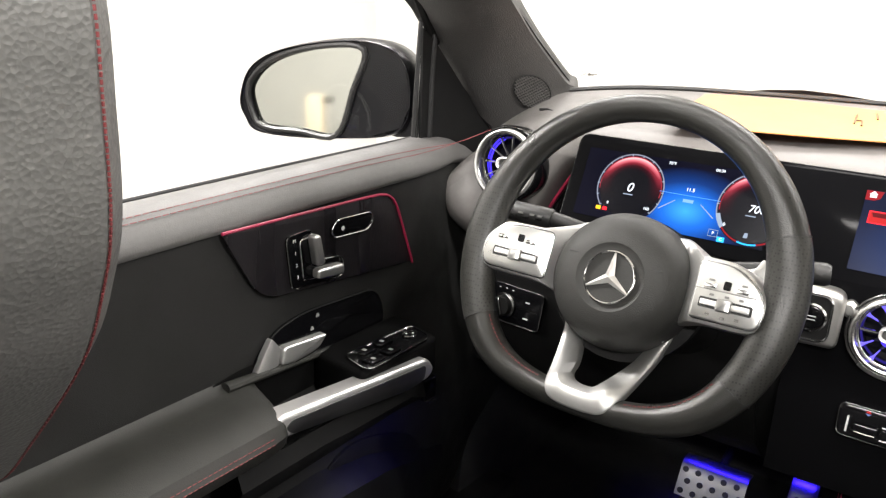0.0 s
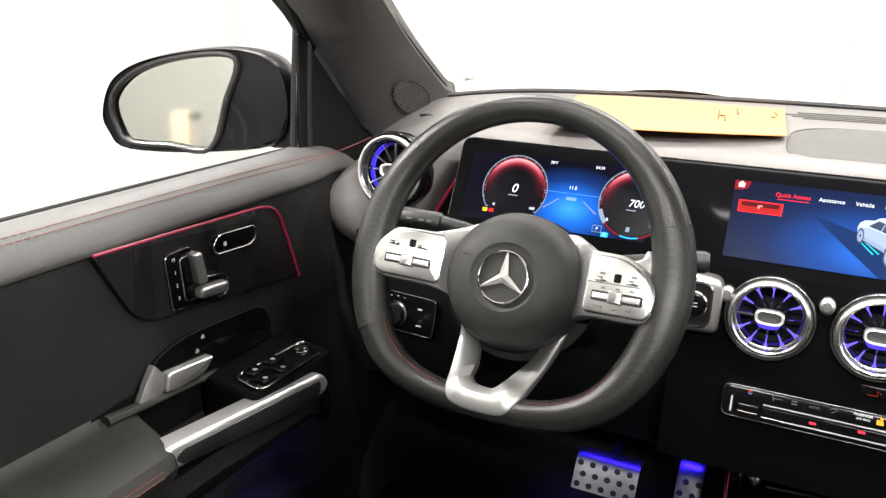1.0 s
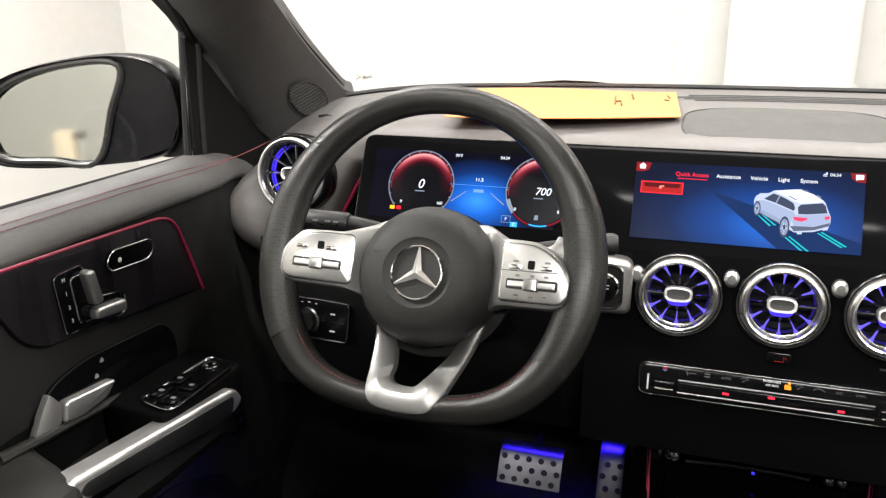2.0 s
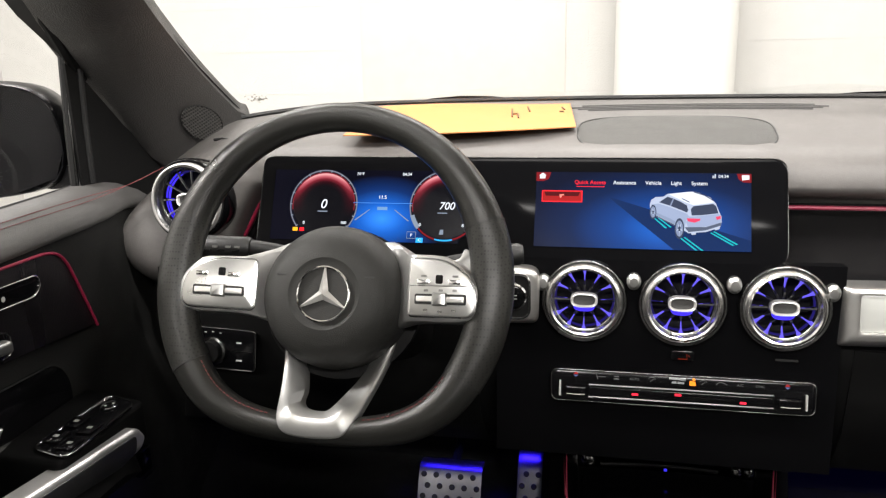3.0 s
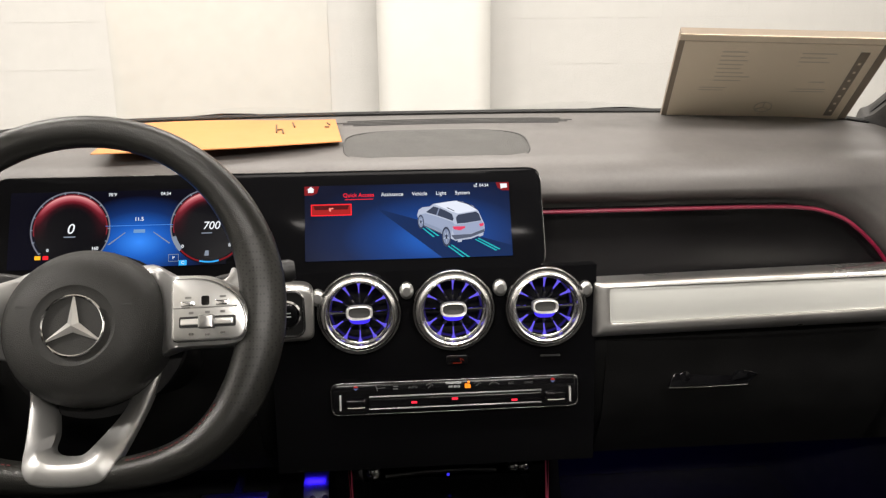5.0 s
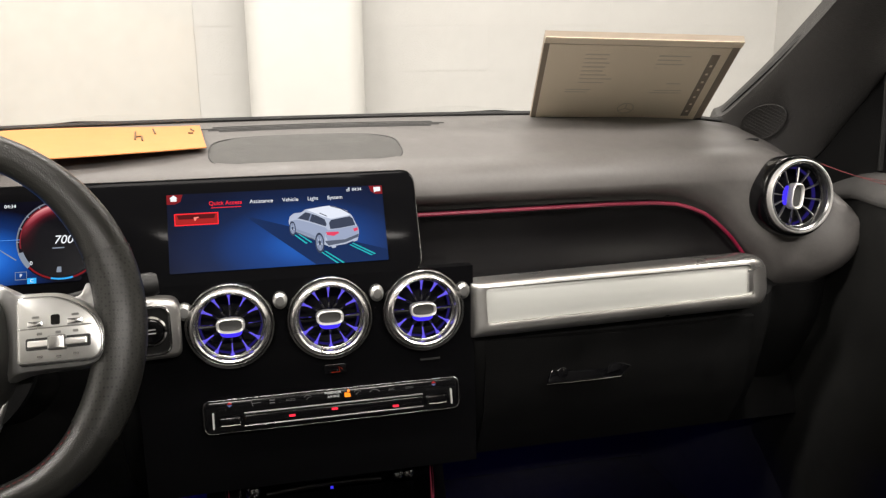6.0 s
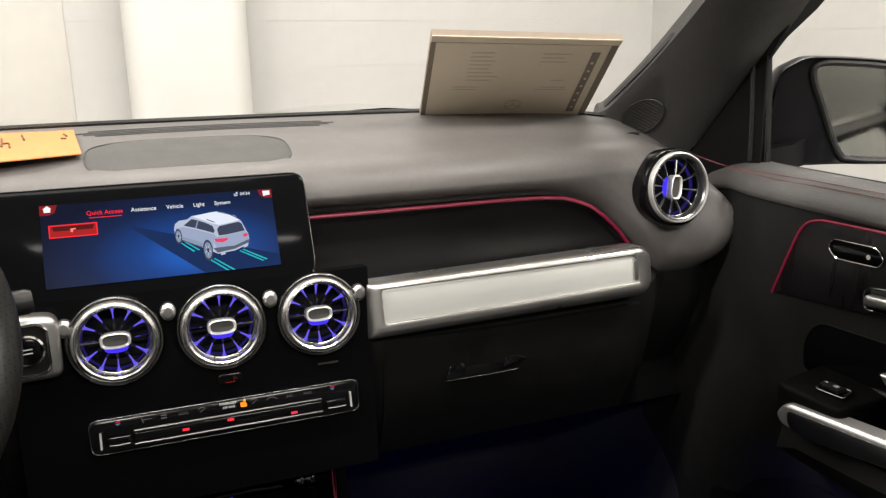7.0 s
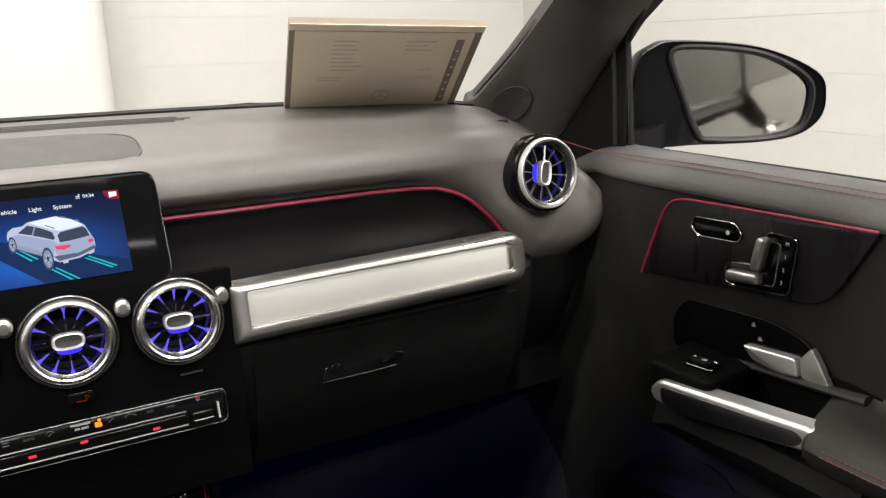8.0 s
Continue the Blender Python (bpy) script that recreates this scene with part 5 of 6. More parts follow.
    add("map_pocket", loft([[(0.686, -r, 0.20 + 0.10 * u), (0.684 - 0.044 * u, -r, 0.185 + 0.095 * u), (0.684 - 0.052 * u, -r, 0.17 + 0.03 * u), (0.684 - 0.044 * u, -r, 0.08), (0.688, -r, 0.06)] for r, u in ((0.02, 0.0), (0.07, 0.25), (0.13, 0.55), (0.20, 0.82), (0.30, 1.0), (0.50, 1.0), (0.70, 1.0))]), M_PLASTIC, label="black plastic door pocket")
    # mirror triangle and window post
    post = 0.0 if driver else 0.016
    add("mirror_triangle", loft([[(0.745, -0.012, 0.640), (0.742, 0.070, 0.630), (0.736, 0.200, 0.620)], [(0.752, -0.012, 0.684), (0.752, 0.060, 0.684), (0.746, 0.165, 0.684)], [(0.757, -0.005, 0.76), (0.755, 0.05, 0.755), (0.751, 0.09, 0.748)], [(0.762, 0.002, 0.835), (0.760, 0.015, 0.825), (0.757, 0.030, 0.812)]], thick=0.004), M_TRIANGLE, label="black plastic mirror triangle", ahead=post)
    add("window_post", sweep([(0.760, -0.012, 0.678), (0.764, -0.001, 0.76), (0.768, 0.012, 0.842)], 0.0055, sides=8), M_SEAL, label="grey-black window channel", ahead=post)
    add("post_strip", sweep([(0.7535, -0.015, 0.680), (0.758, -0.005, 0.76), (0.7625, 0.008, 0.838)], 0.0012, sides=6), M_DARKMETAL, label="thin chrome line", ahead=post)
    add("window_post_seal", sweep([(0.756, 0.003, 0.678), (0.760, 0.013, 0.76), (0.764, 0.025, 0.832)], 0.0040, sides=8), M_PIT, ahead=post)
    add("inner_seal", sweep([(0.7465, 0.006, 0.682), (0.7515, 0.015, 0.76), (0.756, 0.026, 0.826)], 0.0042, sides=8), M_SEAL, ahead=post)
    add("window_frame", sweep([(0.764, 0.036, 0.812), (0.763, 0.014, 0.848), (0.760, -0.012, 0.880), (0.735, -0.160, 1.02), (0.70, -0.34, 1.09), (0.68, -0.7, 1.12), (0.68, -1.05, 1.12)], 0.009, sides=8), M_PIT, label="black window frame")
    glass = add("window_glass", loft([[(0.768, -0.02, 0.68), (0.768, -0.5, 0.68), (0.768, -1.05, 0.68)], [(0.765, 0.0, 0.83), (0.745, -0.5, 0.88), (0.745, -1.05, 0.88)], [(0.72, -0.25, 1.03), (0.69, -0.5, 1.10), (0.68, -1.05, 1.11)]]), M_SIDEGLASS, label="clear side window")
    glass.visible_shadow = False
    return d


driver_door = door(-1)
passenger_door = door(1)
passenger_door.location.z += 0.004

# ---- windscreen pillars ----
M_TWEETER = material("tweeter_mesh", (0.065, 0.063, 0.061), 0.5, vary=0.05)


M_PILLAR = material("grained_pillar_trim", (0.036, 0.0345, 0.0335), 0.52, grain=0.55, scale=220)


def pillar(s):
    inner = spline([(0.660, 0.31, 0.66), (0.655, 0.285, 0.734), (0.660, 0.255, 0.752), (0.659, 0.15, 0.818), (0.648, 0.05, 0.880), (0.636, -0.02, 0.922), (0.61, -0.25, 1.07)], 6)
    outer = spline([(0.745, 0.21, 0.60), (0.735, 0.165, 0.672), (0.742, 0.135, 0.700), (0.744, 0.075, 0.770), (0.745, 0.020, 0.835), (0.742, -0.035, 0.887), (0.70, -0.27, 1.07)], 6)
    rows = []
    for a, b in zip(inner, outer):
        row = []
        for k in range(9):
            u = k / 8
            p = a.lerp(b, u)
            bulge = 0.020 * math.sin(math.pi * u) ** 0.8
            row.append((p.x - 0.4 * bulge, p.y - bulge, p.z - 0.15 * bulge))
        row = [(a.x + 0.012, a.y + 0.03, a.z + 0.012)] + row + [(b.x + 0.012, b.y + 0.002, b.z), (b.x + 0.040, b.y + 0.012, b.z)]
        rows.append(row)
    ob = part("pillar_trim", mirrored(loft(rows), s), M_PILLAR)
    tagged(ob, "charcoal grained windscreen pillar trim", "pillar", kind="structure")
    ob2 = part("pillar_outer", mirrored(loft([[(0.668, 0.31, 0.74), (0.79, 0.24, 0.70)], [(0.664, 0.16, 0.83), (0.785, 0.10, 0.80)], [(0.65, -0.02, 0.94), (0.78, -0.04, 0.90)], [(0.62, -0.25, 1.08), (0.73, -0.27, 1.07)]], thick=0.01), s), M_RUBBER)
    tagged(ob2, "glossy black outer windscreen pillar", "pillar", kind="structure")
    # tweeter grille laid on the trim
    def at(u, k):
        a, b = inner[6].lerp(inner[18], k), outer[6].lerp(outer[18], k)
        p = a.lerp(b, u)
        bl = 0.020 * math.sin(math.pi * u) ** 0.8 + 0.0015
        return Vector((p.x - 0.4 * bl, p.y - bl, p.z - 0.15 * bl))
    t = thing("tweeter_grille", mirrored_point(at(0.3, 0.4), s), "small round mesh tweeter grille on the pillar trim", "speaker grille", "pillar tweeters")
    cx, ck = (0.36 if s < 0 else 0.33), 0.34
    outline = [at(cx + 0.172 * math.cos(a), ck + 0.285 * math.sin(a)) for a in np.linspace(0, 2 * math.pi, 33)[:-1]]
    part("rim", mirrored(sweep(outline, 0.0012, closed=True, sides=5), s), M_PLASTIC if s < 0 else M_PILLAR, t)
    part("backing", mirrored(loft([[at(cx + q * 0.172 * math.cos(a), ck + q * 0.285 * math.sin(a)) for a in np.linspace(0, 2 * math.pi, 33)] for q in (0.02, 0.5, 1.0)]), s), M_RUBBER if s < 0 else M_PILLAR, t)
    bars = []
    for q in np.linspace(-0.9, 0.9, 13):
        w = math.sqrt(1 - q * q)
        bars.append(sweep([at(cx + 0.172 * q, ck - 0.285 * w * g) + Vector((0, -0.0012, 0)) for g in (1, 0.3, -0.3, -1)], 0.0009 if s < 0 else 0.0005, sides=4))
        bars.append(sweep([at(cx + 0.172 * w * g, ck + 0.285 * q) + Vector((0, -0.0012, 0)) for g in (1, 0.3, -0.3, -1)], 0.0009 if s < 0 else 0.0005, sides=4))
    part("mesh", mirrored(joined(*bars), s), M_TWEETER if s < 0 else M_PILLAR, t, "fine charcoal mesh")


def mirrored_point(p, s):
    return (s * p.x, p.y, p.z)


pillar(-1), pillar(1)

# ---- wing mirrors ----


def wing_mirror(s, ang, glass, shell, foot):
    """Glass and shell outlines are given across the glass's own plane as (distance outward, height)."""
    a = radians(ang)
    ax = Vector((s * math.cos(a), -math.sin(a), 0))
    nz = Vector((-s * math.sin(a), -math.cos(a), 0))
    o = Vector((s * 0.93, -0.01, 0.74))
    up = Vector((0, 0, 1))

    def at(u, v, w):
        return o + ax * u + up * v + nz * w

    t = thing("wing_mirror", (s * 0.82, 0.03, 0.68), "black wing mirror with clear glass outside the door", "wing mirror", "wing mirrors")
    shell_l, glass_l = spline([Vector((u, v, 0)) for u, v in shell], 5, True), spline([Vector((u, v, 0)) for u, v in glass], 5, True)
    n = len(shell_l)
    c = sum(shell_l, Vector()) / n
    rows = []
    for w, f in ((0.010, 0.97), (0.014, 0.985), (0.010, 1.0), (-0.01, 1.02), (-0.05, 0.98), (-0.085, 0.82), (-0.105, 0.55), (-0.112, 0.1)):
        rows.append([at(c.x + (p.x - c.x) * f, c.y + (p.y - c.y) * f, w) for p in shell_l])
    part("shell", loft(rows, close=True), M_SHELL, t, "gloss black mirror shell")
    cg = sum(glass_l, Vector()) / len(glass_l)
    m = len(glass_l)
    inner = [at(p.x, p.y, 0.006) for p in glass_l]
    match = []
    for p in glass_l:
        d = math.atan2(p.y - cg.y, p.x - cg.x)
        match.append(d)
    def ray(d):
        best = min(shell_l, key=lambda q: abs((math.atan2(q.y - cg.y, q.x - cg.x) - d + math.pi) % (2 * math.pi) - math.pi))
        return at(c.x + (best.x - c.x) * 0.97, c.y + (best.y - c.y) * 0.97, 0.010)
    part("bezel", loft([[ray(d) for d in match], inner, [at(p.x, p.y, 0.002) for p in glass_l]], close=True), M_SHELL, t, "dull black surround of the glass")
    part("rim", sweep([at(cg.x + (p.x - cg.x) * 1.035, cg.y + (p.y - cg.y) * 1.05, 0.010) for p in glass_l], 0.0048, closed=True, sides=8), M_BEZEL, t, "rounded rim round the glass")
    bm = bmesh.new()
    bm.faces.new([bm.verts.new(at(p.x, p.y, 0.004)) for p in glass_l])
    part("mirror_glass", bm, M_MIRROR, t, "silvered mirror glass")
    part("foot", loft([[(s * x, y, z) for x, y, z in ring] for ring in foot], close=True), M_SHELL, t, "gloss black mirror foot")
    return t


def along(s, ang, pts):
    a = radians(ang)
    return [((x - s * 0.93) * s * math.cos(a) + (y + 0.01) * -math.sin(a), z - 0.74) for x, y, z in pts]


FOOT = [[(0.77, 0.02, 0.675), (0.77, 0.02, 0.700), (0.77, 0.10, 0.700), (0.77, 0.10, 0.675)], [(0.82, 0.02, 0.670), (0.82, 0.02, 0.705), (0.82, 0.10, 0.705), (0.82, 0.10, 0.670)], [(0.88, 0.03, 0.675), (0.88, 0.03, 0.720), (0.88, 0.10, 0.72), (0.88, 0.10, 0.675)]]
wing_mirror(-1, 16, along(-1, 16, [(-1.061, -0.048, 0.732), (-1.056, -0.046, 0.689), (-1.038, -0.042, 0.670), (-0.98, -0.024, 0.668), (-0.917, -0.006, 0.668), (-0.89, 0.002, 0.736), (-0.873, 0.006, 0.795), (-0.942, -0.014, 0.796), (-1.019, -0.036, 0.773)]),
            along(-1, 16, [(-1.080, -0.054, 0.715), (-1.055, -0.046, 0.766), (-0.983, -0.025, 0.798), (-0.86, 0.01, 0.812), (-0.800, 0.03, 0.778), (-0.805, 0.027, 0.685), (-0.911, -0.005, 0.660), (-1.042, -0.045, 0.657), (-1.073, -0.053, 0.682)]), FOOT)
wing_mirror(1, 30, along(1, 30, [(0.860, 0.030, 0.810), (0.874, 0.023, 0.757), (0.896, 0.008, 0.696), (0.916, -0.001, 0.685), (0.984, -0.041, 0.685), (1.024, -0.064, 0.697), (1.037, -0.072, 0.730), (1.030, -0.069, 0.768), (0.977, -0.037, 0.803), (0.900, 0.005, 0.816)]),
            along(1, 30, [(0.812, 0.059, 0.792), (0.833, 0.047, 0.822), (0.867, 0.026, 0.829), (0.969, -0.033, 0.817), (1.044, -0.076, 0.780), (1.059, -0.085, 0.742), (1.05, -0.079, 0.704), (1.007, -0.054, 0.680), (0.903, 0.006, 0.675), (0.815, 0.058, 0.684)]), FOOT)

# ---- driver's seat ----
seat = thing("driver_seat", (-0.36, -0.6, 0.0), "black leather driver's seat with red-stitched headrest", "car seat")


def cushion(cx, cy, cz, hx, hy, hz, p=3.0, lean=0.0, n=20):
    rows = []
    for i in range(n + 1):
        v = -math.pi / 2 + math.pi * i / n
        cv, sv = math.cos(v), math.sin(v)
        row = []
        for j in range(2 * n):
            a = math.pi * j / n
            f = lambda c: math.copysign(abs(c) ** (2 / p), c)
            x, y, z = hx * f(cv) * f(math.cos(a)), hy * f(cv) * f(math.sin(a)), hz * f(sv)
            row.append((cx + x, cy + y - lean * z, cz + z))
        rows.append(row)
    bm = loft(rows, close=True)
    bmesh.ops.remove_doubles(bm, verts=bm.verts, dist=1e-5)
    return bm


def headrest():
    rows = []
    for w, f in ((-0.045, 0.70), (-0.040, 0.84), (-0.020, 0.93), (0.0, 0.97), (0.020, 0.992), (0.028, 1.0), (0.036, 0.95), (0.041, 0.80), (0.043, 0.5), (0.044, 0.05)):
        rows.append([(-0.345 + p[0] * f, -0.845 + w, 0.845 + p[1] * f) for p in HEAD])
    bm = loft(rows, close=True)
    bm.faces.new([v for v in list(bm.verts)[: len(HEAD)]])
    return bm


HALF = [(0.119, 0.055), (0.120, 0.018), (0.118, -0.009), (0.111, -0.028), (0.097, -0.052), (0.061, -0.091), (0.032, -0.1175)]
HEAD = spline(HALF + [(0.0, -0.126)] + [(-x, z) for x, z in reversed(HALF)] + [(-0.10, 0.11), (-0.045, 0.135), (0.045, 0.135), (0.10, 0.11)], 5, True)
M_HEADREST = material("creased_leather", (0.085, 0.084, 0.080), 0.5, grain=0.24, scale=260, spec=0.4)
part("headrest", headrest(), M_HEADREST, seat, "black grained leather headrest")
edge = [Vector((-0.345 + p[0], -0.845 + 0.0290, 0.845 + p[1])) for p in HEAD]
stitches = [sweep([a.lerp(b, k / 4), a.lerp(b, k / 4 + 0.17)], 0.0004, sides=5) for a, b in zip(edge, edge[1:] + edge[:1]) for k in range(4)]
part("stitching", joined(*stitches), M_STITCH, seat, "row of red stitches round the headrest")
for dx in (-0.05, 0.05):
    part("post", sweep([(-0.36 + dx, -0.84, 0.76), (-0.36 + dx, -0.80, 0.60)], 0.006, sides=10), M_CHROME, seat)
part("backrest", cushion(-0.36, -0.77, 0.43, 0.235, 0.065, 0.235, 3.2, 0.28), M_LEATHER, seat, "black leather backrest")
part("cushion", cushion(-0.36, -0.52, 0.205, 0.24, 0.24, 0.07, 3.4), M_LEATHER, seat, "black leather seat cushion")
part("base", slab(-0.56, -0.16, -0.72, -0.32, 0.0, 0.15, 0.01), M_PLASTIC, seat)
passenger_seat = copy_thing(seat, pose(0.36, -0.6, 0.0))
passenger_seat.name = "passenger_seat"
tagged(passenger_seat, "black leather passenger seat with red-stitched headrest")

# ---- dashboard fittings ----
for x, z in ((-0.1590, 0.573), (-0.0560, 0.578), (0.0535, 0.578), (0.1560, 0.573)):
    part("vent_link", lathe([(0.0, 0.010), (0.004, 0.0095), (0.0068, 0.006), (0.0072, 0.0), (0.006, -0.012)], facing(x, -0.004, z, 5), 20, 1.15, 1.4), M_LEVER, dash, "rounded silver link between vents")

# climate bar
HV = facing(0, -0.016, 0.450, 14)
hv_line = rounded([(-0.147, -0.0185), (0.146, -0.0185), (0.147, 0.0185), (-0.148, 0.0185)], 0.009, 5)
climate = part("climate_bar", plate(hv_line, 0.012, HV @ pose(0, 0, -0.004), 0.003), M_GLOSS, dash, "gloss black climate control bar")
part("bar_rim", sweep([HV @ Vector((p.x, p.y, 0.0068)) for p in hv_line], 0.0006, closed=True, sides=6), M_DARKMETAL, climate, "thin smoked chrome outline")


def hv(cx, cy):
    return ((cx - 583) * 2.81e-4, 0.0185 - (cy - 487) * 3.0e-4)


for cy in (541, 589):
    a, b = hv(215, cy), hv(945, cy)
    part("rail", sweep([HV @ Vector((*a, 0.009)), HV @ Vector((*b, 0.009))], 0.0013, sides=6), M_SMOKE, climate, "thin metal rail")
a, b = hv(215, 565), hv(945, 565)
part("rocker_strip", plate(rounded([(a[0], -0.0048), (b[0], -0.0048), (b[0], 0.0048), (a[0], 0.0048)], 0.001), 0.004, HV @ pose(0, a[1], 0.0065), 0.001), M_GLOSS, climate)
for c0, c1 in ((118, 205), (962, 1050)):
    a, b = hv(c0, 548), hv(c1, 582)
    part("temperature_key", plate(rounded([(a[0], b[1]), (b[0], b[1]), (b[0], a[1]), (a[0], a[1])], 0.003), 0.006, HV @ pose(0, 0, 0.007), 0.002), M_GLOSS, climate, "gloss black temperature key")
    part("key_edge", sweep([HV @ Vector((a[0] + 0.002, b[1] + 0.0008, 0.0128)), HV @ Vector(((a[0] + b[0]) / 2, b[1] + 0.0003, 0.0130)), HV @ Vector((b[0] - 0.002, b[1] + 0.0008, 0.0128))], 0.0007, sides=5), M_CHROME, climate)
for c0 in (92, 1064):
    a, b = hv(c0, 530), hv(c0 + 7, 590)
    part("end_cap", plate(rounded([(a[0], b[1]), (b[0], b[1]), (b[0], a[1]), (a[0], a[1])], 0.0008), 0.004, HV @ pose(0, 0, 0.0075)), M_SILVER, climate)
for cx, cy in ((403, 568), (575, 560), (828, 575)):
    a = hv(cx, cy)
    part("red_led", plate(rounded([(-0.0036, -0.0013), (0.0036, -0.0013), (0.0036, 0.0013), (-0.0036, 0.0013)], 0.001), 0.0008, HV @ pose(*a, 0.0102)), G_RED, climate, "small red lamp")
M_DIMICON = glow("backlit_print", (0.5, 0.5, 0.48), 0.16)
for w, cx, sz in (("AUTO", 400, 0.0038), ("A/C", 817, 0.0044), ("SYNC", 892, 0.0038)):
    part("key_word", text_mesh(w, sz, HV @ pose(*hv(cx, 510), 0.0082)), M_DIMICON, climate, "backlit word " + w, smooth=False)
part("key_word", text_mesh("PASSENGER", 0.0036, HV @ pose(*hv(572, 500), 0.0082)), glow("bright_print", (0.9, 0.9, 0.85), 0.55), climate, "lit words PASSENGER AIR BAG", smooth=False)
part("key_word", text_mesh("AIR BAG", 0.0036, HV @ pose(*hv(574, 514), 0.0082)), glow("bright_print", (0.9, 0.9, 0.85), 0.55), climate, smooth=False)
part("airbag_lamp", joined(plate(ellipse(0.0016, 0.0016, 12), 0.0003, HV @ pose(*hv(636, 499), 0.0082)), plate(rounded([(-0.0035, -0.0030), (0.0035, -0.0030), (0.0030, 0.0016), (-0.0035, 0.0026)], 0.001), 0.0003, HV @ pose(*hv(632, 512), 0.0082))), G_AMBER, climate, "amber airbag lamp")
for cx, kind in ((262, 0), (327, 1), (470, 2), (673, 2), (745, 3)):
    a = hv(cx, 509)
    bits = []
    if kind == 0:
        bits = [sweep([HV @ Vector((a[0] - 0.005, a[1] + 0.003, 0.0082)), HV @ Vector((a[0] - 0.003, a[1] - 0.003, 0.0082))], 0.0004, sides=4), sweep([HV @ Vector((a[0] - 0.004, a[1], 0.0082)), HV @ Vector((a[0] + 0.006, a[1] + 0.0005, 0.0082))], 0.0004, sides=4)]
    elif kind == 1:
        bits = [plate(rounded([(-0.003, 0.001 + k * -0.003), (0.003, 0.001 + k * -0.003), (0.003, 0.0022 + k * -0.003), (-0.003, 0.0022 + k * -0.003)], 0.0003), 0.0003, HV @ pose(*a, 0.0082)) for k in range(2)]
    elif kind == 2:
        bits = [sweep([HV @ Vector((a[0] + 0.004 * math.cos(t), a[1] + 0.003 * math.sin(t), 0.0082)) for t in np.linspace(0.2, 2.9, 9)], 0.0004, sides=4), sweep([HV @ Vector((a[0] - 0.002, a[1] - 0.002, 0.0082)), HV @ Vector((a[0] + 0.002, a[1] + 0.001, 0.0082))], 0.0004, sides=4)]
    else:
        bits = [sweep([HV @ Vector((a[0] + x, a[1] + y, 0.0082)) for x, y in ((-0.006, -0.001), (-0.004, 0.001), (-0.001, 0.002), (0.003, 0.001), (0.006, -0.001))], 0.0005, sides=4)]
    part("key_icon", joined(*bits), M_DIMICON, climate)
for cx in (160, 996):
    a = hv(cx, 503)
    part("temperature_mark", plate(rounded([(-0.003, 0.0), (0.003, 0.0), (0, 0.0024)], 0.0003), 0.0003, HV @ pose(*a, 0.0082)), glow("warm_mark", (0.9, 0.05, 0.05), 0.4), climate)
    part("temperature_mark", plate(rounded([(-0.003, -0.001), (0, -0.0034), (0.003, -0.001)], 0.0003), 0.0003, HV @ pose(*a, 0.0082)), glow("cool_mark", (0.3, 0.4, 0.8), 0.25), climate)
# hazard key and small slot under the vents
hz = part("hazard_key", plate(rounded([(-0.013, -0.006), (0.013, -0.006), (0.013, 0.006), (-0.013, 0.006)], 0.004), 0.003, facing(0.002, -0.0085, 0.491, 8), 0.001), M_GLOSS, dash, "black hazard light key")
part("hazard_mark", sweep([facing(0.002, -0.0120, 0.491, 8) @ Vector(p) for p in ((-0.005, -0.003, 0), (0.005, -0.003, 0), (0.004, 0.003, 0), (0.008, 0.0, 0))], 0.0005, sides=4), glow("hazard_red", (0.6, 0.05, 0.02), 0.22), hz)
part("key_slot", plate(rounded([(-0.012, -0.001), (0.012, -0.001), (0.012, 0.001), (-0.012, 0.001)], 0.001), 0.002, facing(0.115, -0.0088, 0.492, 8)), M_RUBBER, dash)

# starter button on its silver bracket
SB = facing(-0.184, -0.016, 0.563, 4, 6)
M_BRACKET = material("satin_bracket_metal", (0.46, 0.455, 0.44), 0.34, metal=0.95, scale=120, vary=0.04)
start = part("starter_bracket", plate(rounded([(-0.032, -0.036), (0.020, -0.036), (0.022, 0.030), (-0.020, 0.034), (-0.032, 0.028)], [0.010, 0.010, 0.014, 0.014, 0.010], 5), 0.020, SB @ pose(0, 0, -0.008), 0.008, 4), M_BRACKET, dash, "satin silver bracket with the starter button")
part("button_well", plate(rounded([(-0.0175, -0.026), (0.0175, -0.026), (0.0175, 0.026), (-0.0175, 0.026)], 0.012, 6), 0.0012, SB @ pose(-0.008, -0.002, 0.0118)), M_PIT, start, "dark well round the button")
part("well_rim", sweep([SB @ Vector((p.x - 0.008, p.y - 0.002, 0.0128)) for p in rounded([(-0.0175, -0.026), (0.0175, -0.026), (0.0175, 0.026), (-0.0175, 0.026)], 0.012, 6)], 0.0016, closed=True, sides=8), M_CHROME, start, "chrome rim of the button well")
part("button_ring", lathe([(0.0165, 0.0), (0.0165, 0.003), (0.0145, 0.004), (0.0135, 0.002)], SB @ pose(-0.010, -0.002, 0.0118), 36), M_CHROME, start)
part("starter_button", lathe([(0.0135, 0.0), (0.013, 0.0025), (0.011, 0.0035), (0.0, 0.0037)], SB @ pose(-0.010, -0.002, 0.0118), 36), M_GLOSS, start, "round black starter button")
for dy in (0.002, -0.002):
    part("button_print", plate(rounded([(-0.005, -0.0006), (0.005, -0.0006), (0.005, 0.0006), (-0.005, 0.0006)], 0.0004), 0.0002, SB @ pose(-0.010, -0.002 + dy, 0.0156)), M_ICON, start)

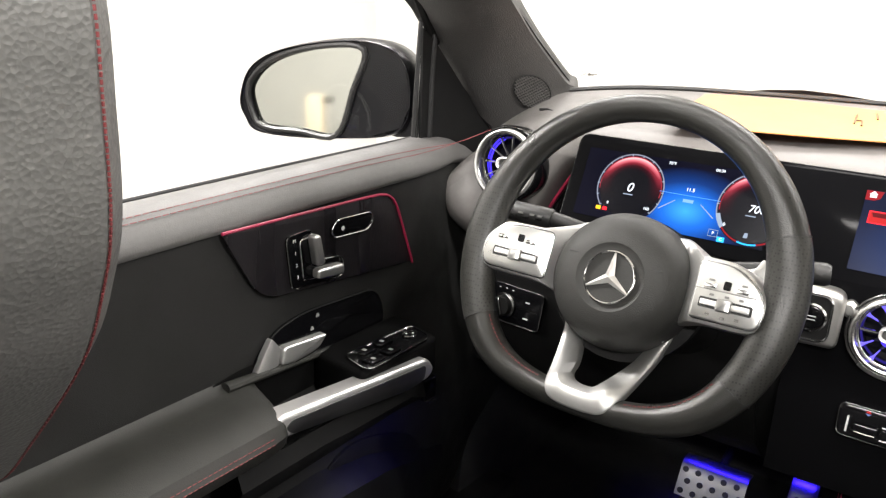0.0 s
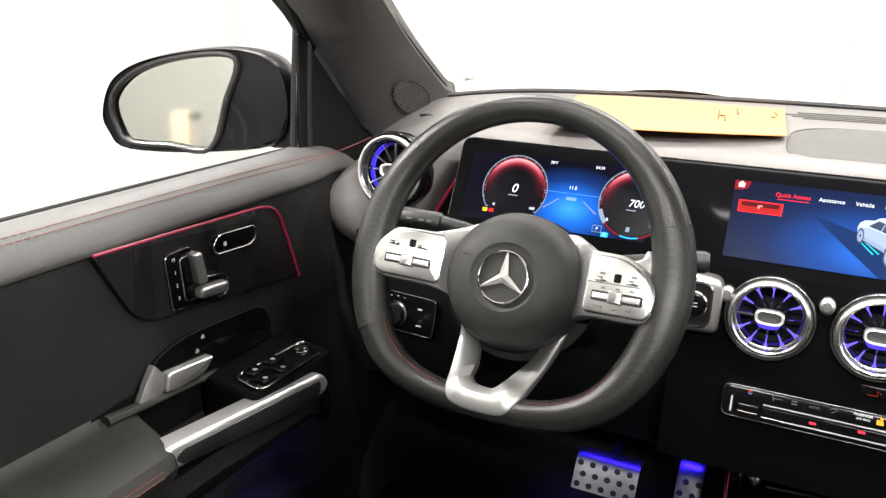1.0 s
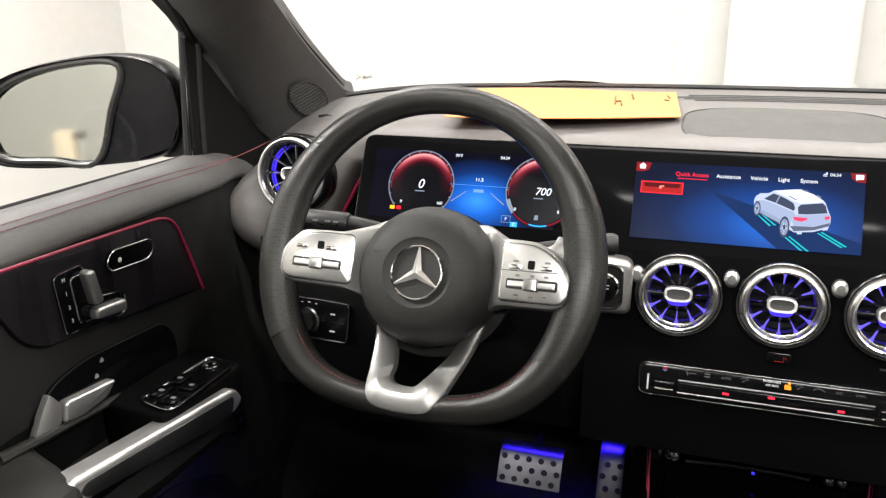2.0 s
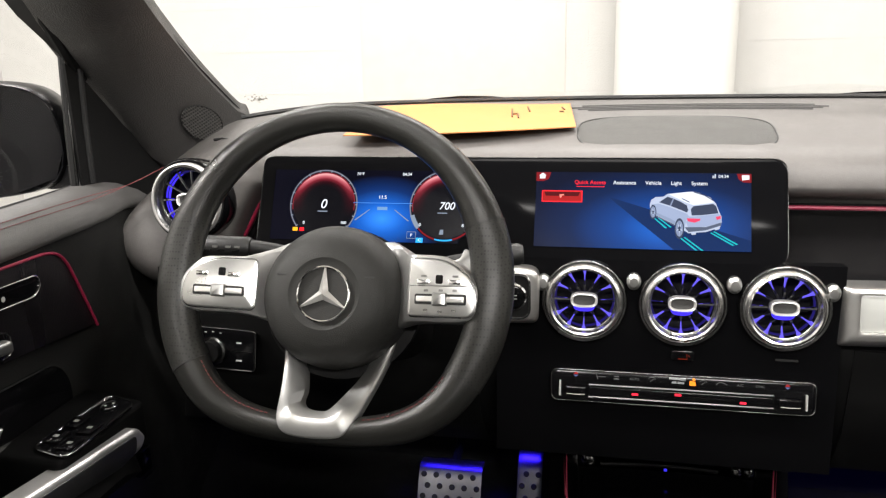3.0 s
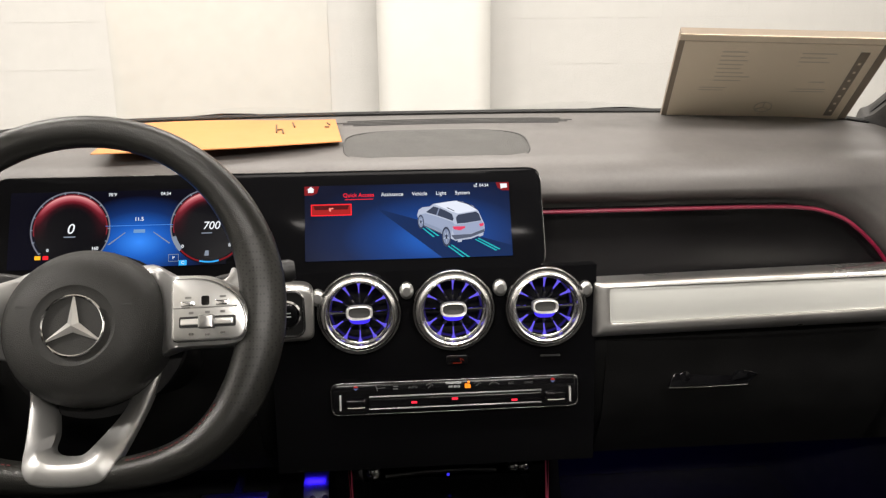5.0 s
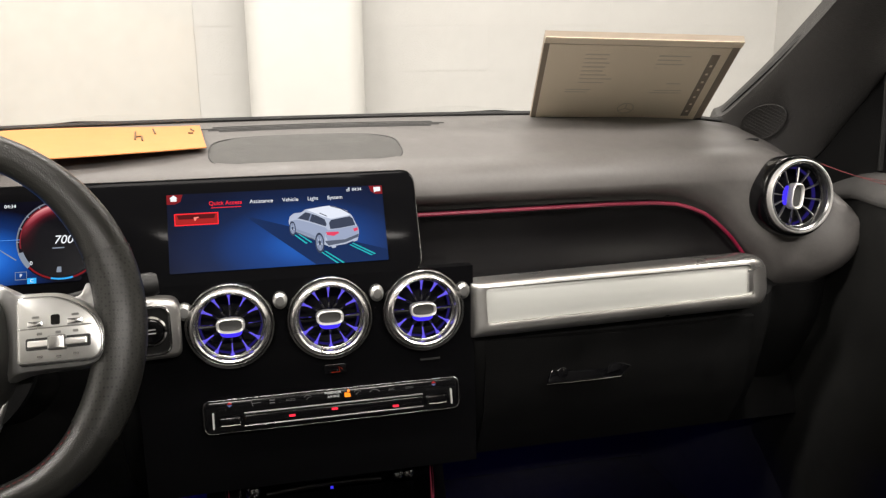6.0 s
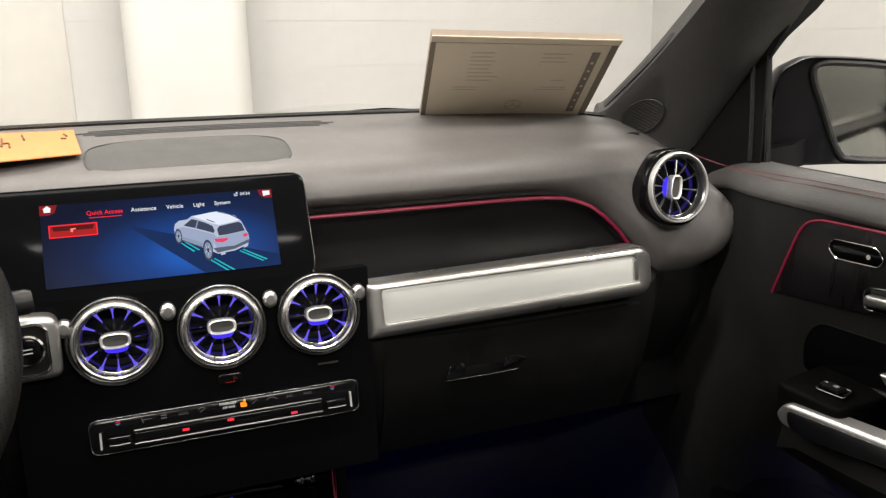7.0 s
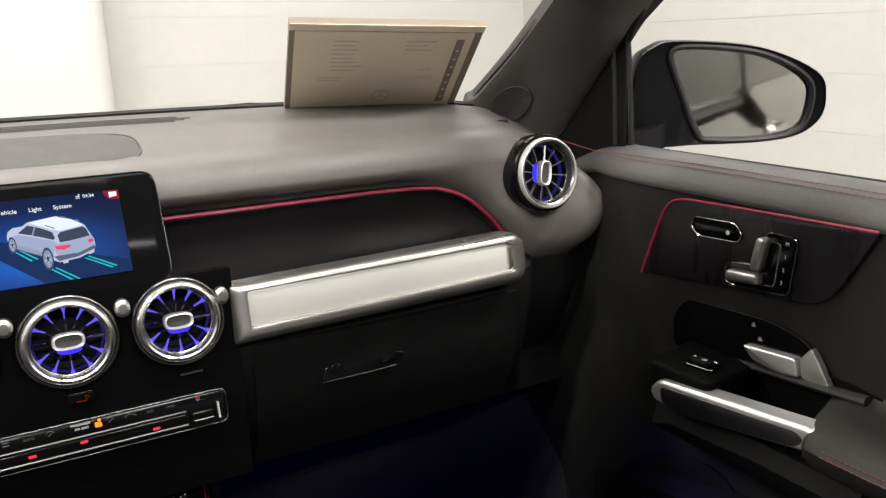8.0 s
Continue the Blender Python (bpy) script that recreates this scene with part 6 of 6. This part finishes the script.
# glovebox
glove = part("glovebox_lid", loft([[(x, 0.000 + 0.012 * ((x - 0.37) / 0.2) ** 2, 0.500), (x, 0.006 + 0.01 * ((x - 0.37) / 0.2) ** 2, 0.45), (x, 0.022, 0.39), (x, 0.055, 0.325)] for x in np.linspace(0.19, 0.565, 17)], thick=0.008), M_PLASTIC, dash, "black grained glovebox lid")
part("latch_recess", plate(rounded([(-0.060, -0.011), (0.042, -0.011), (0.062, 0.006), (0.030, 0.013), (-0.050, 0.010)], [0.004, 0.004, 0.004, 0.01, 0.008], 4), 0.004, facing(0.3287, 0.010, 0.447, 16), 0.0015), M_GLOSS, glove, "gloss black latch recess")
part("latch_edge", sweep([facing(0.3287, 0.0055, 0.447, 16) @ Vector(p) for p in ((-0.060, -0.0105, 0), (0.0, -0.0108, 0), (0.042, -0.010, 0))], 0.0006, sides=6), M_DARKMETAL, glove)
part("latch_lever", plate(rounded([(0.020, -0.006), (0.058, 0.002), (0.034, 0.012), (0.026, 0.010)], 0.004), 0.004, facing(0.3287, 0.007, 0.447, 16), 0.0015), M_GLOSS, glove, "gloss black latch lever")
part("lock", lathe([(0.0072, 0.0), (0.007, 0.002), (0.0055, 0.0026), (0.0, 0.0022)], facing(0.2896, 0.0055, 0.4500, 16), 24), M_GLOSS, glove, "small round lock")
part("airbag_print", joined(*[slab(0.478 + k * 0.0046, 0.481 + k * 0.0046, 0.0545, 0.0562, 0.6795, 0.6815) for k in range(8)]), M_RUBBER, dash)

# round knee panel with the light switch
LS = facing(-0.563, -0.022, 0.472, 10, -4)
knee = part("knee_panel", loft([[(x, 0.0 - 0.022 * math.cos((x + 0.45) * 6), 0.575), (x, -0.004 - 0.020 * math.cos((x + 0.45) * 6), 0.50), (x, 0.004 - 0.016 * math.cos((x + 0.45) * 6), 0.43), (x, 0.03, 0.36), (x, 0.10, 0.30)] for x in np.linspace(-0.66, -0.24, 17)], thick=0.006), M_PLASTIC, dash, "black plastic knee panel")
lsw_line = rounded([(-0.042, -0.026), (0.040, -0.026), (0.042, 0.026), (-0.042, 0.027)], 0.006, 4)
lsw = part("light_switch", plate(lsw_line, 0.006, LS, 0.0015), M_GLOSS, dash, "gloss black light switch panel")
part("switch_rim", sweep([LS @ Vector((p.x, p.y, 0.0055)) for p in lsw_line[4:16]], 0.0008, sides=5), M_DARKMETAL, lsw)
part("light_knob", lathe([(0.015, 0.0), (0.015, 0.008), (0.013, 0.011), (0.0, 0.0115)], LS @ pose(-0.019, -0.003, 0.006), 32), M_PLASTIC, lsw, "round light knob")
part("knob_ring", lathe([(0.0185, 0.0), (0.0185, 0.003), (0.0155, 0.004), (0.0155, 0.0)], LS @ pose(-0.019, -0.003, 0.006), 32), M_DARKMETAL, lsw)
part("knob_bar", moved(slab(-0.002, 0.002, -0.012, 0.012, 0.0, 0.005, 0.001), LS @ pose(-0.019, -0.003, 0.0165, 0, 0, 20)), M_DARKMETAL, lsw)
for x0, y0, w, h in ((0.018, 0.010, 0.007, 0.002), (0.018, -0.013, 0.008, 0.002), (-0.030, 0.021, 0.003, 0.001), (-0.019, 0.022, 0.003, 0.001), (-0.008, 0.021, 0.003, 0.001)):
    part("switch_print", moved(slab(x0 - w / 2, x0 + w / 2, y0 - h / 2, y0 + h / 2, 0.006, 0.0064), LS), M_ICON, lsw)
part("switch_split", moved(slab(0.002, 0.036, -0.0012, 0.0, 0.006, 0.0068), LS), M_DARKMETAL, lsw)

# speaker cover and defroster slots on the pad
M_MESH = material("speaker_mesh", (0.075, 0.074, 0.070), 0.65, grain=1.0, scale=500)


def on_pad(x, y, lift=0.0):
    return (x, y, dash_top(x, y) + lift)


def speaker():
    rows = []
    for q in (0.001, 0.35, 0.7, 0.92, 1.0):
        row = []
        for p in ellipse(0.1195, 0.068, 56, 3.3):
            row.append(on_pad(-0.008 + p.x * q, 0.153 + p.y * q, 0.0026 if q < 0.95 else 0.0))
        rows.append(row)
    return loft(rows, close=True)


part("speaker_cover", speaker(), M_MESH, dash, "dark oval speaker mesh let into the pad")
part("speaker_rim", sweep([on_pad(-0.008 + p.x * 1.012, 0.153 + p.y * 1.02, 0.0005) for p in ellipse(0.1195, 0.068, 56, 3.3)], 0.0010, closed=True, sides=5), M_LEATHER, dash)
for j, (yy, w) in enumerate(((0.276, 0.150), (0.288, 0.165), (0.301, 0.175), (0.315, 0.160))):
    part("defroster_slot", sweep([on_pad(0.03 + x, yy - 0.08 * (x / 0.45) ** 2, 0.0002) for x in np.linspace(-w, w, 24)], 0.0015, sides=6), M_LEATHER, dash)
for s in (-1, 1):
    part("defroster_slot", sweep([on_pad(s * x, y, 0.001 - 0.004) for x, y in ((0.600, 0.125), (0.615, 0.140), (0.632, 0.150), (0.645, 0.150))], 0.0022, sides=6), M_RUBBER, dash)
part("pad_edge", sweep([(x, base_y(x) + 0.002, dash_top(x, base_y(x)) + 0.003) for x in np.linspace(-0.655, 0.655, 61)], 0.004, sides=6), M_RUBBER, dash, "black edge strip along the windscreen")

# ---- centre console ----
console = thing("centre_console", (0, -0.1, 0.0), "black centre console with red-piped sides under the dashboard", "console")
part("body", joined(slab(-0.150, 0.150, -0.75, 0.40, 0.0, 0.235, 0.02, 3)), M_PLASTIC, console, "black plastic console body")
for s in (-1, 1):
    q = 0.0 if s < 0 else 0.012
    part("cheek", loft([[(s * (0.150 - q), 0.05, 0.36), (s * (0.132 - q), 0.02, 0.355), (s * (0.120 - q), 0.06, 0.34)], [(s * (0.152 - q), 0.03, 0.30), (s * (0.130 - q), 0.0, 0.295), (s * (0.116 - q), 0.06, 0.28)], [(s * (0.150 - q), -0.02, 0.235), (s * (0.124 - q), -0.05, 0.232), (s * (0.112 - q), 0.04, 0.232)]]), M_GLOSS, console)
    part("piping", sweep(spline([(s * (0.1325 - q), 0.022, 0.345), (s * (0.1300 - q), 0.004, 0.300), (s * (0.1265 - q), -0.020, 0.262), (s * (0.122 - q), -0.05, 0.236)], 5), 0.0022, sides=8), M_RED, console, "red accent line")
part("back_wall", loft([[(x, 0.035, 0.42), (x, 0.10, 0.36), (x, 0.16, 0.28), (x, 0.16, 0.235)] for x in (-0.135, 0.135)]), M_GLOSS, console)
tray = part("tray", plate(rounded([(-0.112, -0.05), (0.112, -0.05), (0.112, 0.09), (-0.112, 0.09)], 0.02), 0.012, pose(0, 0.06, 0.234), 0.004), M_GLOSS, console, "gloss black tray")
part("tray_bar", sweep([(-0.088, 0.105, 0.276), (-0.03, 0.11, 0.277), (0.03, 0.112, 0.276), (0.068, 0.110, 0.275)], 0.0045, sides=10), M_SMOKE, console, "dark smoked bar across the tray")
for x in (-0.104, 0.088, 0.103):
    part("tray_catch", cushion(x, 0.09, 0.290, 0.010 if x < 0 else 0.007, 0.008, 0.010 if x < 0 else 0.007, 2.6, 0.0, 8), M_CHROME, console, "small chrome catch")
part("tray_lamp", slab(-0.0015, 0.0025, 0.118, 0.121, 0.263, 0.2655), G_BLUE, console, "tiny blue lamp")

# ---- side kick panels and pedals ----
for s in (-1, 1):
    tagged(part("kick_panel", mirrored(loft([[(0.742, 0.16, 0.62), (0.730, 0.32, 0.66), (0.715, 0.62, 0.62)], [(0.742, 0.14, 0.35), (0.725, 0.3, 0.35), (0.712, 0.62, 0.35)], [(0.742, 0.08, -0.02), (0.725, 0.3, -0.02), (0.712, 0.62, -0.02)]], thick=0.02), s), M_CARPET), "black side panel beside the footwell", "kick panel", kind="structure")
    tagged(part("door_sill", mirrored(slab(0.66, 0.80, -1.2, 0.2, -0.10, 0.035, 0.012), s), M_PLASTIC), "black plastic sill under the door", "door sill", kind="structure")
M_PEDAL = material("stainless_pedal", (0.21, 0.21, 0.22), 0.36, metal=1.0, vary=0.05)


def pedal(name, x0, x1, z0, z1, y, cols, rows, label):
    t = thing(name, ((x0 + x1) / 2, y, z0), label, "pedal", "driver's pedals")
    m = facing((x0 + x1) / 2, y, (z0 + z1) / 2, 28)
    w, h = (x1 - x0) / 2, (z1 - z0) / 2 * 1.12
    bend = [(-h, 0.0), (-h * 0.5, 0.0), (0.0, 0.0), (h * 0.45, -0.001), (h * 0.62, -0.004), (h * 0.78, -0.011), (h * 0.90, -0.020), (h * 0.97, -0.030)]
    sheet = [[m @ Vector((x, v, z + 0.006 - 0.0015 * (abs(x) / w) ** 6)) for x in np.linspace(-w, w, 13)] for v, z in bend]
    part("plate", loft(sheet, thick=0.005), M_PEDAL, t, "stainless steel pedal plate bent back at its top")
    for i in range(cols):
        for j in range(rows):
            part("stud", lathe([(0.0052, 0.0), (0.0050, 0.0018), (0.0042, 0.0024), (0.0, 0.0024)], m @ pose(-w * 0.98 + (i + 0.5 + (0.22 if j % 2 else -0.12)) * 1.96 * w / cols, -h + (j + 0.5) * 1.5 * h / rows, 0.0058), 12), M_RUBBER, t)
    part("arm", sweep([m @ Vector((0, 0, -0.002)), (t.location.x, y + 0.10, z1 - 0.02), (t.location.x, y + 0.19, z1 + 0.08), (t.location.x, y + 0.20, z1 + 0.24)], 0.008, sides=8), M_PIT, t)


pedal("brake_pedal", -0.398, -0.288, 0.074, 0.140, 0.29, 5, 3, "stainless steel brake pedal with black rubber studs")
pedal("accelerator_pedal", -0.228, -0.186, 0.020, 0.165, 0.30, 2, 6, "stainless steel accelerator pedal with black rubber studs")

M_PRINTGREY = material("faded_glass_print", (0.30, 0.29, 0.26), 0.8, vary=0.1)
# ---- loose papers on the dashboard ----
note = thing("paper_note", (-0.28, 0.2, 0.735), "bent sheet of yellow paper with scribbles on the dashboard", "paper")


def note_at(u, v):
    a = Vector((-0.425, 0.080, 0.7345)).lerp(Vector((-0.131, 0.146, 0.7365)), u)
    b = Vector((-0.440, 0.285, 0.7510)).lerp(Vector((-0.147, 0.300, 0.7535)), u)
    p = a.lerp(b, v)
    p.y -= 0.014 * math.sin(math.pi * u) * (1 - v)
    p.z += 0.002 * math.sin(5 * u) * v
    return p


part("sheet", loft([[note_at(u, v) for u in np.linspace(0, 1, 17)] for v in np.linspace(0, 1, 9)], thick=0.0012), M_NOTE, note, "yellow paper")
for pts in (((0.715, 0.75), (0.72, 0.45)), ((0.72, 0.55), (0.745, 0.56), (0.75, 0.40)), ((0.79, 0.85), (0.80, 0.65)), ((0.955, 0.80), (0.965, 0.70)), ((0.94, 0.62), (0.96, 0.60))):
    part("scribble", sweep([note_at(*p) + Vector((0, 0, 0.0008)) for p in pts], 0.0013, sides=5), M_INK, note)

random.seed(9)
LABEL = [Vector((-0.608, 0.237, 0.7685)) + Vector((random.gauss(0, 0.009), 0, 0)) + Vector((0, -1, 0.62)) * random.gauss(0, 0.004) for k in range(46)]
label_dots = [moved(slab(-0.0011, 0.0011, -0.0009, 0.0009, -0.0002, 0.0002), Matrix.Translation(p) @ pose(0, 0, 0, -31.8)) for p in LABEL]
tagged(part("windscreen_print", joined(*label_dots), M_PRINTGREY), "faint grey dotted print on the windscreen glass", "glass marking", kind="structure")

folder = thing("card_folder", (0.48, 0.30, 0.74), "beige printed card folder leaning against the windscreen", "folder")
FB = [Vector((0.3570, 0.335, 0.7405)), Vector((0.6258, 0.283, 0.7360)), Vector((0.5795, 0.103, 0.8575)), Vector((0.3130, 0.152, 0.8672))]
ex, ey = (FB[1] - FB[0]), (FB[3] - FB[0])
ez = ex.cross(ey).normalized()


def on_card(u, v, w=0.0):
    a, b = FB[0].lerp(FB[1], u), FB[3].lerp(FB[2], u)
    return a.lerp(b, v) + ez * w


def card_plate(u0, v0, u1, v1, w0, w1):
    bm = bmesh.new()
    lo = [bm.verts.new(on_card(u, v, w0)) for u, v in ((u0, v0), (u1, v0), (u1, v1), (u0, v1))]
    hi = [bm.verts.new(on_card(u, v, w1)) for u, v in ((u0, v0), (u1, v0), (u1, v1), (u0, v1))]
    bm.faces.new(lo), bm.faces.new(hi)
    for k in range(4):
        bm.faces.new((lo[k], lo[(k + 1) % 4], hi[(k + 1) % 4], hi[k]))
    return bm


part("board", card_plate(0, 0, 1, 1, -0.009, 0.0), M_CARDDARK, folder, "brown card cover")
part("page", card_plate(0.028, 0.0, 0.955, 0.93, 0.0004, 0.0016), M_CARD, folder, "beige printed page")
part("stripe", card_plate(0.868, 0.10, 0.912, 0.86, 0.0018, 0.0024), M_CARDDARK, folder, "dark printed stripe")
part("top_edge", card_plate(0.0, 0.94, 1.0, 1.0, 0.0004, 0.0016), M_CARD, folder)
for k in range(7):
    part("print_mark", card_plate(0.884, 0.16 + 0.095 * k, 0.897, 0.18 + 0.095 * k, 0.0026, 0.0030), M_CARD, folder)
random.seed(4)
for col, (u0, u1) in enumerate(((0.22, 0.40), (0.60, 0.78))):
    for k in range(8):
        v = 0.83 - 0.045 * k
        part("print_line", card_plate(u0, v, u0 + (u1 - u0) * random.uniform(0.6, 1.0), v + 0.012, 0.0018, 0.0020), M_PRINT, folder)
for v in (0.40, 0.43):
    part("print_line", card_plate(0.16, v, 0.80, v + 0.010, 0.0018, 0.0020), M_PRINT, folder)
part("ring_mark", sweep([on_card(0.53 + 0.045 * math.cos(a), 0.20 + 0.065 * math.sin(a), 0.0022) for a in np.linspace(0, 2 * math.pi, 29)[:-1]], 0.0008, closed=True, sides=5), M_PRINT, folder, "thin printed ring")
for k in range(3):
    a = radians(90 + 120 * k)
    part("ring_spoke", sweep([on_card(0.53, 0.20, 0.0022), on_card(0.53 + 0.043 * math.cos(a), 0.20 + 0.062 * math.sin(a), 0.0022)], 0.0007, sides=4), M_PRINT, folder)

# ---- rest of the car's side, seen in the mirrors ----
for s in (-1, 1):
    side = thing("rear_side", (s * 0.84, -1.6, 0.0), "glossy black rear side of the car with dark windows", "car body", "car sides")
    part("panel", mirrored(loft([[(0.775, y, 0.69), (0.83, y, 0.62), (0.865, y, 0.35), (0.84, y, 0.0), (0.75, y, -0.10)] for y in (-1.055, -1.6, -2.2, -2.6)]), s), M_PAINT, side, "glossy black lower body")
    part("window", mirrored(loft([[(0.772, y, 0.69), (0.755, y, 0.90), (0.69, y, 1.11)] for y in (-1.06, -1.6, -2.3)], thick=0.004), s), M_TINT, side, "tinted rear window")
    part("roof_edge", mirrored(sweep([(0.69, -0.36, 1.13), (0.69, -1.0, 1.16), (0.68, -2.3, 1.12)], 0.03, sides=10), s), M_PAINT, side)
    part("chrome_strip", mirrored(sweep([(0.785, -1.06, 0.690), (0.787, -1.6, 0.692), (0.785, -2.3, 0.70)], 0.005, sides=6), s), M_CHROME, side, "chrome strip under the windows")
    part("door_knob", mirrored(sweep([(0.86, -0.86, 0.60), (0.885, -0.88, 0.60), (0.885, -1.0, 0.602), (0.86, -1.02, 0.602)], 0.010, sides=8), s), M_CHROME, side, "chrome outer door handle")
tagged(part("roof_panel", roof_sheet(0.66, -2.4, -0.27, roof_height, 0.01), M_PAINT), "glossy black car roof round an opening added for top light", "car roof", kind="structure")
# unseen rear end, added to keep the lamps behind from shining into the cabin
tailgate = thing("tailgate", (0, -2.5, 0.0), "unseen closed black tailgate with a dark rear window, holding off light from behind", "tailgate")
part("panel", loft([[(x, -2.62 + 0.10 * (x / 0.8) ** 2, -0.05), (x, -2.62 + 0.10 * (x / 0.8) ** 2, 0.40), (x, -2.56 + 0.10 * (x / 0.8) ** 2, 0.69)] for x in np.linspace(-0.80, 0.80, 13)], thick=0.03), M_PAINT, tailgate)
part("rear_window", loft([[(x, -2.56 + 0.10 * (x / 0.8) ** 2, 0.69), (x * 0.86, -2.40, 1.13 - 0.04 * (x / 0.7) ** 2)] for x in np.linspace(-0.78, 0.78, 13)], thick=0.004), M_TINT, tailgate, "dark rear window glass")

# ---- wall blocks, board and lamps of the room ----


def block_mesh(w, h):
    bm = slab(-w / 2, w / 2, -0.0003, 0.003, -h / 2, h / 2)
    top = [f for f in bm.faces if f.normal.y < -0.5]
    bmesh.ops.inset_region(bm, faces=top, thickness=0.002, depth=0.0002)
    me = bpy.data.meshes.new("block")
    bm.to_mesh(me)
    bm.free()
    me.materials.append(M_WALL)
    return me


FULL = block_mesh(0.39985, 0.1990)


def courses(wall_name, along_y, start, end, level, low, high):
    """Blocks in running bond on a wall's face."""
    host = bpy.data.objects[wall_name]
    row = 0
    z = low
    while z < high:
        p = start + (0.2 if row % 2 else 0.0)
        while p + 0.2 < end:
            ob = new("block", FULL)
            ob.parent = host
            if along_y:
                ob.matrix_basis = pose(ROOM["x1"] - 0.002, p + 0.2, z + 0.1, 0, 0, -90)
            else:
                ob.matrix_basis = pose(p + 0.2, ROOM["y1"] - 0.002, z + 0.1)
            p += 0.4
        z += 0.2
        row += 1


courses("wall_north", False, -3.2, 2.5, 0, 0.175, 1.95)
courses("wall_east", True, -1.2, 2.75, 0, -0.105, 1.85)
board = tagged(part("wall_board", slab(-1.24, -0.30, 2.7435, 2.7465, -0.2, 2.1, 0.001), material("cream_board", (0.49, 0.482, 0.450), 0.5, vary=0.05, scale=30)), "large cream board standing flat against the wall", "board")
tagged(part("carton", slab(-2.04, -1.925, -4.62, -4.45, -0.40, 0.10, 0.004), M_CARD), "tall beige carton standing on the floor by the wall", "box")
bin_ = thing("metal_canister", (-1.885, -4.5, -0.40), "slim metal canister with a flared top standing beside a carton", "canister")
part("tube", lathe([(0.0, 0.0), (0.030, 0.0), (0.030, 0.44), (0.026, 0.45)], pose(-1.885, -4.5, -0.40), 24), M_BRUSH, bin_, "dull metal tube")
part("cap", lathe([(0.026, 0.45), (0.044, 0.47), (0.044, 0.50), (0.0, 0.50)], pose(-1.885, -4.5, -0.40), 24), M_DARKMETAL, bin_, "dark flared cap")
